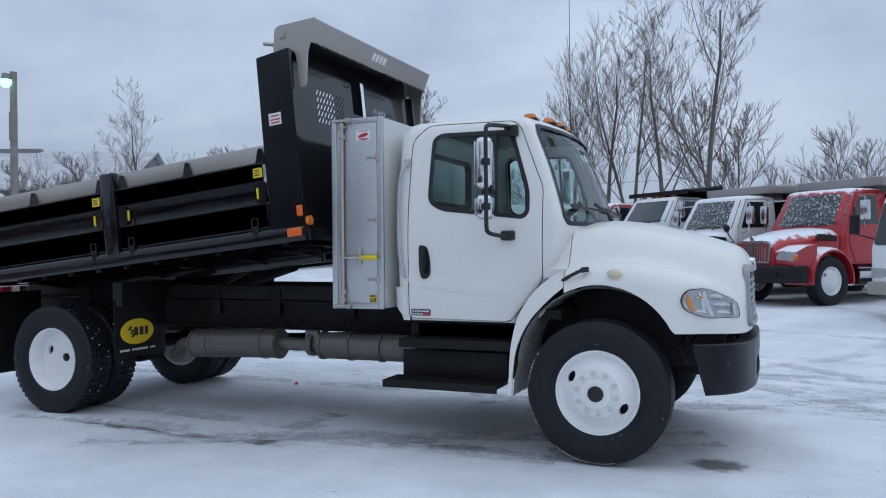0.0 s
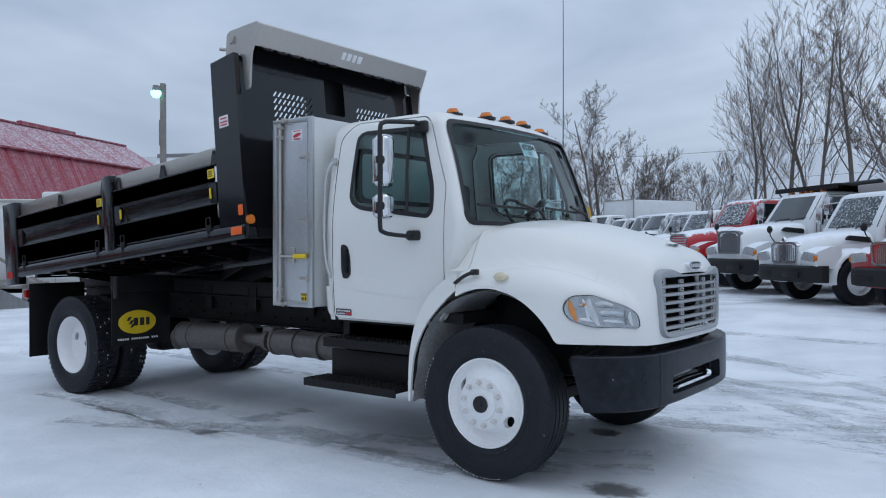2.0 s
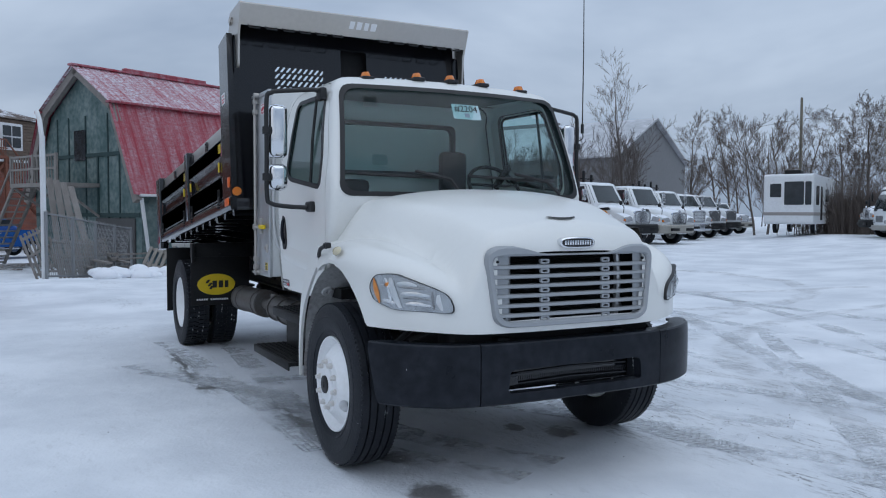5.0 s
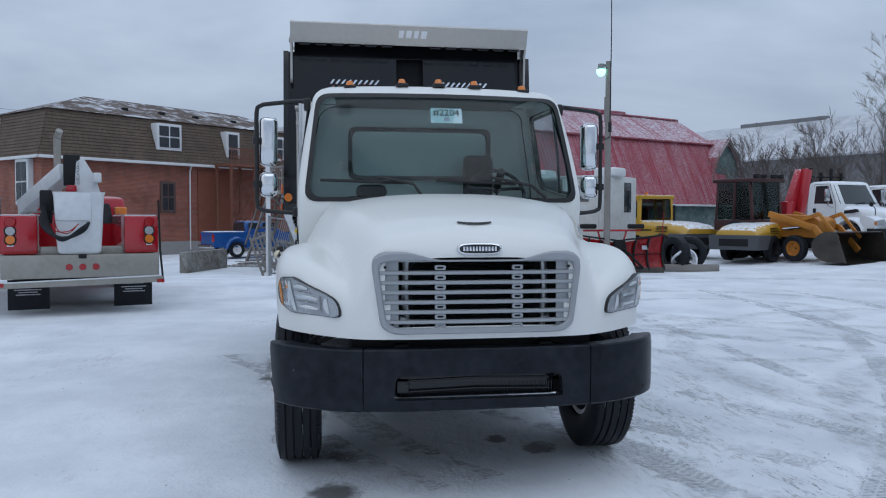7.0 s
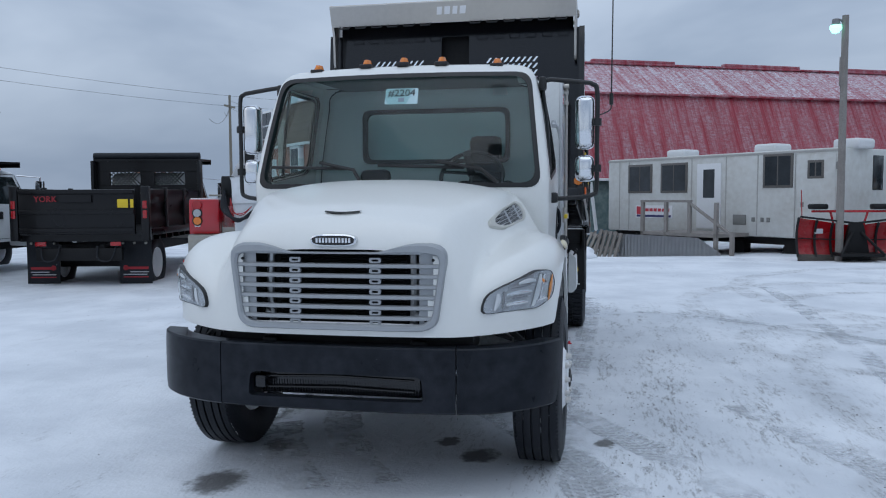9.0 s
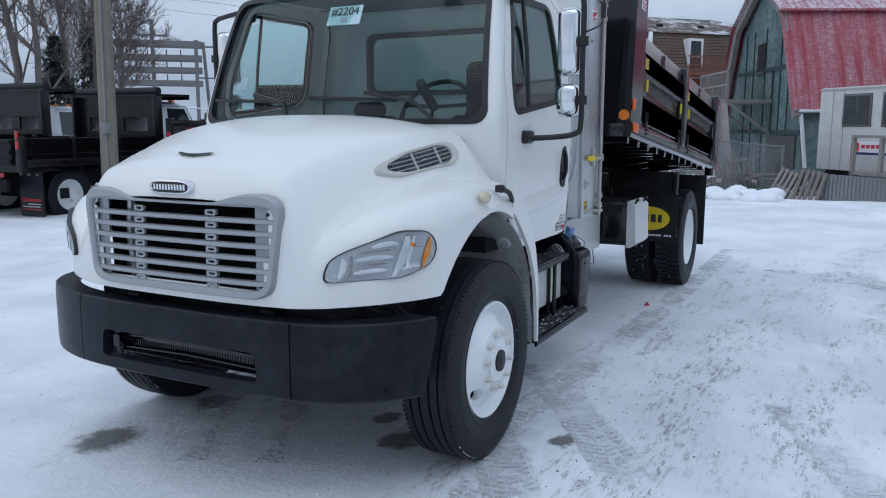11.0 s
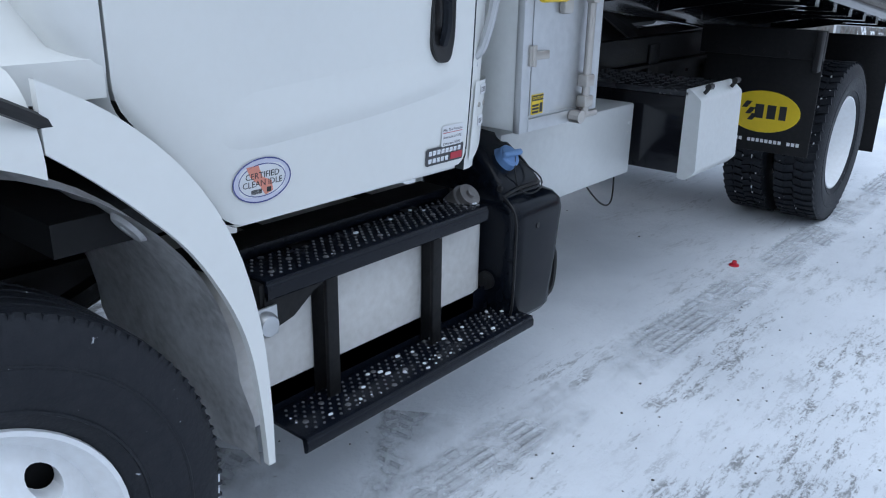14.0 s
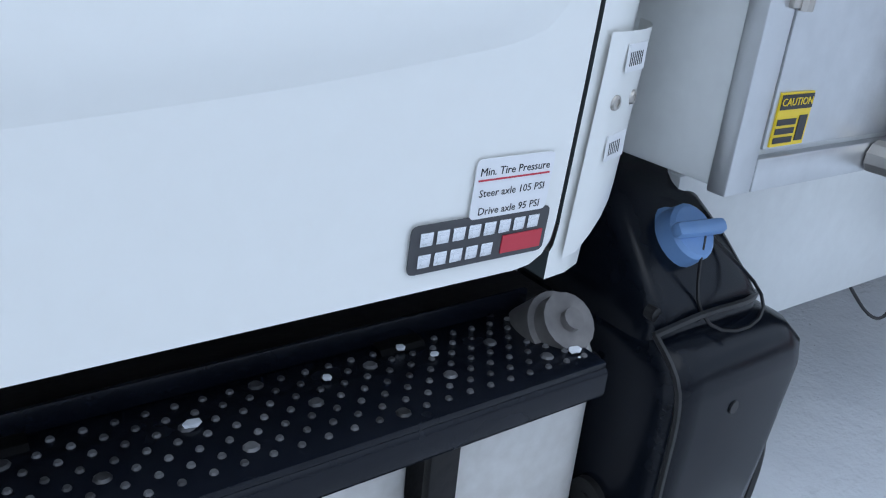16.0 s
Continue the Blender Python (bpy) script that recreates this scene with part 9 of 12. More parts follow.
for k, (x, a, c) in enumerate(((0.9, 18, (0.07, 0.13, 0.17)), (1.35, 20, (0.2, 0.18, 0.16)), (1.65, 15, (0.22, 0.2, 0.18)), (0.55, 22, (0.3, 0.28, 0.25)))):
    wood = material("pallet_wood", c, 0.85, bump=0.2)
    pallet = empty("pallet", TR.matrix_world @ Matrix.Translation((x, -1.75 - 0.05 * k, -0.58)) @ Matrix.Rotation(radians(-a), 4, "X") @ Matrix.Rotation(radians(-8 + 7 * k), 4, "Y"), "weathered wooden pallet leaning before the trailer", "pallet", "leaning pallets")
    for j in range(5):
        bm = BM()
        box(bm, -0.5 + 0.23 * j, -0.38 + 0.23 * j, 0, 0.03, 0, 1.1)
        part("board", bm, wood, pallet)
    for z in (0.05, 0.5, 1.0):
        bm = BM()
        box(bm, -0.5, 0.54, 0.03, 0.1, z, z + 0.08)
        part("bearer", bm, wood, pallet)

# ================= lamp post, poles, wires =================
LAMP = empty("lamp_post", pose(-17.1, 14.3, 0), "grey yard lamp post with a lit green-white lamp", "lamp post")
bm = BM()
rod(bm, (0, 0, -0.1), (0, 0, 6.0), 0.1, 10, 0.08)
box(bm, -0.05, 0.05, -0.1, 0.05, 4.3, 5.0)
part("pole", bm, GREYWOOD, LAMP)
bm = BM()
tube(bm, [(0, 0, 5.8), (0, -0.12, 5.9), (0, -0.22, 5.88)], 0.03, 6)
lathe(bm, [(0.0, 0.16), (0.08, 0.14), (0.1, 0.0), (0.0, 0.0)], 14, Matrix.Translation((0, -0.22, 5.78)) @ Matrix.Rotation(math.pi / 2, 4, "X"))
part("lamp_head", bm, GREYSIDING, LAMP)
glow = bpy.data.materials.new("lit_mercury_lamp")
glow.use_nodes = True
gp = glow.node_tree.nodes["Principled BSDF"]
gp.inputs["Base Color"].default_value, gp.inputs["Emission Color"].default_value, gp.inputs["Emission Strength"].default_value = (0.6, 0.9, 0.8, 1), (0.25, 1.0, 0.72, 1), 2.5
bm = BM()
lathe(bm, [(0.0, -0.2), (0.08, -0.18), (0.14, -0.08), (0.13, 0.0), (0.0, 0.0)], 14, Matrix.Translation((0, -0.22, 5.77)) @ Matrix.Rotation(math.pi / 2, 4, "X"))
part("lens", bm, glow, LAMP, "glowing green-white lens")
POLEWOOD = material("utility_pole_wood", (0.17, 0.155, 0.12), 0.85, spots=(0.26, 0.24, 0.2), amount=0.4, scale=2, bump=0.3, bump_scale=15)
UP = empty("utility_pole", pose(-7.75, -2.75, 0), "tall weathered wooden utility pole with a conduit", "utility pole")
bm = BM()
rod(bm, (0, 0, -0.2), (-0.12, 0.05, 9.5), 0.165, 14, 0.12)
part("pole", bm, POLEWOOD, UP)
bm = BM()
tube(bm, [(0.14, 0.1, 0.1), (0.1, 0.13, 3.5), (0.05, 0.12, 7)], 0.022, 6)
box(bm, 0.08, 0.2, 0.06, 0.2, 1.55, 1.75, 0.01)
part("conduit", bm, GREYSIDING, UP)
for x, y, h, lab in ((-39.2, 59.8, 11.1, "far thin utility pole"), (-57.0, -21.5, 10.0, "far utility pole with crossarms"), (-120.0, 60.0, 10.0, "far thin utility pole")):
    t = empty("far_pole", pose(x, y, 0), lab + " behind the lot", "utility pole", "far poles")
    bm = BM()
    rod(bm, (0, 0, -0.2), (0, 0, h), 0.15, 8, 0.1)
    part("pole", bm, POLEWOOD, t)
    if "crossarms" in lab:
        bm = BM()
        box(bm, -0.9, 0.9, -0.06, 0.06, h - 1.0, h - 0.85)
        part("crossarm", bm, POLEWOOD, t)
for pts in ([(-39.2, 59.8, 9.4), (0, 62, 9.2)], [(-39.2, 59.8, 7.3), (0, 62, 6.9)], [(-120, 70, 9), (-39.2, 59.8, 9.4)], [(-120, 70, 6.9), (-39.2, 59.8, 7.3)], [(-120, -35, 12), (-57, -21.5, 9.6), (-41, -14, 6.8)], [(-120, -38, 11), (-57, -21.5, 9.0), (-41, -15, 6.4)], [(-30, -40, 11.5), (-80, -22, 12)], [(-30, -40, 10.6), (-80, -22, 11)]):
    bm = BM()
    out = []
    for a, b in zip(pts, pts[1:]):
        for k in range(13):
            f = k / 12
            p = Vector(a).lerp(Vector(b), f)
            p.z -= 4 * f * (1 - f) * 0.7
            out.append(p)
    tube(bm, out, 0.014, 4)
    whole("wire", bm, SEAL, "thin black overhead wire", "wire", "overhead wires")
# substation rack behind the dump trucks
RACK = empty("substation_rack", Matrix.Translation((-31.06, -25.97, 0)) @ Matrix.Rotation(radians(-46), 4, "Z") @ Matrix.Diagonal((0.78, 0.78, 1.03, 1)), "grey steel substation rack with crossbars and insulators", "substation")
bm = BM()
for x in (-2.6, 2.6):
    for y in (0, 2.0):
        box(bm, x - 0.13, x + 0.13, y - 0.13, y + 0.13, 0, 6.3)
for z in (4.0, 4.7, 5.35, 6.1):
    for y in (0, 2.0):
        box(bm, -3.0, 3.0, y - 0.1, y + 0.1, z - 0.13, z + 0.13)
rod(bm, (0.4, 1, 0), (0.4, 1, 7.4), 0.14, 8)
box(bm, -0.7, 1.5, 0.95, 1.05, 6.5, 6.6)
rod(bm, (-3.6, 0.5, 0), (-3.1, 0.5, 6.3), 0.12, 8)
box(bm, -4.6, -2.7, 0.45, 0.55, 6.0, 6.1)
box(bm, -4.5, -2.6, 0.45, 0.55, 4.3, 4.38)
for x in (-0.6, 0.2, 0.9, 1.4):
    rod(bm, (x, 1, 6.55), (x, 1, 6.85), 0.06, 6)
part("frame", bm, material("galvanised_grey_steel", (0.17, 0.165, 0.165), 0.6), RACK)
bm = BM()
for x in (-1.5, -0.5, 0.8, 1.6):
    for z in (4.1, 4.8, 5.45):
        rod(bm, (x, 0.2, z), (x, 0.2, z + 0.42), 0.05, 6)
part("insulator", bm, material("brown_porcelain", (0.1, 0.05, 0.04), 0.3), RACK)

# ================= fence, gate and clutter by the barn =================
FEN = empty("chain_link_fence", pose(-19.3, 4.75, 0), "chain-link fence with grey posts between house and barn", "fence")
bm = BM()
mesh_bm = BM()
runs_f = [((0, 0), (-7.2, 2.9))]
for (xa, ya), (xb, yb) in runs_f:
    L = math.hypot(xb - xa, yb - ya)
    n = 4
    for k in range(n + 1):
        x, y = xa + (xb - xa) * k / n, ya + (yb - ya) * k / n
        zz = ground_z(x - 19.3, y + 4.75)
        rod(bm, (x, y, zz - 0.1), (x, y, zz + 1.75), 0.045, 8)
    for h in (0.05, 1.7):
        tube(bm, [(xa + (xb - xa) * k / 8, ya + (yb - ya) * k / 8, ground_z(xa + (xb - xa) * k / 8 - 19.3, ya + (yb - ya) * k / 8 + 4.75) + h) for k in range(9)], 0.025, 6)
    cnt = int(L / 0.14)
    for k in range(cnt):
        for sgn in (1, -1):
            f0 = k / cnt
            f1 = f0 + sgn * 0.9 / L
            if 0 <= f1 <= 1:
                z0 = ground_z(xa + (xb - xa) * f0 - 19.3, ya + (yb - ya) * f0 + 4.75)
                tube(mesh_bm, [(xa + (xb - xa) * f0, ya + (yb - ya) * f0, z0 + 0.05), (xa + (xb - xa) * f1, ya + (yb - ya) * f1, z0 + 1.7)], 0.007, 3)
GALV = material("galvanised_tube", (0.27, 0.28, 0.29), 0.5, metal=0.4)
part("post", bm, GALV, FEN)
o = part("mesh", mesh_bm, GALV, FEN)
bm = BM()
rod(bm, (-19.4, 4.7, -0.2), (-19.4, 4.7, 3.6), 0.07, 10)
tube(bm, [(-19.4, 4.7, 3.5), (-19.5, 4.65, 4.0), (-19.75, 4.6, 4.25)], 0.06, 8)
whole("vent_pipe", bm, WHITETRIM, "tall white pipe standing at the fence corner", "pipe")
for k, (x, y, a) in enumerate(((-21.2, 5.7, 25), (-22.8, 6.4, 25), (-24.3, 7.0, 24), (-20.2, 5.1, 30))):
    rack = empty("metal_rack", Matrix.Translation((x + 0.6, y - 0.55, ground_z(x, y))) @ Matrix.Rotation(radians(158), 4, "Z") @ Matrix.Rotation(radians(-16), 4, "X") @ Matrix.Rotation(radians(6 - 5 * k), 4, "Y"), "grey slatted rack leaning on the fence", "rack", "leaning racks")
    for j in range(6):
        bm = BM()
        box(bm, 0.3 * j, 0.3 * j + 0.06, 0, 0.05, 0, 1.25)
        part("slat", bm, GREYWOOD, rack)
    for z in (0.1, 0.62, 1.1):
        bm = BM()
        box(bm, -0.05, 1.6, -0.03, 0.0, z, z + 0.07)
        part("rail", bm, GREYWOOD, rack)
bm = BM()
rnd = random.Random(9)
for k in range(16):
    a = rnd.uniform(0.3, 0.9)
    box(bm, 0, rnd.uniform(1.5, 3.0), 0, 0.15, 0, 0.05, m=Matrix.Translation((-23 - rnd.random() * 3, 4.5 + rnd.random() * 2.4, ground_z(-24, 5) + 0.06 + 0.045 * k)) @ Matrix.Rotation(rnd.uniform(0, 3), 4, "Z") @ Matrix.Rotation(rnd.uniform(-0.03, 0.03), 4, "Y"))
whole("timber_pile", bm, GREYWOOD, "loose pile of weathered boards by the barn", "timber")
for k in range(4):
    bm = BM()
    box(bm, 0, 3.6, 0, 0.2, 0, 0.06)
    whole("leaning_board", bm, GREYWOOD, "weathered board leaning up against the barn stair", "board", "leaning boards", m=Matrix.Translation((-24.6 - 0.9 * k, 6.4 - 0.3 * k, ground_z(-26, 5))) @ Matrix.Rotation(radians(200), 4, "Z") @ Matrix.Rotation(radians(-60 - 5 * k), 4, "Y"))
bm = BM()
rnd = random.Random(15)
for k in range(46):
    bmesh.ops.create_icosphere(bm, subdivisions=2, radius=rnd.uniform(0.12, 0.3), matrix=Matrix.Translation((-17.6 - rnd.random() * 2.2, 5.9 + rnd.random() * 2.4, ground_z(-18.5, 7) + rnd.random() * 0.08)) @ Matrix.Diagonal((1.3, 1, 0.6, 1)))
whole("snow_bank", bm, SNOWCAP, "ploughed bank of snow before the barn", "snow bank", kind="stuff")

# ================= other vehicles in the yard =================
def snow_dusted(name, color, cover, rough=0.32, size=7.0):
    """Paint or glass with snow lying on the faces that look up; cover sets how flat they must be."""
    m = material(name, color, rough, coat=0.5, spots=tuple(c * 0.8 for c in color), amount=0.1, scale=1.5)
    n, l = m.node_tree.nodes, m.node_tree.links
    b = n["Principled BSDF"]
    geo, sep, tc, nz, add, mr, mix = n.new("ShaderNodeNewGeometry"), n.new("ShaderNodeSeparateXYZ"), n.new("ShaderNodeTexCoord"), n.new("ShaderNodeTexNoise"), n.new("ShaderNodeMath"), n.new("ShaderNodeMapRange"), n.new("ShaderNodeMix")
    mix.data_type = "RGBA"
    nz.inputs["Scale"].default_value, nz.inputs["Detail"].default_value, nz.inputs["Roughness"].default_value = size, 8, 0.7
    l.new(tc.outputs["Object"], nz.inputs["Vector"])
    l.new(geo.outputs["Normal"], sep.inputs[0])
    add.operation = "MULTIPLY_ADD"
    add.inputs[1].default_value = 1.3
    l.new(nz.outputs[0], add.inputs[0])
    l.new(sep.outputs[2], add.inputs[2])
    mr.inputs["From Min"].default_value, mr.inputs["From Max"].default_value = cover, cover + 0.16
    l.new(add.outputs[0], mr.inputs[0])
    l.new(mr.outputs[0], mix.inputs[0])
    src = b.inputs["Base Color"].links[0].from_socket
    l.new(src, mix.inputs[6])
    mix.inputs[7].default_value = (0.82, 0.85, 0.9, 1)
    l.new(mix.outputs[2], b.inputs["Base Color"])
    mx = n.new("ShaderNodeMix")
    l.new(mr.outputs[0], mx.inputs[0])
    l.new(b.inputs["Roughness"].links[0].from_socket, mx.inputs[2])
    mx.inputs[3].default_value = 0.9
    l.new(mx.outputs[0], b.inputs["Roughness"])
    return m


FLEETWHITE = snow_dusted("snow_dusted_white_paint", (0.74, 0.76, 0.77), 1.35)
FLEETRED = snow_dusted("snow_dusted_red_paint", (0.44, 0.012, 0.022), 1.26)
CHILLGLASS = snow_dusted("snow_flecked_windscreen", (0.016, 0.026, 0.028), 1.18, 0.06, 20.0)
CLEARGLASS = snow_dusted("dark_windscreen", (0.016, 0.024, 0.026), 1.42, 0.06, 9.0)
CHROME = material("chrome", (0.62, 0.63, 0.65), 0.14, metal=1.0, spots=(0.4, 0.4, 0.42), amount=0.15)
GREYGRILLE = material("grey_grille_mesh", (0.16, 0.165, 0.17), 0.45, metal=0.4)
LENSCLEAR = material("lamp_lens", (0.42, 0.43, 0.44), 0.12, spots=(0.2, 0.2, 0.21), amount=0.3, coat=0.6, fine=25)
LENSAMBER = material("amber_lens", (0.75, 0.2, 0.02), 0.2, coat=0.5)
LENSRED = material("red_lens", (0.38, 0.008, 0.012), 0.2, coat=0.5)
TARPGREY = material("grey_tarp_housing", (0.27, 0.25, 0.24), 0.6, spots=(0.34, 0.32, 0.31))
SERVICERED = material("red_service_paint", (0.44, 0.006, 0.015), 0.2, coat=0.8, spots=(0.32, 0.005, 0.012), amount=0.15, scale=1.0)
TANSTEEL = material("dull_galvanised_steel", (0.36, 0.345, 0.31), 0.5, metal=0.35, spots=(0.27, 0.255, 0.22), amount=0.35, scale=2.2, fine=14)
GELWHITE = material("white_gelcoat", (0.72, 0.74, 0.76), 0.35, spots=(0.56, 0.57, 0.57), amount=0.25, scale=2.5, fine=10)
LOADERYELLOW = snow_dusted("snow_dusted_yellow_paint", (0.55, 0.31, 0.025), 1.45, 0.4)
DIGGERORANGE = material("worn_orange_yellow_paint", (0.52, 0.2, 0.02), 0.5, spots=(0.3, 0.12, 0.03), amount=0.35, scale=3, fine=12)
BLADESTEEL = material("worn_bucket_steel", (0.06, 0.055, 0.05), 0.42, metal=0.6, spots=(0.14, 0.12, 0.1), amount=0.4, scale=2.5)
PLOWRED = material("red_plow_enamel", (0.52, 0.012, 0.02), 0.25, coat=0.5, spots=(0.26, 0.012, 0.016), amount=0.3, scale=2)
MAROON = material("dark_maroon_cab_frame", (0.05, 0.014, 0.014), 0.4)
GREYCAST = material("grey_cast_counterweight", (0.075, 0.08, 0.09), 0.5, spots=(0.12, 0.12, 0.13))
PICKUPBLUE = snow_dusted("blue_pickup_paint", (0.012, 0.085, 0.3), 1.62, 0.2)
TINT = glass_material("cab_pane", (0.5, 0.58, 0.57), 1.0)
DUMPBLACK = material("black_body_enamel", (0.0045, 0.0045, 0.006), 0.3, coat=0.12, spec=0.25, spots=(0.014, 0.013, 0.013), amount=0.3, scale=2)
PRINTRED = material("red_flap_print", (0.42, 0.02, 0.03), 0.6)
PRINTPALE = material("pale_flap_print", (0.5, 0.5, 0.52), 0.6)


def loft(bm, rings):
    """Closed skin over rings of points, ends shut."""
    vs = [[bm.verts.new(p) for p in r] for r in rings]
    fs = []
    for q, w in zip(vs, vs[1:]):
        k = len(q)
        fs += [bm.faces.new((q[i], q[(i + 1) % k], w[(i + 1) % k], w[i])) for i in range(k)]
    fs += [bm.faces.new(vs[0]), bm.faces.new(vs[-1])]
    bmesh.ops.recalc_face_normals(bm, faces=fs)
    return [v for r in vs for v in r]


BLACKRIM, ORANGERIM = RIM_R.copy(), RIM_R.copy()
BLACKRIM.materials[0], ORANGERIM.materials[0] = FRAMEBLACK, DIGGERORANGE


def wheel(parent, x, y, z, side, rear=False, scale=1.0, rim=None):
    t = Matrix.Translation((x, y, z)) @ Matrix.Diagonal((scale, scale, scale, 1)) @ (Matrix.Identity(4) if side > 0 else Matrix.Rotation(math.pi, 4, "Z"))
    w = new("wheel")
    w.parent = parent
    sub("tyre", TYRE_R if rear else TYRE_F, w, t)
    sub("rim", rim or (RIM_R if rear else RIM_F), w, t)
    if not rear:
        sub("hub", HUB_F, w, t)
    return w


def cab_mesh(xa, xb, zlow, zsill, ztop, wlow, wtop, rake, r=0.1):
    """Cab shell from its floor to its roof; xa is the back, xb the foot of the windscreen."""
    rings = []
    for z in (zlow, (zlow + zsill) / 2, zsill, zsill + (ztop - zsill) * 0.5, ztop - 0.12, ztop - 0.05, ztop - 0.015, ztop):
        t = max(0, (z - zsill) / (ztop - zsill))
        w = wlow + (wtop - wlow) * t
        f = xb - rake * t + 0.06 * (1 - t)
        k = {ztop - 0.05: 0.025, ztop - 0.015: 0.09, ztop: 0.2}.get(z, 0.0)
        rings.append([(px_, py_, z) for px_, py_ in rounded([(xa + k, -w + k), (f - k - 0.05, -w + k), (f - k, -w * 0.55), (f - k, w * 0.55), (f - k - 0.05, w - k), (xa + k, w - k)], [r, 0.12, 0.2, 0.2, 0.12, r], 3)])
    b = BM()
    loft(b, rings)
    return b


def truck_cab(rig, paint, glass, x0, xb, zs, zt, dz=0.0, lamps=True):
    """Cab with windscreen, side panes, doors, mirrors, roof lamps."""
    cab = part("cab", cab_mesh(x0, xb, 0.85 + dz, zs, zt, 1.0, 0.9, 0.42), paint, rig)
    h_ = zt - zs
    def skin(t, off):
        return xb - 0.42 * t + 0.06 * (1 - t) + off
    b = BM()
    w0, w1 = 0.93, 0.83
    grid = []
    for i in range(7):
        t = 0.03 + 0.81 * i / 6
        w = w0 + (w1 - w0) * t
        grid.append([(skin(t, 0.012 if abs(v) < 0.6 else 0.008 - 0.055 * (abs(v) - 0.55) / 0.45), v * w, zs + h_ * t) for v in (-1, -0.85, -0.55, 0, 0.55, 0.85, 1)])
    patch(b, grid)
    bmesh.ops.recalc_face_normals(b, faces=b.faces[:])
    if sum(f.normal.x for f in b.faces) < 0:
        bmesh.ops.reverse_faces(b, faces=b.faces[:])
    part("windscreen", b, glass, cab, "dark windscreen flecked with snow")
    for v in (-0.3, 0.35):
        b = BM()
        tube(b, [(skin(0.0, 0.05), v, zs - 0.01), (skin(0.06, 0.045), v + 0.1, zs + h_ * 0.06), (skin(0.1, 0.04), v + 0.5, zs + h_ * 0.1)], 0.012, 5)
        part("wiper", b, DARK, cab)
    for s in SIDES:
        def on(x, t, off):
            return (x, s * (1.0 - 0.1 * max(t, 0) + off), zs + h_ * t)
        out = [(x0 + 0.28, -0.9), (xb - 0.32, -0.9), (xb - 0.12, -0.4), (xb - 0.14, 0.05), (xb - 0.47, 0.87), (x0 + 0.28, 0.87)]
        b = BM()
        for seg in zip(out, out[1:] + out[:1]):
            tube(b, [on(*seg[0], 0.003), on(*seg[1], 0.003)], 0.006, 4)
        door = part("door", b, DARK, cab, "closed cab door with dark shut line")
        win = [(x0 + 0.36, 0.06), (xb - 0.24, 0.04), (xb - 0.3, 0.2), (xb - 0.53, 0.8), (x0 + 0.36, 0.8)]
        b = BM()
        f = b.faces.new([b.verts.new(on(x, t, 0.007)) for x, t in win])
        if f.normal.y * s < 0:
            f.normal_flip()
        bmesh.ops.recalc_face_normals(b, faces=b.faces[:])
        part("side_window", b, CLEARGLASS, cab)
        b = BM()
        box(b, x0 + 0.33, x0 + 0.45, s * 1.0, s * 1.035, zs - 0.28, zs - 0.12, 0.01)
        part("door_handle", b, DARK, cab)
        b = BM()
        tube(b, [(xb - 0.25, s * 1.0, zs - 0.1), (xb - 0.18, s * 1.3, zs - 0.05), (xb - 0.18, s * 1.34, zs + 0.62), (xb - 0.45, s * 0.95, zs + 0.66)], 0.018, 6)
        arm = part("mirror_arm", b, CHROME, cab)
        b = BM()
        box(b, xb - 0.24, xb - 0.14, s * 1.24, s * 1.44, zs + 0.12, zs + 0.55, 0.03)
        part("mirror", b, CHROME, arm)
    for y in (-0.62, -0.22, 0, 0.22, 0.62) if lamps else ():
        b = BM()
        box(b, xb - 0.66, xb - 0.54, y - 0.05, y + 0.05, zt - 0.02, zt + 0.045, 0.018)
        part("roof_lamp", b, LENSAMBER, cab)
    return cab


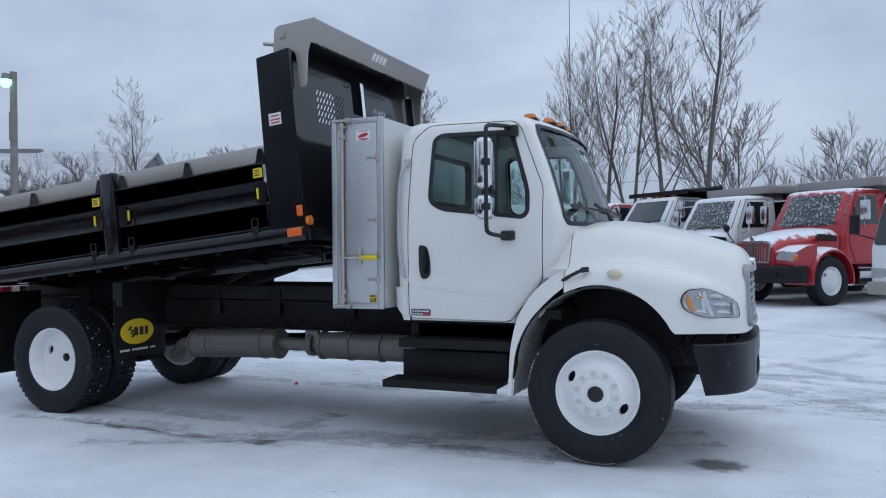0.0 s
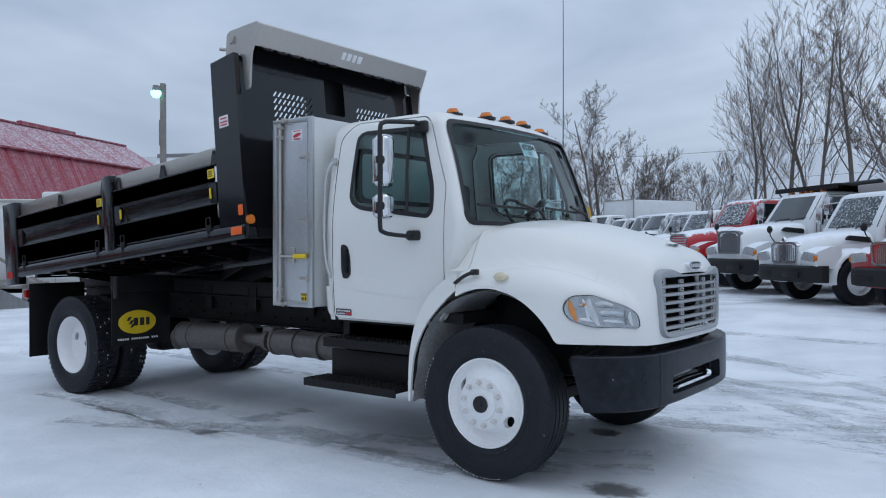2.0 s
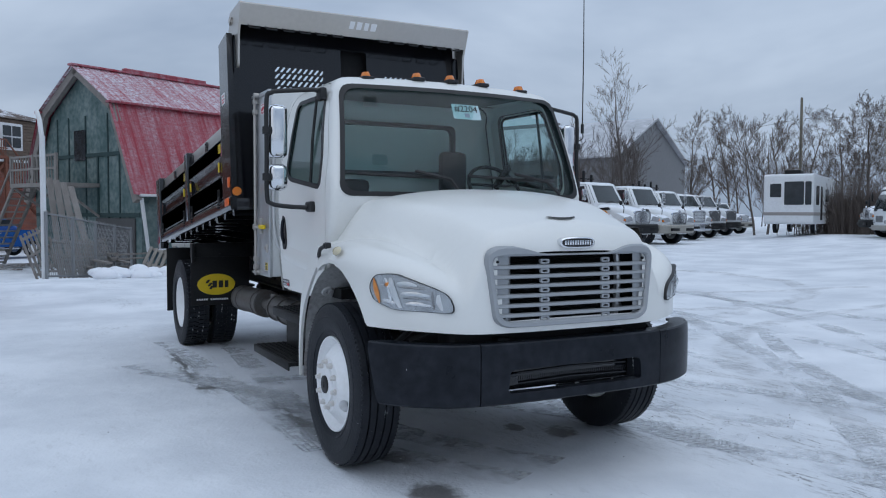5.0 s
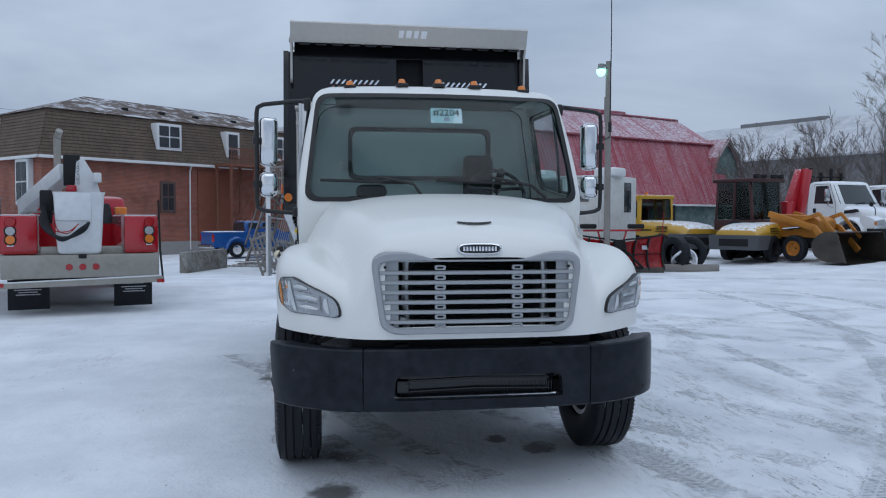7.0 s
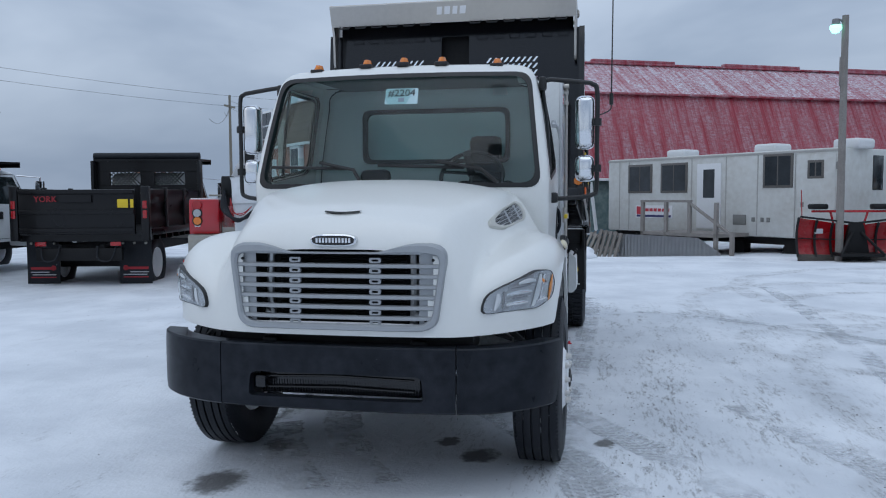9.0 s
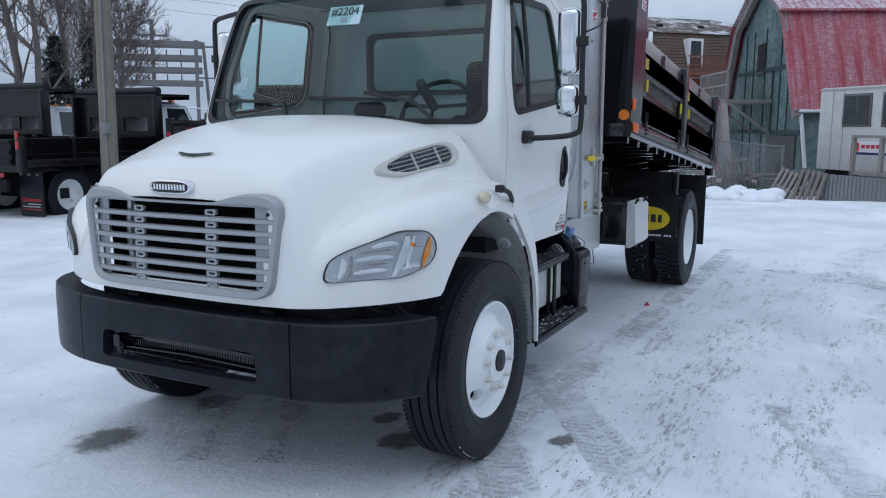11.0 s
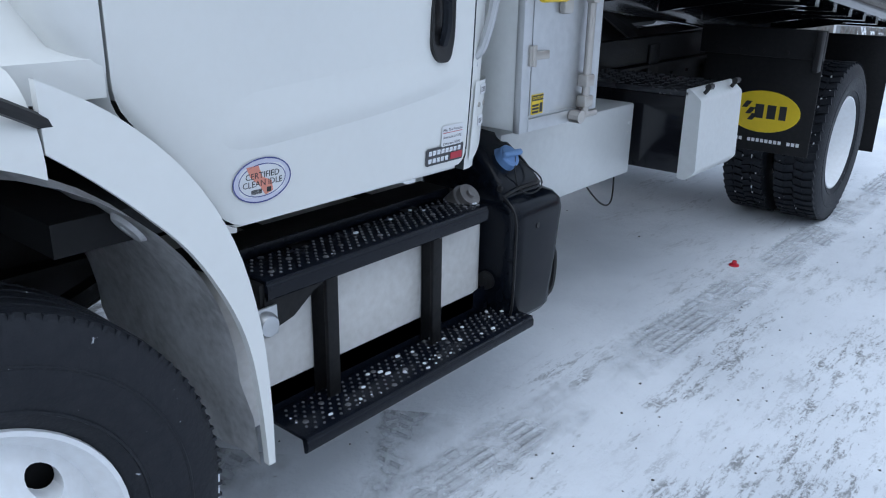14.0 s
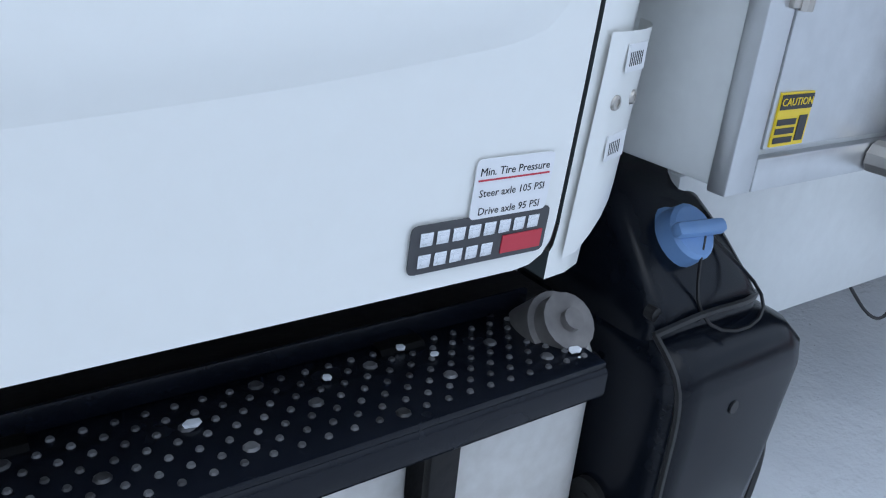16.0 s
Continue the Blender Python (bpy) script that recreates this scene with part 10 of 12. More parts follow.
def bonnet_truck(name, m, paint, glass, grille, body, label, group, bumper="black", low=0.0):
    """A parked conventional truck, x forward from its front axle."""
    rig = empty(name, m, label, "truck", group)
    nose = {"vee": 1.4, "bars": 1.53, "mesh": 1.58}[grille] - low * 0.8
    zs, zt, xb, x0 = max(1.66, nose + 0.2) - low, 2.52 - low, -0.55, -2.0
    if low:
        zs, zt = 1.55, 2.25
    for s in SIDES:
        wheel(rig, 0, s * 0.98, 0.5, s)
        wheel(rig, -4.6, s * 0.95, 0.5, s, True)
    b = BM()
    for s in SIDES:
        box(b, -6.0, 0.75, s * 0.37, s * 0.45, 0.62, 0.88)
    box(b, -0.06, 0.06, -0.9, 0.9, 0.4, 0.55)
    box(b, -4.7, -4.5, -0.9, 0.9, 0.4, 0.6)
    for x in (-5.9, -3.2, -1.6, 0.6):
        box(b, x - 0.05, x + 0.05, -0.4, 0.4, 0.64, 0.86)
    part("chassis", b, FRAMEBLACK, rig)
    # bonnet, narrowing to the nose
    b = BM()
    rings = []
    for i in range(9):
        t = i / 8
        x = xb + 0.05 + t * (1.0 - xb)
        w = 0.86 - 0.3 * smooth01(t * 1.1)
        z = zs - 0.02 - (zs - 0.02 - nose) * t ** 1.5 - (0.06 if i == 8 else 0)
        lo = 0.82
        rings.append([(x, py_, pz_) for py_, pz_ in rounded([(-w, lo), (-w - 0.05 * (1 - t), z - 0.2), (-w * 0.8, z - 0.035), (0, z + 0.02), (w * 0.8, z - 0.035), (w + 0.05 * (1 - t), z - 0.2), (w, lo)], [0.02, 0.12, 0.12, 0.3, 0.12, 0.12, 0.02], 3)])
    loft(b, rings)
    bonnet = part("bonnet", b, paint, rig)
    for s in SIDES:
        # wing over the wheel
        b = BM()
        rows = []
        for k in range(15):
            a = radians(-12 + 204 * k / 14)
            row = []
            for y, r in ((0.5, 0.66), (0.92, 0.655), (1.08, 0.64), (1.16, 0.60), (1.17, 0.565), (1.13, 0.56), (0.5, 0.57)):
                row.append((r * 1.06 * math.cos(a), s * y, 0.52 + r * (1.08 if math.sin(a) > 0 else 0.7) * math.sin(a)))
            rows.append(row)
        patch(b, rows)
        prism(b, rounded([(0.45, 0.78), (1.02, 0.78), (1.04, 1.12), (0.7, 1.25), (0.42, 1.28)], 0.06, 3), "y", s * 0.5, s * 1.1)
        bmesh.ops.recalc_face_normals(b, faces=b.faces[:])
        part("wing", b, paint, bonnet)
        b = BM()
        prism(b, rounded([(s * 0.6, 0.97), (s * 1.07, 0.92), (s * 1.12, 1.09), (s * 0.72, 1.15)], 0.05, 3), "x", 1.0, 1.07)
        lamp = part("headlamp", b, LENSCLEAR, bonnet)
        b = BM()
        prism(b, rounded([(s * 1.05, 0.96), (s * 1.105, 0.95), (s * 1.11, 1.05), (s * 1.07, 1.06)], 0.02, 2), "x", 1.005, 1.075)
        part("turn_lamp", b, LENSAMBER, lamp)
        b = BM()
        prism(b, rounded([(-0.42, zs - 0.32), (0.18, zs - 0.26), (0.1, zs - 0.16), (-0.4, zs - 0.2)], 0.04, 3), "y", s * 0.83, s * 0.905)
        part("bonnet_vent", b, DARK, bonnet, "black side vent with slats")
    # grille
    gz0, gz1 = max(0.88, nose - 0.62), nose - 0.04
    b = BM()
    o = rounded([(-0.46, gz0), (0.46, gz0), (0.5, gz1 - 0.06), (0.34, gz1), (-0.34, gz1), (-0.5, gz1 - 0.06)], 0.06, 3)
    i_ = rounded([(-0.41, gz0 + 0.05), (0.41, gz0 + 0.05), (0.45, gz1 - 0.09), (0.32, gz1 - 0.05), (-0.32, gz1 - 0.05), (-0.45, gz1 - 0.09)], 0.05, 3)
    k = len(o)
    for xa_, pts in ((1.09, (o, i_)),):
        v1, v2, v3, v4 = ([b.verts.new((xa_, *p)) for p in o], [b.verts.new((xa_, *p)) for p in i_], [b.verts.new((0.95, *p)) for p in o], [b.verts.new((1.03, *p)) for p in i_])
        for q in range(k):
            j = (q + 1) % k
            b.faces.new((v1[q], v1[j], v2[j], v2[q]))
            b.faces.new((v1[q], v3[q], v3[j], v1[j]))
            b.faces.new((v2[q], v2[j], v4[j], v4[q]))
    bmesh.ops.recalc_face_normals(b, faces=b.faces[:])
    gr = part("grille", b, CHROME if grille != "mesh" else GREYGRILLE, rig)
    b = BM()
    prism(b, i_, "x", 1.0, 1.035)
    part("grille_back", b, DARK, gr)
    if grille == "bars":
        for z in np.linspace(gz0 + 0.1, gz1 - 0.1, 6):
            b = BM()
            box(b, 1.03, 1.075, -0.44, 0.44, z - 0.016, z + 0.016, 0.005)
            part("grille_bar", b, CHROME, gr)
    else:
        for y in np.linspace(-0.38, 0.38, 13 if grille == "vee" else 17):
            b = BM()
            lean = 0.05 * (abs(y) / 0.38) if grille == "vee" else 0
            hgt = gz1 - 0.05 - 0.04 * abs(y) / 0.38
            if abs(y) > 0.31:
                hgt -= 0.05
            prism(b, [(y - 0.016, gz0 + 0.05), (y + 0.016, gz0 + 0.05), (y + 0.016, hgt), (y - 0.016, hgt)], "x", 1.03, 1.10 - lean if grille == "vee" else 1.06)
            part("grille_bar", b, CHROME if grille == "vee" else GREYGRILLE, gr)
    if grille == "vee":
        b = BM()
        prism(b, [(0, gz1 - 0.02), (0.06, gz1 + 0.045), (0, gz1 + 0.11), (-0.06, gz1 + 0.045)], "x", 1.05, 1.1)
        part("badge", b, CHROME, gr)
    # bumper
    b = BM()
    sec = [(1.24, 0.48), (1.26, 0.55), (1.26, 0.8), (1.22, 0.84), (1.1, 0.84), (1.1, 0.48)]
    rings = []
    for y in (-1.2, -1.1, -0.7, -0.3, 0.3, 0.7, 1.1, 1.2):
        back = 0.3 * max(0, (abs(y) - 0.55) / 0.65) ** 1.6
        rings.append([(x - back, y, z) for x, z in sec])
    loft(b, rings)
    bump_ = part("bumper", b, {"black": DARK, "silver": TANSTEEL, "chrome": CHROME}[bumper], rig)
    for y in (-0.5, 0.5):
        b = BM()
        box(b, 1.22, 1.266, y - 0.28, y + 0.28, 0.58, 0.7, 0.01)
        part("bumper_opening", b, FRAMEBLACK, bump_)
    truck_cab(rig, paint, glass, x0, xb, zs, zt, lamps=body == "dump")
    b = BM()
    tube(b, curve_pts([(0.75, -0.78, 1.28), (0.85, -0.9, 1.5), (0.8, -1.0, 1.62)], 4), 0.014, 6)
    bmesh.ops.create_uvsphere(b, u_segments=10, v_segments=6, radius=0.09, matrix=Matrix.Translation((0.8, -1.02, 1.66)) @ Matrix.Diagonal((0.6, 1, 1, 1)))
    part("fender_mirror", b, DARK, rig)
    for s in SIDES:
        b = BM()
        rod(b, (-2.1, s * 0.75, 0.62), (-1.0, s * 0.75, 0.62), 0.26, 18)
        part("fuel_tank", b, CHROME, rig)
        b = BM()
        box(b, -1.75, -0.85, s * 0.85, s * 1.1, 0.42, 0.46, 0.01)
        box(b, -1.7, -0.9, s * 0.9, s * 1.08, 0.72, 0.75, 0.01)
        part("step", b, FRAMEBLACK, rig)
        b = BM()
        box(b, -5.3, -5.27, s * 0.62, s * 1.2, 0.2, 0.85)
        part("mud_flap", b, RUBBER, rig)
    if body == "flat":
        b = BM()
        box(b, -6.0, -2.15, -1.2, 1.2, 0.95, 1.15, 0.02)
        box(b, -2.3, -2.2, -1.2, 1.2, 1.1, 2.4, 0.02)
        part("flat_bed", b, DUMPBLACK, rig)
        b = BM()
        box(b, -5.9, -1.6, -1.12, 1.12, 2.56, 2.76, 0.03)
        part("tarp_box", b, TARPGREY, rig, "grey-brown tarp housing over the bed")
        for x in (-5.6, -2.28):
            for s in SIDES:
                b = BM()
                box(b, x - 0.06, x + 0.06, s * 1.0 - 0.06, s * 1.0 + 0.06, 1.1, 2.56, 0.01)
                part("post", b, DUMPBLACK, rig)
    elif body == "dump":
        dump_body(rig, -6.2, -2.25, 1.05, 1.95, 2.62, shield=1.15)
    elif body == "rack":
        b = BM()
        box(b, -6.0, -2.15, -1.2, 1.2, 0.95, 1.12, 0.02)
        part("flat_bed", b, DUMPBLACK, rig)
        for i in range(5):
            b = BM()
            y = -1.0 + 0.5 * i
            box(b, -2.35, -2.27, y - 0.05, y + 0.05, 1.1, 2.9 + 0.16 * (i % 2), 0.01)
            for z in (2.3, 2.5, 2.7):
                box(b, -2.4, -2.25, y - 0.16, y + 0.16, z, z + 0.05, 0.008)
            part("stake", b, DUMPBLACK, rig)
        b = BM()
        box(b, -2.36, -2.3, -1.15, 1.15, 2.1, 2.2)
        part("rack_rail", b, DUMPBLACK, rig)
    elif body == "box":
        b = BM()
        box(b, -6.4, -2.15, -1.2, 1.2, 1.0, 3.3, 0.03)
        bx = part("cargo_box", b, GELWHITE, rig, "plain white cargo box")
        for x in (-6.39, -2.16):
            b = BM()
            for s in SIDES:
                box(b, x - 0.03, x + 0.03, s * 1.21 - 0.02, s * 1.21 + 0.02, 1.0, 3.3)
            box(b, x - 0.03, x + 0.03, -1.2, 1.2, 3.29, 3.33)
            part("edge_rail", b, TANSTEEL, bx)
    return rig


def dump_body(rig, xr, xf, z0, z1, zh, shield=0.9, win=False, y=1.22, sign=False):
    """Black steel dump body; xr rear end, xf headboard; sides z0 to z1, headboard to zh."""
    b = BM()
    box(b, xr, xf, -y + 0.02, y - 0.02, z0, z0 + 0.08)
    for x in np.arange(xr + 0.2, xf, 0.4):
        box(b, x - 0.04, x + 0.04, -y + 0.04, y - 0.04, z0 - 0.12, z0)
    body = part("dump_body", b, DUMPBLACK, rig, "glossy black steel dump body")
    n = 3
    for s in SIDES:
        for k in range(n):
            a, c = xr + 0.12 + (xf - xr - 0.2) * k / n, xr + 0.12 + (xf - xr - 0.2) * (k + 1) / n - 0.09
            b = BM()
            hh_ = z1 - z0 - 0.12
            rows = [[(u, s * yy, z0 + 0.12 + hh_ * w) for u in (a, c)] for w, yy in ((0, y - 0.03), (0.0, y + 0.01), (0.22, y + 0.015), (0.3, y - 0.02), (0.62, y - 0.02), (0.7, y + 0.015), (0.97, y + 0.015), (1.0, y - 0.03))]
            patch(b, rows)
            bmesh.ops.solidify(b, geom=b.faces[:], thickness=0.012)
            part("side_panel", b, DUMPBLACK, body)
            b = BM()
            box(b, c, c + 0.09, s * y - 0.04, s * y + 0.04, z0, z1 + 0.03, 0.01)
            part("side_post", b, DUMPBLACK, body)
        b = BM()
        box(b, xr, xf, s * y - 0.05, s * y + 0.035, z0 - 0.02, z0 + 0.115, 0.012)
        part("side_rail", b, DUMPBLACK, body)
        b = BM()
        box(b, xr - 0.06, xr + 0.06, s * y - 0.13, s * y + 0.02, z0 - 0.1, z1 + 0.04, 0.012)
        part("corner_post", b, DUMPBLACK, body)
        for z in (z0 + 0.32, z0 + 0.5):
            b = BM()
            box(b, xr - 0.085, xr - 0.06, s * y - 0.1, s * y - 0.02, z, z + 0.15, 0.01)
            part("tail_lamp", b, LENSRED, body)
    b = BM()
    box(b, xr - 0.05, xr + 0.02, -y + 0.14, y - 0.14, z0 + 0.02, z1 - 0.02, 0.015)
    for zz in (z0 + 0.06, (z0 + z1) / 2 - 0.04, z1 - 0.1):
        box(b, xr - 0.085, xr - 0.04, -y + 0.15, y - 0.15, zz, zz + 0.08, 0.012)
    part("tailgate", b, DUMPBLACK, body)
    # headboard with a slotted band
    b = BM()
    box(b, xf - 0.04, xf + 0.02, -y, y, z0, z1 + 0.12)
    box(b, xf - 0.04, xf + 0.02, -y, y, z1 + 0.42, zh)
    for c0, c1 in ((-y, -y + 0.35), (-0.16, 0.16), (y - 0.35, y)):
        box(b, xf - 0.04, xf + 0.02, c0, c1, z1 + 0.1, z1 + 0.44)
    for s in SIDES:
        box(b, xf - 0.22, xf + 0.02, s * y - 0.05, s * y + 0.02, z0, zh, 0.012)
    head_ = part("headboard", b, DUMPBLACK, body)
    for c0 in (-y + 0.35, 0.16):
        b = BM()
        w = y - 0.51
        for k in range(9):
            q = c0 + w * k / 8
            rod(b, (xf, q, z1 + 0.12), (xf, min(q + 0.3, c0 + w), z1 + 0.12 + min(0.3, c0 + w - q)), 0.012, 4)
            rod(b, (xf, q, z1 + 0.42), (xf, min(q + 0.3, c0 + w), z1 + 0.42 - min(0.3, c0 + w - q)), 0.012, 4)
        part("mesh_panel", b, DUMPBLACK, head_)
    b = BM()
    prism(b, [(xf - 0.1, zh - 0.02), (xf + shield, zh + 0.02), (xf + shield, zh - 0.06), (xf + shield + 0.04, zh - 0.06), (xf + shield + 0.04, zh + 0.06), (xf - 0.1, zh + 0.04)], "y", -y, y)
    part("cab_shield", b, DUMPBLACK, head_)
    b = BM()
    rod(b, (xf - 0.02, -y, zh + 0.1), (xf - 0.02, y, zh + 0.1), 0.09, 12)
    part("tarp_roll", b, RUBBER, head_, "rolled black tarp")
    return body


def print_bars(flap, x, y0, y1, z):
    """Unreadable print on a mud flap, facing the rear."""
    for dz, a, c, mat in ((0.22, 0.12, 0.95, PRINTRED), (0.16, 0.3, 0.95, PRINTPALE), (0.11, 0.05, 0.9, PRINTPALE), (0.06, 0.05, 0.95, PRINTRED)):
        b = BM()
        h_ = 0.05 if dz > 0.2 else 0.02
        box(b, x - 0.004, x, y0 + (y1 - y0) * a, y0 + (y1 - y0) * c, z + dz, z + dz + h_)
        part("flap_print", b, mat, flap)
    b = BM()
    rod(b, (x - 0.004, y0 + (y1 - y0) * 0.14, z + 0.25), (x, y0 + (y1 - y0) * 0.14, z + 0.25), 0.05, 14)
    part("flap_print", b, PRINTRED, flap)


def at(x, y, deg, dz=0.0, k=1.0):
    return pose(x, y, ground_z(x, y) + dz, 0, 0, deg) @ Matrix.Diagonal((k, k, k, 1))


# ---- the long row ----
ROW = "row of parked trucks"
bonnet_truck("red_truck", at(0.56, 19.49, 228), FLEETRED, CHILLGLASS, "vee", "flat", "red truck with thick snow on bonnet and windscreen", ROW)
bonnet_truck("white_truck", at(-1.74, 21.25, 226), FLEETWHITE, CHILLGLASS, "vee", "flat", "white truck with black bumper and snow-flecked windscreen", ROW)
bonnet_truck("white_truck", at(-3.72, 23.8, 228, 0.0, 1.06), FLEETWHITE, CLEARGLASS, "mesh", "dump", "white truck with black dump body and chrome grille", ROW)
bonnet_truck("red_truck", at(-5.95, 26.05, 228, 0, 1.03), FLEETRED, CHILLGLASS, "bars", None, "red truck with snowy windscreen and grey grille bars", ROW)
bonnet_truck("white_truck", at(-7.68, 27.98, 229, 0, 0.92), FLEETWHITE, CHILLGLASS, "vee", None, "white truck with silver bumper and leaning grille bars", ROW, "silver")
bonnet_truck("white_truck", at(-9.02, 29.73, 227, 0, 0.92), FLEETWHITE, CHILLGLASS, "vee", None, "white truck with silver bumper and snowy windscreen", ROW, "silver")
bonnet_truck("white_truck", at(-10.57, 31.46, 228, 0, 0.92), FLEETWHITE, CLEARGLASS, "mesh", None, "white truck with tall dark grille and silver bumper", ROW, "silver")
bonnet_truck("white_truck", at(-11.99, 33.34, 229, 0, 0.92), FLEETWHITE, CLEARGLASS, "vee", None, "white truck with black bumper under thin snow", ROW)
bonnet_truck("white_truck", at(-14.06, 35.34, 227), FLEETWHITE, CLEARGLASS, "bars", None, "small white truck with a low bonnet under snow", ROW, "silver", low=0.2)
bonnet_truck("white_truck", at(-18.87, 39.92, 228), FLEETWHITE, CLEARGLASS, "vee", None, "white truck with a snowy bonnet at the end of the row", ROW)
bonnet_truck("box_truck", at(-17.3, 40.1, 243, 0, 1.05), FLEETWHITE, CLEARGLASS, "bars", "box", "white box truck standing behind the parked row", "")


def cabover(m, label):
    rig = empty("cabover_truck", m, label, "truck", ROW)
    for s in SIDES:
        wheel(rig, 0, s * 0.9, 0.42, s, scale=0.82)
        wheel(rig, -3.6, s * 0.9, 0.42, s, True, scale=0.82)
    b = BM()
    box(b, -4.6, 0.9, -0.4, 0.4, 0.55, 0.75)
    part("chassis", b, FRAMEBLACK, rig)
    b = cab_mesh(-0.95, 1.05, 0.45, 1.25, 2.25, 1.0, 0.9, 0.22)
    cab = part("cab", b, FLEETWHITE, rig)
    b = BM()
    prism(b, rounded([(-0.9, 1.28), (0.9, 1.28), (0.82, 2.08), (-0.82, 2.08)], 0.08, 3), "x", -0.01, 0.01, Matrix.Translation((1.02, 0, 0)) @ Matrix.Translation((0, 0, 1.25)) @ Matrix.Rotation(-0.26, 4, "Y") @ Matrix.Translation((0.075, 0, -1.25)))
    part("windscreen", b, CLEARGLASS, cab)
    for s in SIDES:
        b = BM()
        prism(b, rounded([(-0.6, 1.3), (0.75, 1.22), (0.68, 2.0), (-0.6, 2.02)], 0.08, 3), "y", 0.004 * s, -0.004 * s, Matrix.Translation((0, s * 0.985, 1.25)) @ Matrix.Rotation(s * 0.1, 4, "X") @ Matrix.Translation((0, s * 0.018, -1.25)))
        part("side_window", b, CLEARGLASS, cab)
        b = BM()
        box(b, 0.9, 1.1, s * 0.55, s * 0.95, 0.72, 0.9, 0.03)
        part("headlamp", b, LENSCLEAR, cab)
        b = BM()
        tube(b, [(1.0, s * 0.9, 1.4), (1.2, s * 1.15, 1.5), (1.2, s * 1.2, 2.0)], 0.014, 6)
        box(b, 1.16, 1.22, s * 1.1, s * 1.28, 1.5, 1.85, 0.02)
        part("mirror", b, DARK, cab)
    b = BM()
    box(b, 0.95, 1.16, -1.0, 1.0, 0.42, 0.65, 0.04)
    part("bumper", b, TANSTEEL, rig)
    b = BM()
    box(b, 1.0, 1.12, -0.5, 0.5, 0.78, 1.1, 0.03)
    part("grille", b, GREYGRILLE, cab)
    return rig


cabover(at(3.3, 16.5, 228), "white cab-over truck parked beside the red truck")
copy_thing(cabover(at(-16.7, 37.5, 230, 0, 0.93), "white cab-over truck far down the row"), at(-19.9, 42.6, 228, 0.3, 1.05))

# yellow crane arm standing behind the row
b = BM()
prism(b, [(-0.22, 0), (0.22, 0), (0.2, 2.5), (0.3, 3.1), (-0.05, 3.15), (-0.16, 2.5)], "y", -0.16, 0.16)
prism(b, [(0.1, 2.55), (0.3, 2.7), (0.62, 1.3), (0.45, 1.25)], "y", -0.12, 0.12)
whole("crane_arm", b, LOADERYELLOW, "folded yellow crane arm behind the parked trucks", "crane", m=at(-17.7, 41.3, 228))
# motor caravan beyond, its end to the lot
b = BM()
prism(b, rounded([(-3.4, 0.5), (3.2, 0.5), (3.25, 1.9), (3.7, 2.3), (3.5, 3.05), (-3.4, 3.1)], 0.18, 4), "y", -1.2, 1.2)
camper = whole("camper", b, GELWHITE, "pale camper with dark windows parked at the edge of trees", "camper", m=at(-25.6, 42.3, 118, 0.1))
for y, w, z0, z1 in ((0.35, 0.55, 1.9, 2.6), (-0.75, 0.95, 1.5, 2.7), (-1.1, 0.3, 1.5, 2.7)):
    b = BM()
    prism(b, rounded([(y, z0), (y + w, z0), (y + w, z1), (y, z1)], 0.05, 2), "x", -3.42, -3.38)
    part("window", b, WINDOW, camper)
for x, w, z0, z1 in ((-2.6, 0.9, 1.5, 2.5), (-1.2, 0.6, 0.7, 2.5), (0.4, 1.1, 1.7, 2.4)):
    b = BM()
    prism(b, rounded([(x, z0), (x + w, z0), (x + w, z1), (x, z1)], 0.06, 2), "y", -1.215, 1.215)
    part("window", b, WINDOW, camper)
b = BM()
box(b, -2.4, -1.4, -0.4, 0.4, 3.08, 3.36, 0.06)
part("roof_unit", b, DARK, camper, "dark roof air unit")
b = BM()
box(b, -3.41, 3.2, -1.21, 1.21, 0.95, 1.12, 0.01)
part("stripe", b, TARPGREY, camper)
for s in SIDES:
    wheel(camper, -1.6, s * 0.95, 0.36, s, True, scale=0.7)
    wheel(camper, 2.4, s * 0.95, 0.36, s, scale=0.7)

# ---- the row beside the barn ----
ROWB = "trucks parked past the barn"
bonnet_truck("white_truck", at(-22.6, 26.9, 12, 0.02, 1.08), FLEETWHITE, CLEARGLASS, "vee", "rack", "white truck with black stake rack behind the cab", ROWB)
bonnet_truck("white_truck", at(-23.9, 30.3, 10, -0.02, 1.07), FLEETWHITE, CLEARGLASS, "vee", None, "white truck with low white bumper and chrome grille", ROWB, "silver")
bonnet_truck("white_truck", at(-27.8, 35.6, 10, 0, 1.05), FLEETWHITE, CLEARGLASS, "bars", "rack", "white truck with chrome bumper and stake rack", ROWB, "chrome")
w3 = bonnet_truck("white_truck", at(-30.6, 39.8, 8, 0, 1.03), FLEETWHITE, CLEARGLASS, "mesh", None, "white truck with black bumper in the row", ROWB)
copy_thing(w3, at(-34.1, 45.0, 8, 0, 1.03))
bonnet_truck("white_truck", at(-36.8, 49.4, 6), FLEETWHITE, CLEARGLASS, "bars", None, "small white truck at the end of the row", ROWB, "silver", low=0.2)

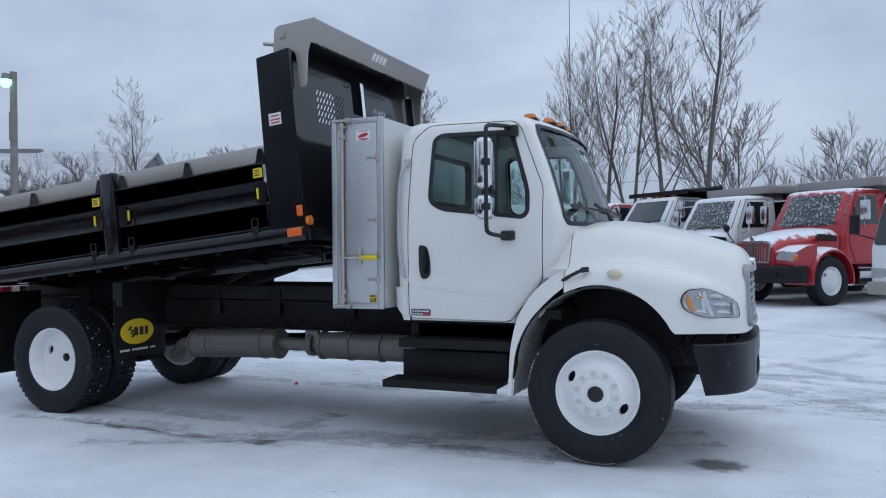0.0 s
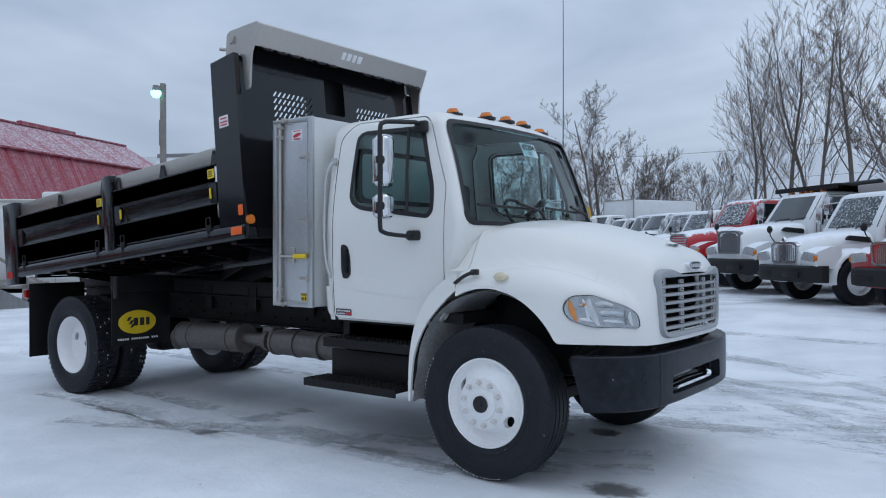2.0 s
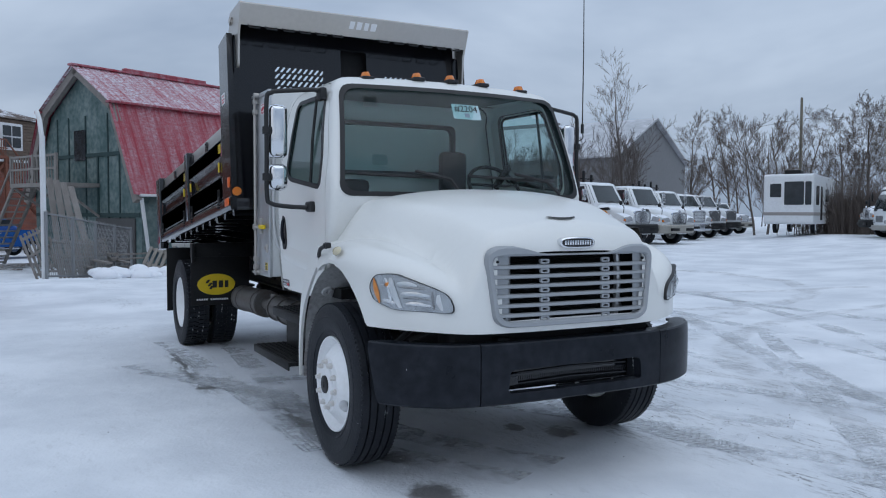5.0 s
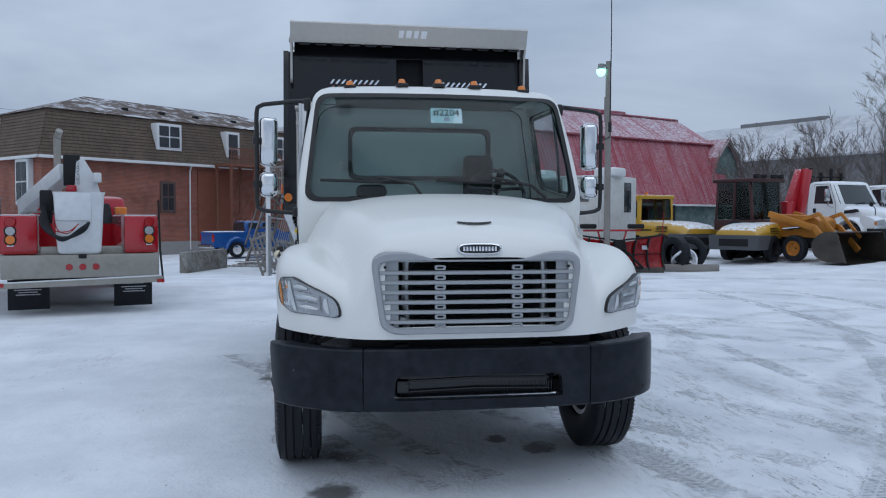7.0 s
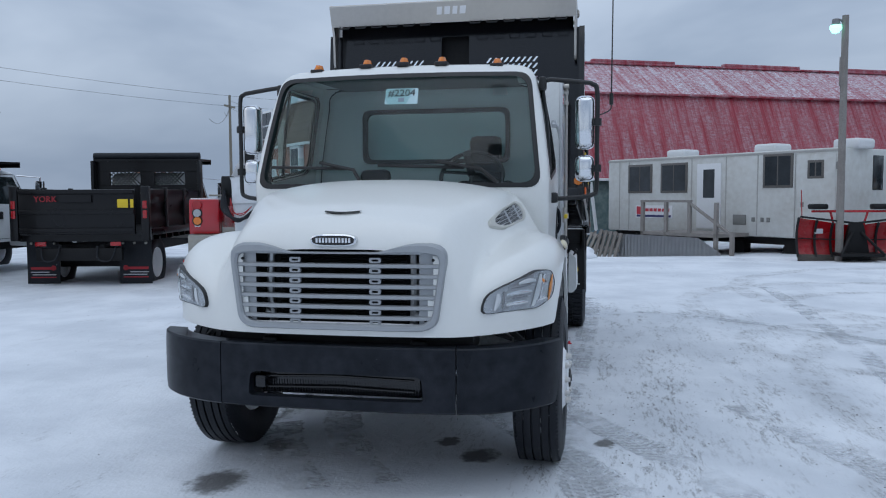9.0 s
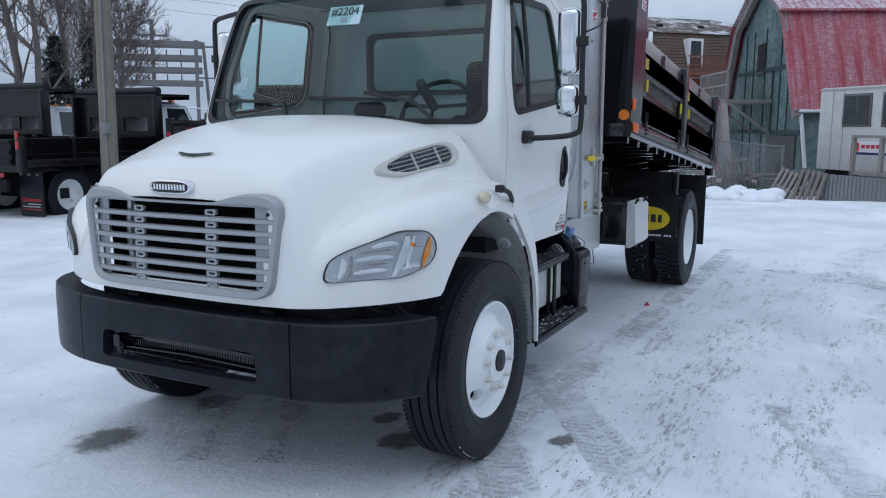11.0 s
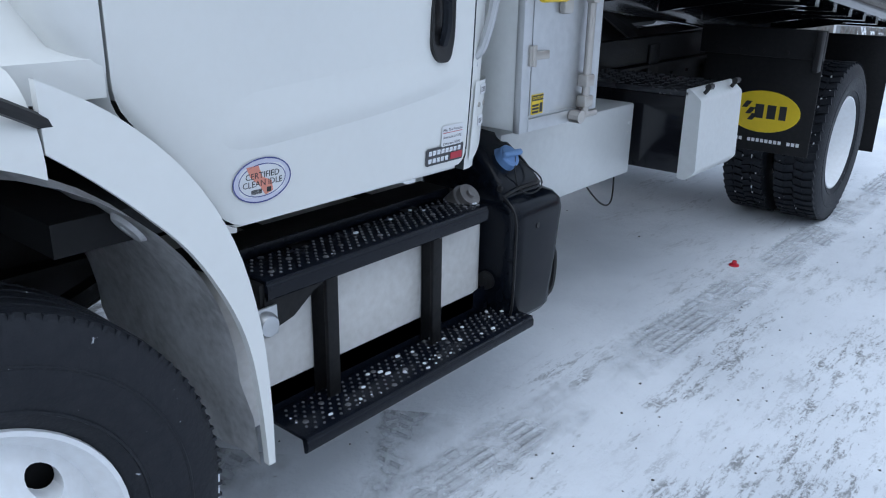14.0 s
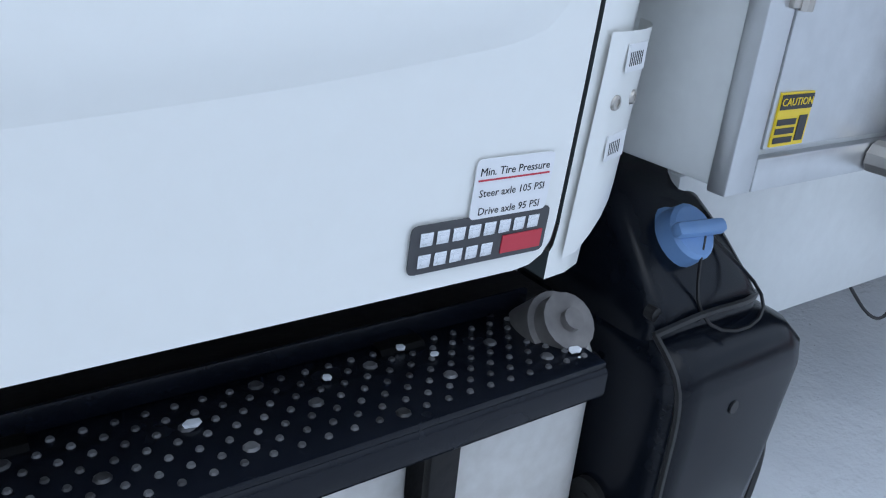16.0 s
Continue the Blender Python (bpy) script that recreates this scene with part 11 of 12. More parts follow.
# ---- bucket truck, its back to the yard ----
BT = empty("bucket_truck", pose(-9.46, 2.28, -0.08, 0, 0, 197), "red bucket truck with white boom and steel rear deck", "bucket truck")
for s in SIDES:
    wheel(BT, 1.6, s * 0.93, 0.5, s, True)
    wheel(BT, 5.4, s * 0.98, 0.5, s)
b = BM()
for s in SIDES:
    box(b, -0.1, 6.3, s * 0.36, s * 0.44, 0.6, 0.85)
box(b, 1.5, 1.7, -0.9, 0.9, 0.4, 0.6)
part("chassis", b, FRAMEBLACK, BT)
b = BM()
box(b, -0.2, 0.0, -1.19, 1.19, 0.66, 1.04, 0.015)
box(b, 0.0, 4.0, -1.16, 1.16, 0.98, 1.03)
deck = part("rear_deck", b, TANSTEEL, BT, "dull galvanised steel rear deck")
b = BM()
prism(b, [(-1.24, 0.56), (1.24, 0.52), (1.24, 0.6), (-1.24, 0.655)], "x", -0.3, -0.02)
part("step_bumper", b, TANSTEEL, deck, "steel step with snow on its edge")
b = BM()
prism(b, [(-1.22, 0.657), (1.22, 0.602), (1.22, 0.617), (-1.22, 0.675)], "x", -0.285, -0.2)
part("snow_cap", b, SNOWCAP, deck)
b = BM()
box(b, 0.02, 0.1, -0.62, 0.62, 1.03, 1.17, 0.01)
part("deck_edge", b, TANSTEEL, deck)
for y in (-0.2, 0.0, 0.2):
    b = BM()
    rod(b, (-0.2, y, 0.84), (-0.225, y, 0.84), 0.045, 14)
    rod(b, (-0.2, y, 0.84), (-0.21, y, 0.84), 0.055, 14)
    part("marker_lamp", b, LENSRED, deck)
b = BM()
box(b, -0.215, -0.2, -0.06, 0.06, 0.98, 1.05, 0.006)
part("hitch_plate", b, DARK, deck)
for s in SIDES:
    b = BM()
    box(b, -0.32, -0.295, s * 1.2 - 0.06, s * 1.2 + 0.06, 0.55, 0.61, 0.006)
    part("reflector", b, LENSRED, deck)
    b = BM()
    box(b, -0.02, 3.6, s * 0.66, s * 1.2, 1.05, 1.68, 0.025)
    side = part("service_locker", b, SERVICERED, BT, "glossy red service locker")
    for z, mat, r in ((1.58, LENSRED, 0.075), (1.43, LENSCLEAR, 0.07), (1.29, LENSAMBER, 0.07)):
        b = BM()
        rod(b, (-0.05, s * 1.05, z), (-0.018, s * 1.05, z), r, 20)
        part("tail_lamp", b, mat, side)
        b = BM()
        tube(b, [(-0.026, s * 1.05 + (r + 0.012) * math.cos(a), z + (r + 0.012) * math.sin(a)) for a in np.linspace(0, 2 * math.pi, 17)[:-1]], 0.012, 5, True)
        part("lamp_ring", b, DARK if mat is not LENSRED else SERVICERED, side)
    b = BM()
    box(b, -0.026, -0.018, s * 1.05 - 0.05, s * 1.05 + 0.05, 1.18, 1.22, 0.004)
    part("badge", b, GELWHITE, side)
    for x in (0.6, 1.6, 2.6):
        b = BM()
        box(b, x, x + 0.85, s * 1.2, s * 1.212, 1.12, 1.62, 0.006)
        dr = part("locker_door", b, SERVICERED, side)
        b = BM()
        box(b, x + 0.38, x + 0.48, s * 1.212, s * 1.23, 1.34, 1.4, 0.006)
        part("handle", b, CHROME, dr)
    b = BM()
    box(b, 0.05, 3.55, s * 0.68, s * 1.18, 1.68, 1.70, 0.006)
    part("snow_cap", b, SNOWCAP, side)
    b = BM()
    box(b, 0.3, 0.33, s * 0.5, s * 1.12, 0.12, 0.62)
    fl = part("mud_flap", b, RUBBER, BT)
    for z, a in ((0.5, 0.16), (0.44, 0.2), (0.4, 0.14), (0.36, 0.18)):
        b = BM()
        box(b, 0.294, 0.3, s * 0.82 - a, s * 0.82 + a, z, z + 0.018)
        part("flap_print", b, PRINTPALE, fl)
b = BM()
tube(b, [(-0.28, -1.24, 0.6), (-0.1, -1.22, 1.1), (0.0, -1.21, 1.95)], 0.018, 6)
part("marker_wand", b, DARK, BT)
b = BM()
box(b, 0.2, 0.3, -0.72, -0.66, 1.5, 1.62, 0.005)
part("decal", b, GELWHITE, BT)
b = BM()
box(b, 0.75, 1.0, -0.76, -0.56, 1.70, 1.84, 0.02)
part("beacon", b, LENSAMBER, BT, "amber beacon")
# cab
cabm = cab_mesh(3.75, 5.2, 0.85, 1.45, 2.1, 1.0, 0.92, 0.4)
cab = part("cab", cabm, SERVICERED, BT)
b = BM()
prism(b, rounded([(-0.7, 1.52), (0.7, 1.52), (0.64, 1.95), (-0.64, 1.95)], 0.08, 3), "x", 3.742, 3.765)
part("rear_window", b, WINDOW, cab)
b = BM()
prism(b, rounded([(-0.85, 1.5), (0.85, 1.5), (0.78, 2.0), (-0.78, 2.0)], 0.08, 3), "x", -0.01, 0.01, Matrix.Translation((5.16, 0, 1.5)) @ Matrix.Rotation(-0.55, 4, "Y") @ Matrix.Translation((0.06, 0, -1.5)))
part("windscreen", b, WINDOW, cab)
b = BM()
prism(b, rounded([(5.1, 0.7), (6.3, 0.7), (6.3, 1.25), (6.1, 1.36), (5.1, 1.48)], 0.06, 3), "y", -0.9, 0.9)
part("bonnet", b, SERVICERED, BT)
b = BM()
box(b, 3.2, 3.5, -0.35, -0.05, 1.95, 2.15, 0.02)
rod(b, (3.3, -0.2, 2.12), (3.3, -0.2, 2.24), 0.1, 14)
part("work_lamp", b, GELWHITE, BT)
# boom and bucket
b = BM()
rod(b, (2.4, 0.1, 1.0), (2.4, 0.1, 2.0), 0.28, 18)
part("turret", b, GELWHITE, BT)
b = BM()
def beam(b, p, q, w, h_):
    p, q = Vector(p), Vector(q)
    d = q - p
    m = Matrix.Translation(p) @ d.to_track_quat("X", "Z").to_matrix().to_4x4()
    box(b, 0, d.length, -w / 2, w / 2, -h_ / 2, h_ / 2, 0.015, m)
beam(b, (3.3, 0.95, 1.85), (0.85, 0.2, 2.45), 0.26, 0.28)
part("lower_boom", b, GELWHITE, BT, "white fibreglass boom")
b = BM()
box(b, 0.45, 0.85, 0.0, 0.26, 2.2, 2.72, 0.015)
part("boom_head", b, DARK, BT)
b = BM()
prism(b, rounded([(-0.32, 2.02), (0.1, 2.02), (0.06, 2.62), (-0.06, 2.66), (-0.26, 2.3)], 0.05, 3), "x", 0.45, 0.9)
box(b, 0.35, 0.5, -0.33, -0.2, 2.25, 2.42, 0.02)
knuckle = part("knuckle", b, GELWHITE, BT)
b = BM()
box(b, 0.38, 0.46, 0.06, 0.22, 2.08, 2.2, 0.01)
part("control_block", b, SERVICERED, knuckle)
b = BM()
rows = []
for z, k in ((1.05, 0.30), (1.09, 0.33), (1.5, 0.355), (2.0, 0.38), (2.07, 0.4), (2.07, 0.345), (1.6, 0.32), (1.14, 0.29)):
    rows.append([(0.12 + px_, 0.04 + py_, z) for px_, py_ in rounded([(-k * 0.85, -k), (k * 0.85, -k), (k * 0.85, k), (-k * 0.85, k)], 0.07, 4)])
loft(b, rows)
bucket = part("bucket", b, GELWHITE, BT, "white fibreglass work bucket")
b = BM()
box(b, -0.215, -0.195, -0.14, 0.4, 1.6, 2.06, 0.012)
part("bucket_step", b, GELWHITE, bucket)
b = BM()
box(b, 0.0, 0.4, 0.42, 0.62, 1.75, 2.1, 0.03)
box(b, 0.05, 0.3, 0.45, 0.58, 1.55, 1.8, 0.03)
part("control_box", b, DARK, bucket)
for k in range(4):
    b = BM()
    y = 0.5 - 0.02 * k
    tube(b, curve_pts([(0.0 - 0.03 * k, 0.56, 1.85), (-0.15, 0.58 - 0.03 * k, 1.5), (-0.28, 0.3, 1.32 - 0.012 * k), (-0.3, 0.0, 1.42 + 0.02 * k), (-0.2, -0.1, 1.56)], 6), 0.028, 6)
    part("hose", b, RUBBER, bucket)
for k in range(2):
    b = BM()
    tube(b, curve_pts([(-0.22, 0.42, 1.7), (-0.26, 0.36 + 0.05 * k, 1.45), (-0.28, 0.2, 1.4 + 0.03 * k), (-0.24, 0.05, 1.55)], 6), 0.009, 5)
    part("red_line", b, LENSRED, bucket)
b = BM()
for y in (0.35, 0.85):
    rod(b, (0.1, y, 1.75), (3.0, y, 1.75), 0.018, 6)
for x in np.linspace(0.2, 2.9, 6):
    rod(b, (x, 0.35, 1.75), (x, 0.85, 1.75), 0.014, 6)
part("ladder", b, TANSTEEL, BT, "aluminium ladder lying on the locker")

b = BM()
tube(b, curve_pts([(0, 0, -0.3), (0, 0, 1.5), (0, 0, 3.4), (0.02, 0.02, 3.62), (0.12, 0.1, 3.78)], 4), 0.085, 12)
whole("vent_pipe", b, TANSTEEL, "grey steel vent pipe with a bent tip", "pipe", m=pose(-17.2, -0.45, 0))
# ---- two black dump trucks beside it ----
def yard_dump(x, y, z, label, length=3.6, zh=2.75, z1=1.95, paint=FLEETWHITE, n_ahead=5.2, turn=180):
    """Dump truck facing away; its origin is on the ground under the rear axle."""
    rig = empty("dump_truck", pose(x, y, z, 0, 0, turn), label, "dump truck", "black dump trucks")
    for s in SIDES:
        wheel(rig, 0, s * 0.93, 0.5, s, True)
        wheel(rig, n_ahead, s * 0.98, 0.5, s)
    b = BM()
    for s in SIDES:
        box(b, -1.1, n_ahead + 0.8, s * 0.36, s * 0.44, 0.64, 0.92)
    box(b, -0.1, 0.1, -0.9, 0.9, 0.42, 0.62)
    box(b, -1.2, -1.1, -0.8, 0.8, 0.62, 0.86, 0.01)
    part("chassis", b, FRAMEBLACK, rig)
    dump_body(rig, -1.2, length - 1.2 + 0.05, 1.1, z1, zh)
    for s in SIDES:
        b = BM()
        box(b, -0.75, -0.72, s * 0.58, s * 1.2, 0.14, 0.98)
        fl = part("mud_flap", b, RUBBER, rig)
        print_bars(fl, -0.75, s * 0.62, s * 1.16, 0.2)
        for k in range(3):
            b = BM()
            rod(b, (-0.78, s * (0.66 + 0.22 * k), 0.93), (-0.74, s * (0.66 + 0.22 * k), 0.93), 0.025, 8)
            part("flap_bolt", b, TANSTEEL, fl)
        b = BM()
        box(b, -1.225, -1.2, s * 0.7 - 0.1, s * 0.7 + 0.1, 0.9, 0.98, 0.008)
        part("tail_lamp", b, LENSRED, rig)
        b = BM()
        tube(b, curve_pts([(-1.2, s * 0.35, 0.9), (-1.3, s * 0.4, 0.66), (-1.3, s * 0.62, 0.64), (-1.2, s * 0.7, 0.9)], 5), 0.015, 5)
        part("hose", b, RUBBER, rig)
    truck_cab(rig, paint, CLEARGLASS, length - 1.0, length + 0.45, 1.62, 2.4)
    b = BM()
    prism(b, rounded([(length + 0.4, 0.7), (length + 2.0, 0.75), (length + 2.05, 1.3), (length + 1.8, 1.42), (length + 0.4, 1.6)], 0.08, 3), "y", -0.9, 0.9)
    part("bonnet", b, paint, rig)
    return rig


yd = yard_dump(-10.3, -1.4, -0.17, "black dump truck with low sides and printed mudflaps", 3.7, 2.66, 1.98, turn=192)
b = BM()
box(b, -1.292, -1.287, -0.3, 0.3, 1.72, 1.86)
part("sign_board", b, DUMPBLACK, yd)
lab = BM()
box(lab, -1.294, -1.287, -0.98, -0.78, 1.62, 1.78, 0.003)
part("warning_label", lab, YELLOW, yd, "yellow warning label")
b = BM()
box(b, -1.294, -1.287, -1.08, -1.02, 1.62, 1.78, 0.003)
part("warning_label", b, YELLOW, yd, "narrow yellow label")
letters = lettering("YORK", 0.16)
bmesh.ops.transform(letters, verts=letters.verts[:], matrix=Matrix(((0, 0, -1, -1.294), (-1, 0, 0, 0.55), (0, 1, 0, 1.73), (0, 0, 0, 1))))
part("painted_word", letters, PRINTRED, yd, "red painted word on the tailgate")
yard_dump(-7.7, -4.95, -0.15, "black dump truck with tall headboard and white rims", 3.5, 2.5, 1.62, turn=183)
yard_dump(-7.4, -8.85, -0.2, "black dump truck with white cab and dark tarp", 3.9, 2.75, 1.7)

# ---- blue pickup by the brick house ----
BP = empty("pickup_truck", pose(-40.5, 1.3, -0.6, 0, 0, 118), "blue crew-cab pickup with snow on its bed cover", "pickup truck")
b = BM()
prism(b, rounded([(-1.25, 0.55), (4.1, 0.5), (4.2, 1.1), (4.0, 1.28), (2.75, 1.36), (0.6, 1.36), (-1.3, 1.36)], 0.06, 3), "y", -0.98, 0.98)
body = part("body", b, PICKUPBLUE, BP)
b = cab_mesh(0.55, 2.75, 1.3, 1.36, 1.98, 0.93, 0.78, 0.7)
part("cab", b, PICKUPBLUE, BP)
for s in SIDES:
    for xa_, xb_ in ((0.72, 1.45), (1.55, 2.35)):
        b = BM()
        prism(b, rounded([(xa_, 1.42), (xb_ + 0.05, 1.42), (xb_ - 0.12, 1.86), (xa_ + 0.04, 1.86)], 0.05, 2), "y", s * 0.80, s * 0.885)
        part("side_window", b, WINDOW, BP)
    b = BM()
    rows = []
    for k in range(11):
        a = radians(180 * k / 10)
        rows.append([((0.56 + d) * math.cos(a), s * y, 0.45 + (0.56 + d) * math.sin(a)) for y, d in ((0.9, 0.14), (1.12, 0.1), (1.2, 0.04), (1.2, -0.02), (0.9, -0.03))])
    patch(b, rows)
    bmesh.ops.recalc_face_normals(b, faces=b.faces[:])
    part("wheel_arch", b, PICKUPBLUE, body, "flared blue rear fender")
    b = BM()
    box(b, -1.315, -1.22, s * 0.82, s * 0.985, 0.85, 1.25, 0.02)
    part("tail_lamp", b, LENSRED, body)
    b = BM()
    box(b, 0.7, 2.6, s * 0.95, s * 1.1, 0.42, 0.48, 0.015)
    part("side_step", b, CHROME, BP)
    for x in (1.62, 2.5):
        b = BM()
        box(b, x - 0.9, x - 0.75, s * 0.98, s * 1.0, 1.18, 1.22, 0.005)
        part("door_handle", b, CHROME, body)
    wheel(BP, 0, s * 1.0, 0.4, s, True, 0.8)
    wheel(BP, 3.3, s * 0.9, 0.4, s, False, 0.8)
b = BM()
prism(b, rounded([(-0.8, 1.44), (0.8, 1.44), (0.7, 1.9), (-0.7, 1.9)], 0.06, 2), "x", 0.535, 0.6)
part("rear_window", b, WINDOW, BP)
b = BM()
box(b, -1.2, 0.5, -0.86, 0.86, 1.36, 1.4, 0.015)
part("bed_cover", b, SNOWCAP, BP, "bed cover under thin snow")
b = BM()
box(b, -1.45, -1.25, -0.95, 0.95, 0.5, 0.68, 0.03)
part("bumper", b, CHROME, BP)

# ---- snow plow ----
PL = empty("snow_plow", pose(-17.55, 14.65, 0.0, 0, 0, 4), "red V-shaped snow plow resting on the snow", "snow plow")
for s in SIDES:
    b = BM()
    rows = []
    for k in range(9):
        a = -0.5 + 1.0 * k / 8
        z = 0.08 + 0.92 * k / 8
        rows.append([(0.12 + 0.16 * (a * 2) ** 2 + 0.02 + 0.35 * t * 0.5, s * (0.06 + 1.32 * t), z * (0.86 + 0.2 * t)) for t in (0, 0.25, 0.5, 0.75, 1)])
    patch(b, rows)
    bmesh.ops.solidify(b, geom=b.faces[:], thickness=0.012)
    wing = part("plow_wing", b, PLOWRED, PL, "curved red plow wing")
    for t in (0.0, 0.36, 0.66, 1.0):
        b = BM()
        pts = []
        for k in range(9):
            a = -0.5 + 1.0 * k / 8
            pts.append((0.19 + 0.16 * (a * 2) ** 2 + 0.35 * t * 0.5, s * (0.06 + 1.32 * t), (0.08 + 0.92 * k / 8) * (0.86 + 0.2 * t)))
        tube(b, pts, 0.035, 6)
        part("rib", b, DARK, wing)
    b = BM()
    beam(b, (0.32, s * 0.06, 0.04), (0.5, s * 1.38, 0.06), 0.05, 0.18)
    part("cutting_edge", b, BLADESTEEL, wing)
    b = BM()
    beam(b, (0.4, s * 0.06, 0.93), (0.54, s * 1.36, 1.09), 0.05, 0.05)
    part("top_edge", b, DARK, wing)
    b = BM()
    beam(b, (0.3, s * 0.1, 0.5), (0.36, s * 1.34, 0.54), 0.03, 0.03)
    part("cross_rib", b, DARK, wing)
    b = BM()
    rod(b, (0.5, s * 1.3, 1.0), (0.52, s * 1.34, 1.75), 0.012, 6)
    part("marker_stick", b, LENSRED, wing)
    b = BM()
    box(b, 0.345, 0.355, s * 0.85 - 0.1, s * 0.85 + 0.1, 0.66, 0.78)
    part("label", b, PRINTPALE, wing)
b = BM()
prism(b, [(-0.35, 0.0), (0.35, 0.0), (0.2, 0.7), (0.14, 0.95), (-0.14, 0.95), (-0.2, 0.7)], "x", 0.35, 0.5)
box(b, 0.3, 0.95, -0.5, 0.5, 0.12, 0.2, 0.01)
for s in SIDES:
    beam(b, (0.5, s * 0.1, 0.7), (0.95, s * 0.5, 0.16), 0.06, 0.06)
part("push_frame", b, FRAMEBLACK, PL)
b = BM()
box(b, -0.1, 0.0, -0.9, 0.9, 1.18, 1.24, 0.01)
for s in SIDES:
    beam(b, (-0.05, s * 0.25, 0.5), (-0.05, s * 0.45, 1.2), 0.05, 0.05)
part("light_bar", b, PLOWRED, PL)
for s in SIDES:
    b = BM()
    box(b, -0.2, 0.1, s * 0.75 - 0.22, s * 0.75 + 0.22, 1.26, 1.4, 0.05)
    part("plow_lamp", b, DARK, PL)

# tyres and hose and beam beside the plow
for x, y, a in ((-17.9, 16.75, 20), (-18.3, 17.4, 60)):
    t = new("loose_tyre", TYRE_F)
    t.matrix_world = Matrix.Translation((x, y, 0.5)) @ Matrix.Rotation(radians(a), 4, "Z")
    tagged(t, "worn black truck tyre standing in the snow", "tyre", "loose tyres")
b = BM()
for k in range(3):
    tube(b, [(0.36 * math.cos(a) * (1 - 0.1 * k), 0.06 * k + 0.1 * math.sin(a * 2), 0.34 + (0.33 - 0.05 * k) * math.sin(a)) for a in np.linspace(0, 2 * math.pi, 33)[:-1]], 0.03, 6, True)
whole("coiled_hose", b, SNOWCAP, "snow-covered coiled hose leaning on tyres", "hose", m=pose(-17.75, 16.95, 0, 20, 0, 75))
b = BM()
box(b, -0.85, 0.85, -0.1, 0.1, 0, 0.2, 0.015)
whole("timber_beam", b, GREYWOOD, "squared grey timber beam lying in snow", "beam", m=pose(-17.55, 17.05, 0, 0, 0, 80))

# ---- yellow machines ----
def yellow_machine(m, label, cabglass, zt=2.35):
    """Drum-like yard machine: engine hood and cab; x is forward over the hood."""
    rig = empty("yard_machine", m, label, "construction machine", "yellow machines")
    b = BM()
    rings = []
    for x, z, w in ((-0.3, 1.42, 0.85), (0.4, 1.4, 0.86), (1.2, 1.36, 0.86), (1.9, 1.26, 0.84), (2.25, 1.12, 0.78), (2.32, 0.98, 0.7)):
        rings.append([(x, p, q) for p, q in rounded([(-w, 0.8), (-w - 0.03, z - 0.22), (-w * 0.82, z), (w * 0.82, z), (w + 0.03, z - 0.22), (w, 0.8)], [0.02, 0.1, 0.12, 0.12, 0.1, 0.02], 3)])
    loft(b, rings)
    hood = part("engine_hood", b, LOADERYELLOW, rig, "snow-dusted yellow engine hood")
    for s in SIDES:
        for k in range(4):
            b = BM()
            box(b, 0.7 + 0.03 * k, 1.35, s * 0.85, s * 0.895, 1.0 + 0.06 * k, 1.025 + 0.06 * k)
            part("louvre", b, DARK, hood)
        b = BM()
        for k in range(5):
            box(b, -0.15 + 0.13 * k, -0.06 + 0.13 * k, s * 0.85, s * 0.892, 1.02, 1.09)
        part("faded_print", b, DARK, hood)
    b = BM()
    prism(b, rounded([(-0.9, 0.42), (0.9, 0.42), (0.95, 0.95), (-0.95, 0.95)], 0.06, 3), "x", 1.5, 2.42)
    cw = part("counterweight", b, GREYCAST, rig, "dark grey cast counterweight")
    b = BM()
    box(b, 2.3, 2.43, -0.55, 0.55, 0.55, 0.82, 0.02)
    part("radiator_opening", b, DARK, cw)
    b = BM()
    box(b, -1.9, 1.6, -0.6, 0.6, 0.4, 0.85, 0.03)
    part("chassis", b, FRAMEBLACK, rig)
    fr = LOADERYELLOW if not cabglass else MAROON
    if cabglass:
        for x in (-1.2, 1.1):
            for s in SIDES:
                wheel(rig, x, s * 0.82, 0.46, s, True, 0.92, BLACKRIM)
        b = BM()
        box(b, -1.6, -0.3, -0.8, 0.8, 0.85, 1.2, 0.03)
        part("rear_deck", b, LOADERYELLOW, rig)
        return rig
    b = BM()
    box(b, -1.75, -0.3, -0.8, 0.8, 0.85, 1.42, 0.03)
    box(b, -1.5, -0.32, -0.84, 0.84, zt - 0.16, zt, 0.05)
    for s in SIDES:
        box(b, -1.46, -0.36, s * 0.73, s * 0.79, 1.4, 1.52, 0.01)
        box(b, -1.46, -0.36, s * 0.73, s * 0.79, zt - 0.24, zt - 0.12, 0.01)
    for x in (-1.42, -0.86, -0.42):
        for s in SIDES:
            beam(b, (x, s * 0.78, 1.38), (x + (0.05 if x < -1 else -0.02), s * 0.74, zt - 0.1), 0.1 if cabglass else 0.16, 0.08)
    cab = part("cab", b, fr, rig)
    for s in SIDES:
        for xa_, xb_ in ((-1.36, -0.92), (-0.8, -0.46)):
            b = BM()
            box(b, xa_, xb_, s * 0.755, s * 0.765, 1.45, zt - 0.15)
            part("side_window", b, TINT, cab)
    for x in (-1.41, -0.42):
        b = BM()
        box(b, x - 0.005, x + 0.005, -0.7, 0.7, 1.45, zt - 0.15)
        part("end_window", b, TINT, cab)
    b = BM()
    box(b, -1.2, -0.8, -0.25, 0.25, 1.2, 1.35, 0.04)
    box(b, -1.3, -1.18, -0.25, 0.25, 1.3, 1.9, 0.04)
    part("seat", b, DARK, cab)
    b = BM()
    rod(b, (-1.0, 0, zt), (-1.0, 0, zt + 0.12), 0.06, 12)
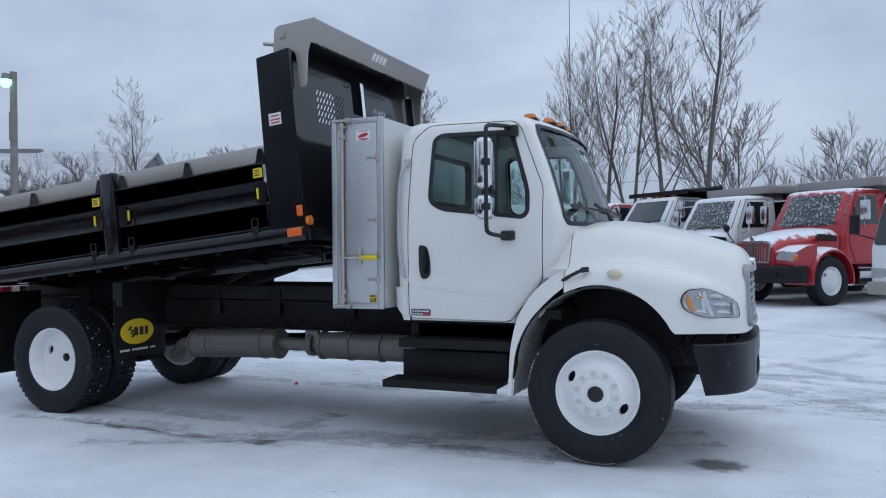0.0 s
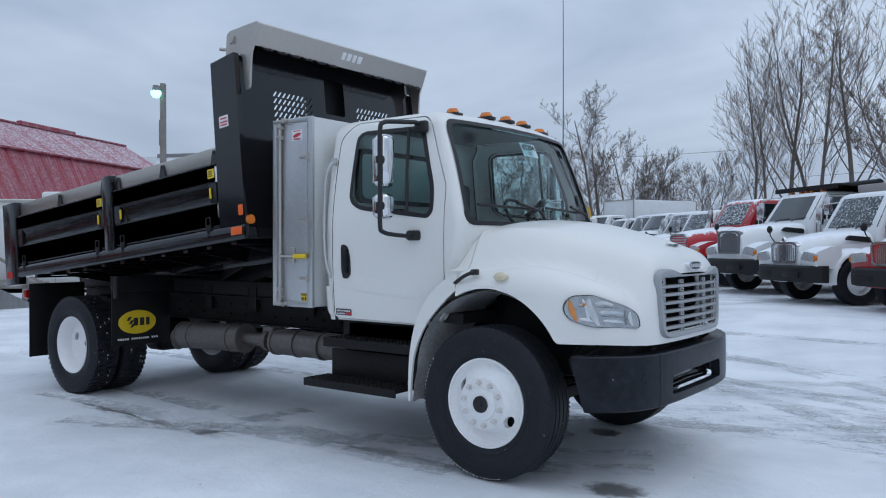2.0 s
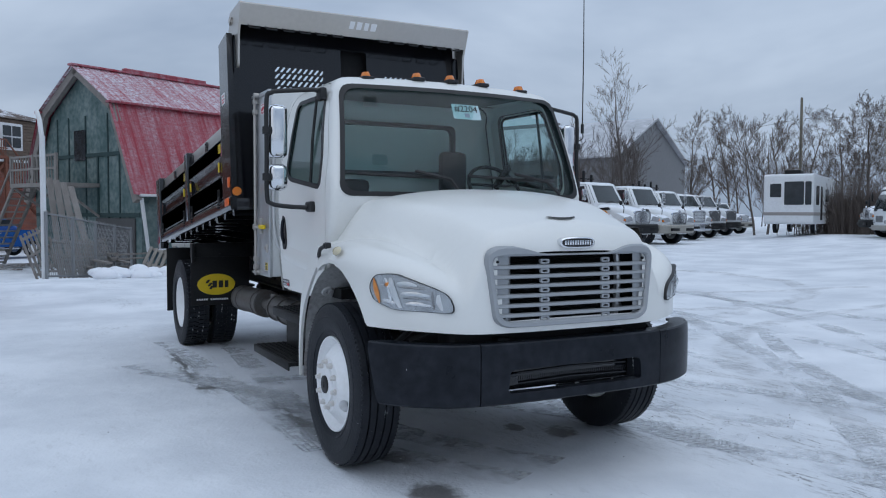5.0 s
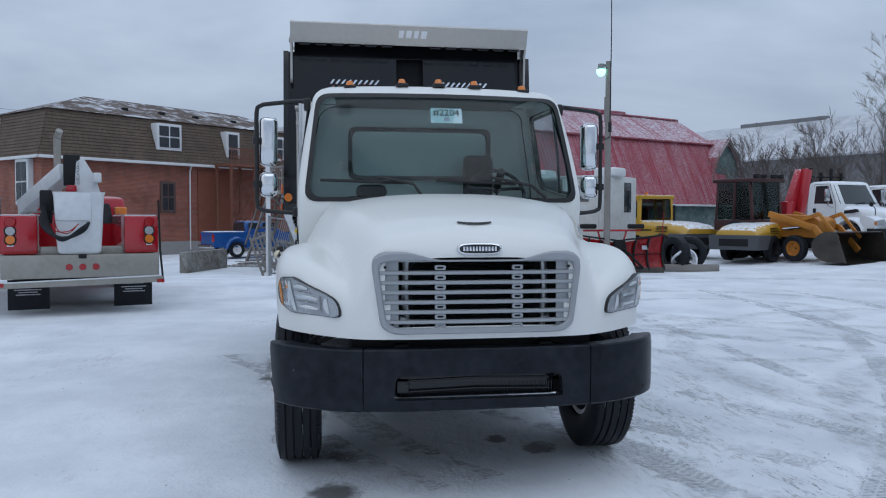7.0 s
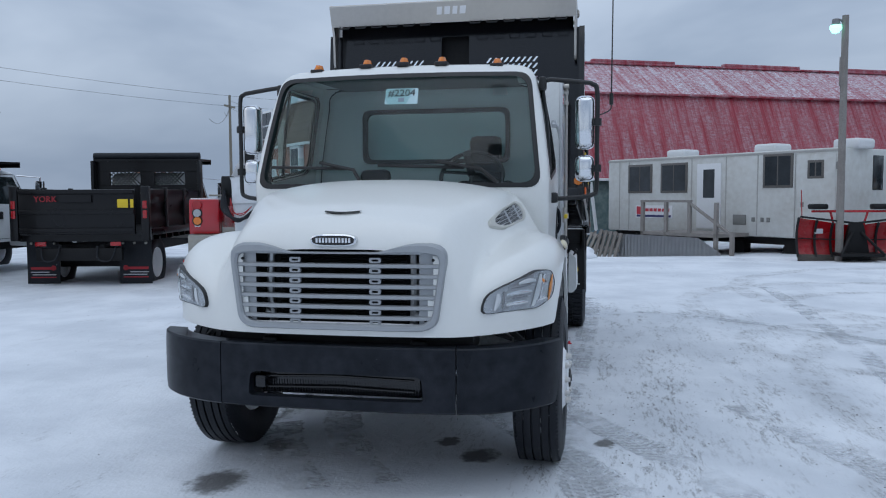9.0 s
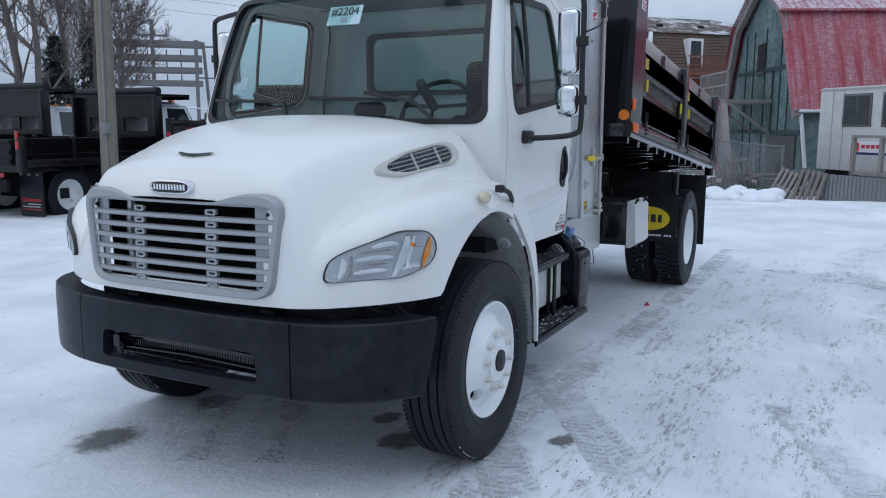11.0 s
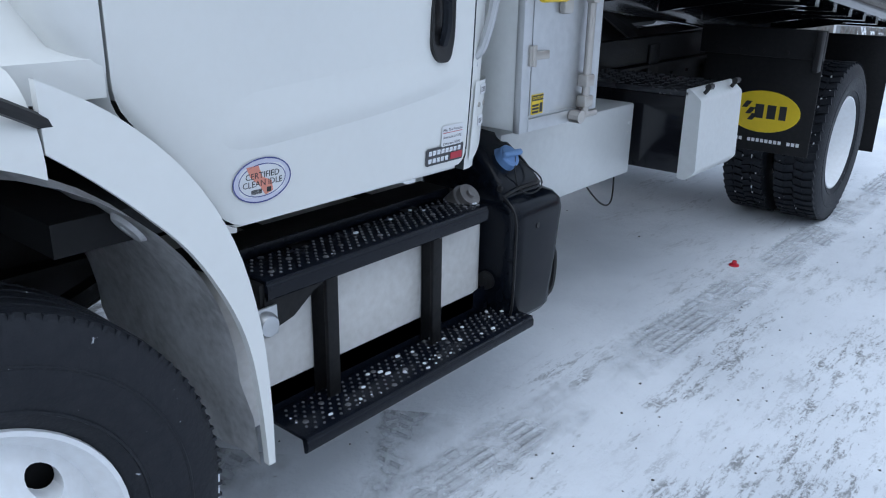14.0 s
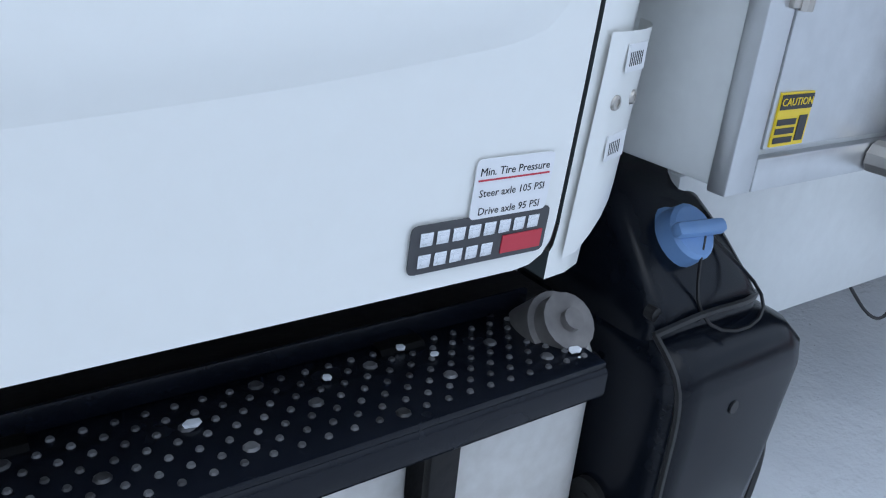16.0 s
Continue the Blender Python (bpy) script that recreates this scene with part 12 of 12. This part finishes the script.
    part("beacon", b, LENSAMBER, cab)
    for x in (-1.2, 1.1):
        for s in SIDES:
            wheel(rig, x, s * 0.82, 0.46, s, True, 0.92, BLACKRIM)
    b = BM()
    tube(b, [(0.3, 0.3, 1.4), (0.3, 0.3, 2.0)], 0.05, 10)
    part("exhaust", b, DARK, rig)
    return rig


yellow_machine(at(-24.2, 19.2, 14), "yellow machine with snowy hood and closed cab", False, 2.4)
yellow_machine(at(-20.4, 21.1, -55, 0, 0.9), "low yellow machine with cast grey counterweight and snow", True)

# ---- backhoe loader ----
BH = empty("backhoe_loader", at(-18.9, 21.85, 20), "worn orange-yellow backhoe loader with steel front bucket", "backhoe loader")
for s in SIDES:
    wheel(BH, 0, s * 0.75, 0.4, s, True, 0.8, ORANGERIM)
    wheel(BH, -2.2, s * 0.8, 0.62, s, True, 1.24, ORANGERIM)
b = BM()
prism(b, rounded([(-1.2, 0.75), (0.55, 0.75), (0.6, 1.3), (0.3, 1.42), (-1.2, 1.5)], 0.08, 3), "y", -0.42, 0.42)
part("engine_hood", b, DIGGERORANGE, BH)
b = BM()
box(b, -3.2, 0.5, -0.35, 0.35, 0.4, 0.75, 0.03)
part("chassis", b, FRAMEBLACK, BH)
b = BM()
for x, dx in ((-3.25, 0.05), (-2.45, 0.0), (-1.65, -0.18)):
    for s in SIDES:
        beam(b, (x, s * 0.72, 1.0), (x + dx, s * 0.68, 2.62), 0.1, 0.08)
box(b, -3.35, -1.6, -0.8, 0.8, 2.58, 2.72, 0.04)
box(b, -3.3, -1.6, -0.76, 0.76, 0.95, 1.3, 0.03)
cab_ = part("operator_cab", b, MAROON, BH, "dark maroon framed glass cab")
for s in SIDES:
    for xa_, xb_ in ((-3.18, -2.5), (-2.4, -1.76)):
        b = BM()
        box(b, xa_, xb_, s * 0.69, s * 0.7, 1.32, 2.58)
        part("side_window", b, TINT, cab_)
for x in (-3.22, -1.72):
    b = BM()
    box(b, x - 0.005, x + 0.005, -0.66, 0.66, 1.32, 2.58)
    part("end_window", b, TINT, cab_)
b = BM()
box(b, -2.6, -2.2, -0.25, 0.25, 1.2, 1.4, 0.04)
box(b, -2.75, -2.6, -0.25, 0.25, 1.3, 1.95, 0.04)
part("seat", b, DARK, cab_)
for y in (-0.6, -0.25, 0.25, 0.6):
    b = BM()
    box(b, -1.72, -1.56, y - 0.08, y + 0.08, 2.71, 2.84, 0.02)
    part("work_lamp", b, DARK, cab_)
for s in SIDES:
    b = BM()
    beam(b, (-1.1, s * 0.62, 1.5), (0.6, s * 0.62, 1.05), 0.1, 0.2)
    beam(b, (0.55, s * 0.62, 1.1), (1.25, s * 0.62, 0.35), 0.1, 0.18)
    part("loader_arm", b, DIGGERORANGE, BH)
    b = BM()
    beam(b, (-0.2, s * 0.55, 1.2), (0.7, s * 0.55, 1.5), 0.07, 0.12)
    beam(b, (0.7, s * 0.55, 1.5), (1.35, s * 0.55, 0.75), 0.07, 0.1)
    part("tilt_link", b, DIGGERORANGE, BH)
    b = BM()
    rod(b, (-0.6, s * 0.55, 1.0), (0.4, s * 0.6, 1.1), 0.05, 8)
    part("ram", b, CHROME, BH)
b = BM()
rows = []
for y in (-1.15, 1.15):
    rows.append([(1.3 + 0.62 * math.cos(a) + 0.2, y, 0.5 + 0.46 * math.sin(a)) for a in np.linspace(radians(70), radians(285), 12)] + [(2.05, y, 0.03)])
patch(b, rows)
bmesh.ops.solidify(b, geom=b.faces[:], thickness=0.025)
for y in (-1.16, 1.14):
    prism(b, [(1.5 + 0.62 * math.cos(a), 0.5 + 0.46 * math.sin(a)) for a in np.linspace(radians(70), radians(285), 12)] + [(2.05, 0.03)], "y", y, y + 0.025)
part("front_bucket", b, BLADESTEEL, BH, "wide worn steel front bucket")
CRANE = empty("knuckle_crane", at(-21.4, 22.75, 20), "folded red knuckle crane dusted with snow", "crane")
for nm, pts, w in (("mast", [(0.0, -0.25, 0.2), (0.0, -0.2, 1.9)], 0.34), ("lower_arm", [(0.0, -0.25, 1.4), (0.0, 0.5, 3.0)], 0.26), ("folded_arm", [(0.22, 0.55, 3.05), (0.22, 0.15, 1.2)], 0.22), ("outer_arm", [(-0.2, 0.62, 2.9), (-0.2, 0.3, 0.8)], 0.18)):
    b = BM()
    beam(b, pts[0], pts[1], w, w * 1.3)
    part(nm, b, FLEETRED, CRANE)
b = BM()
beam(b, (0.0, 0.05, 1.2), (0.0, 0.42, 2.5), 0.09, 0.09)
part("ram", b, CHROME, CRANE)
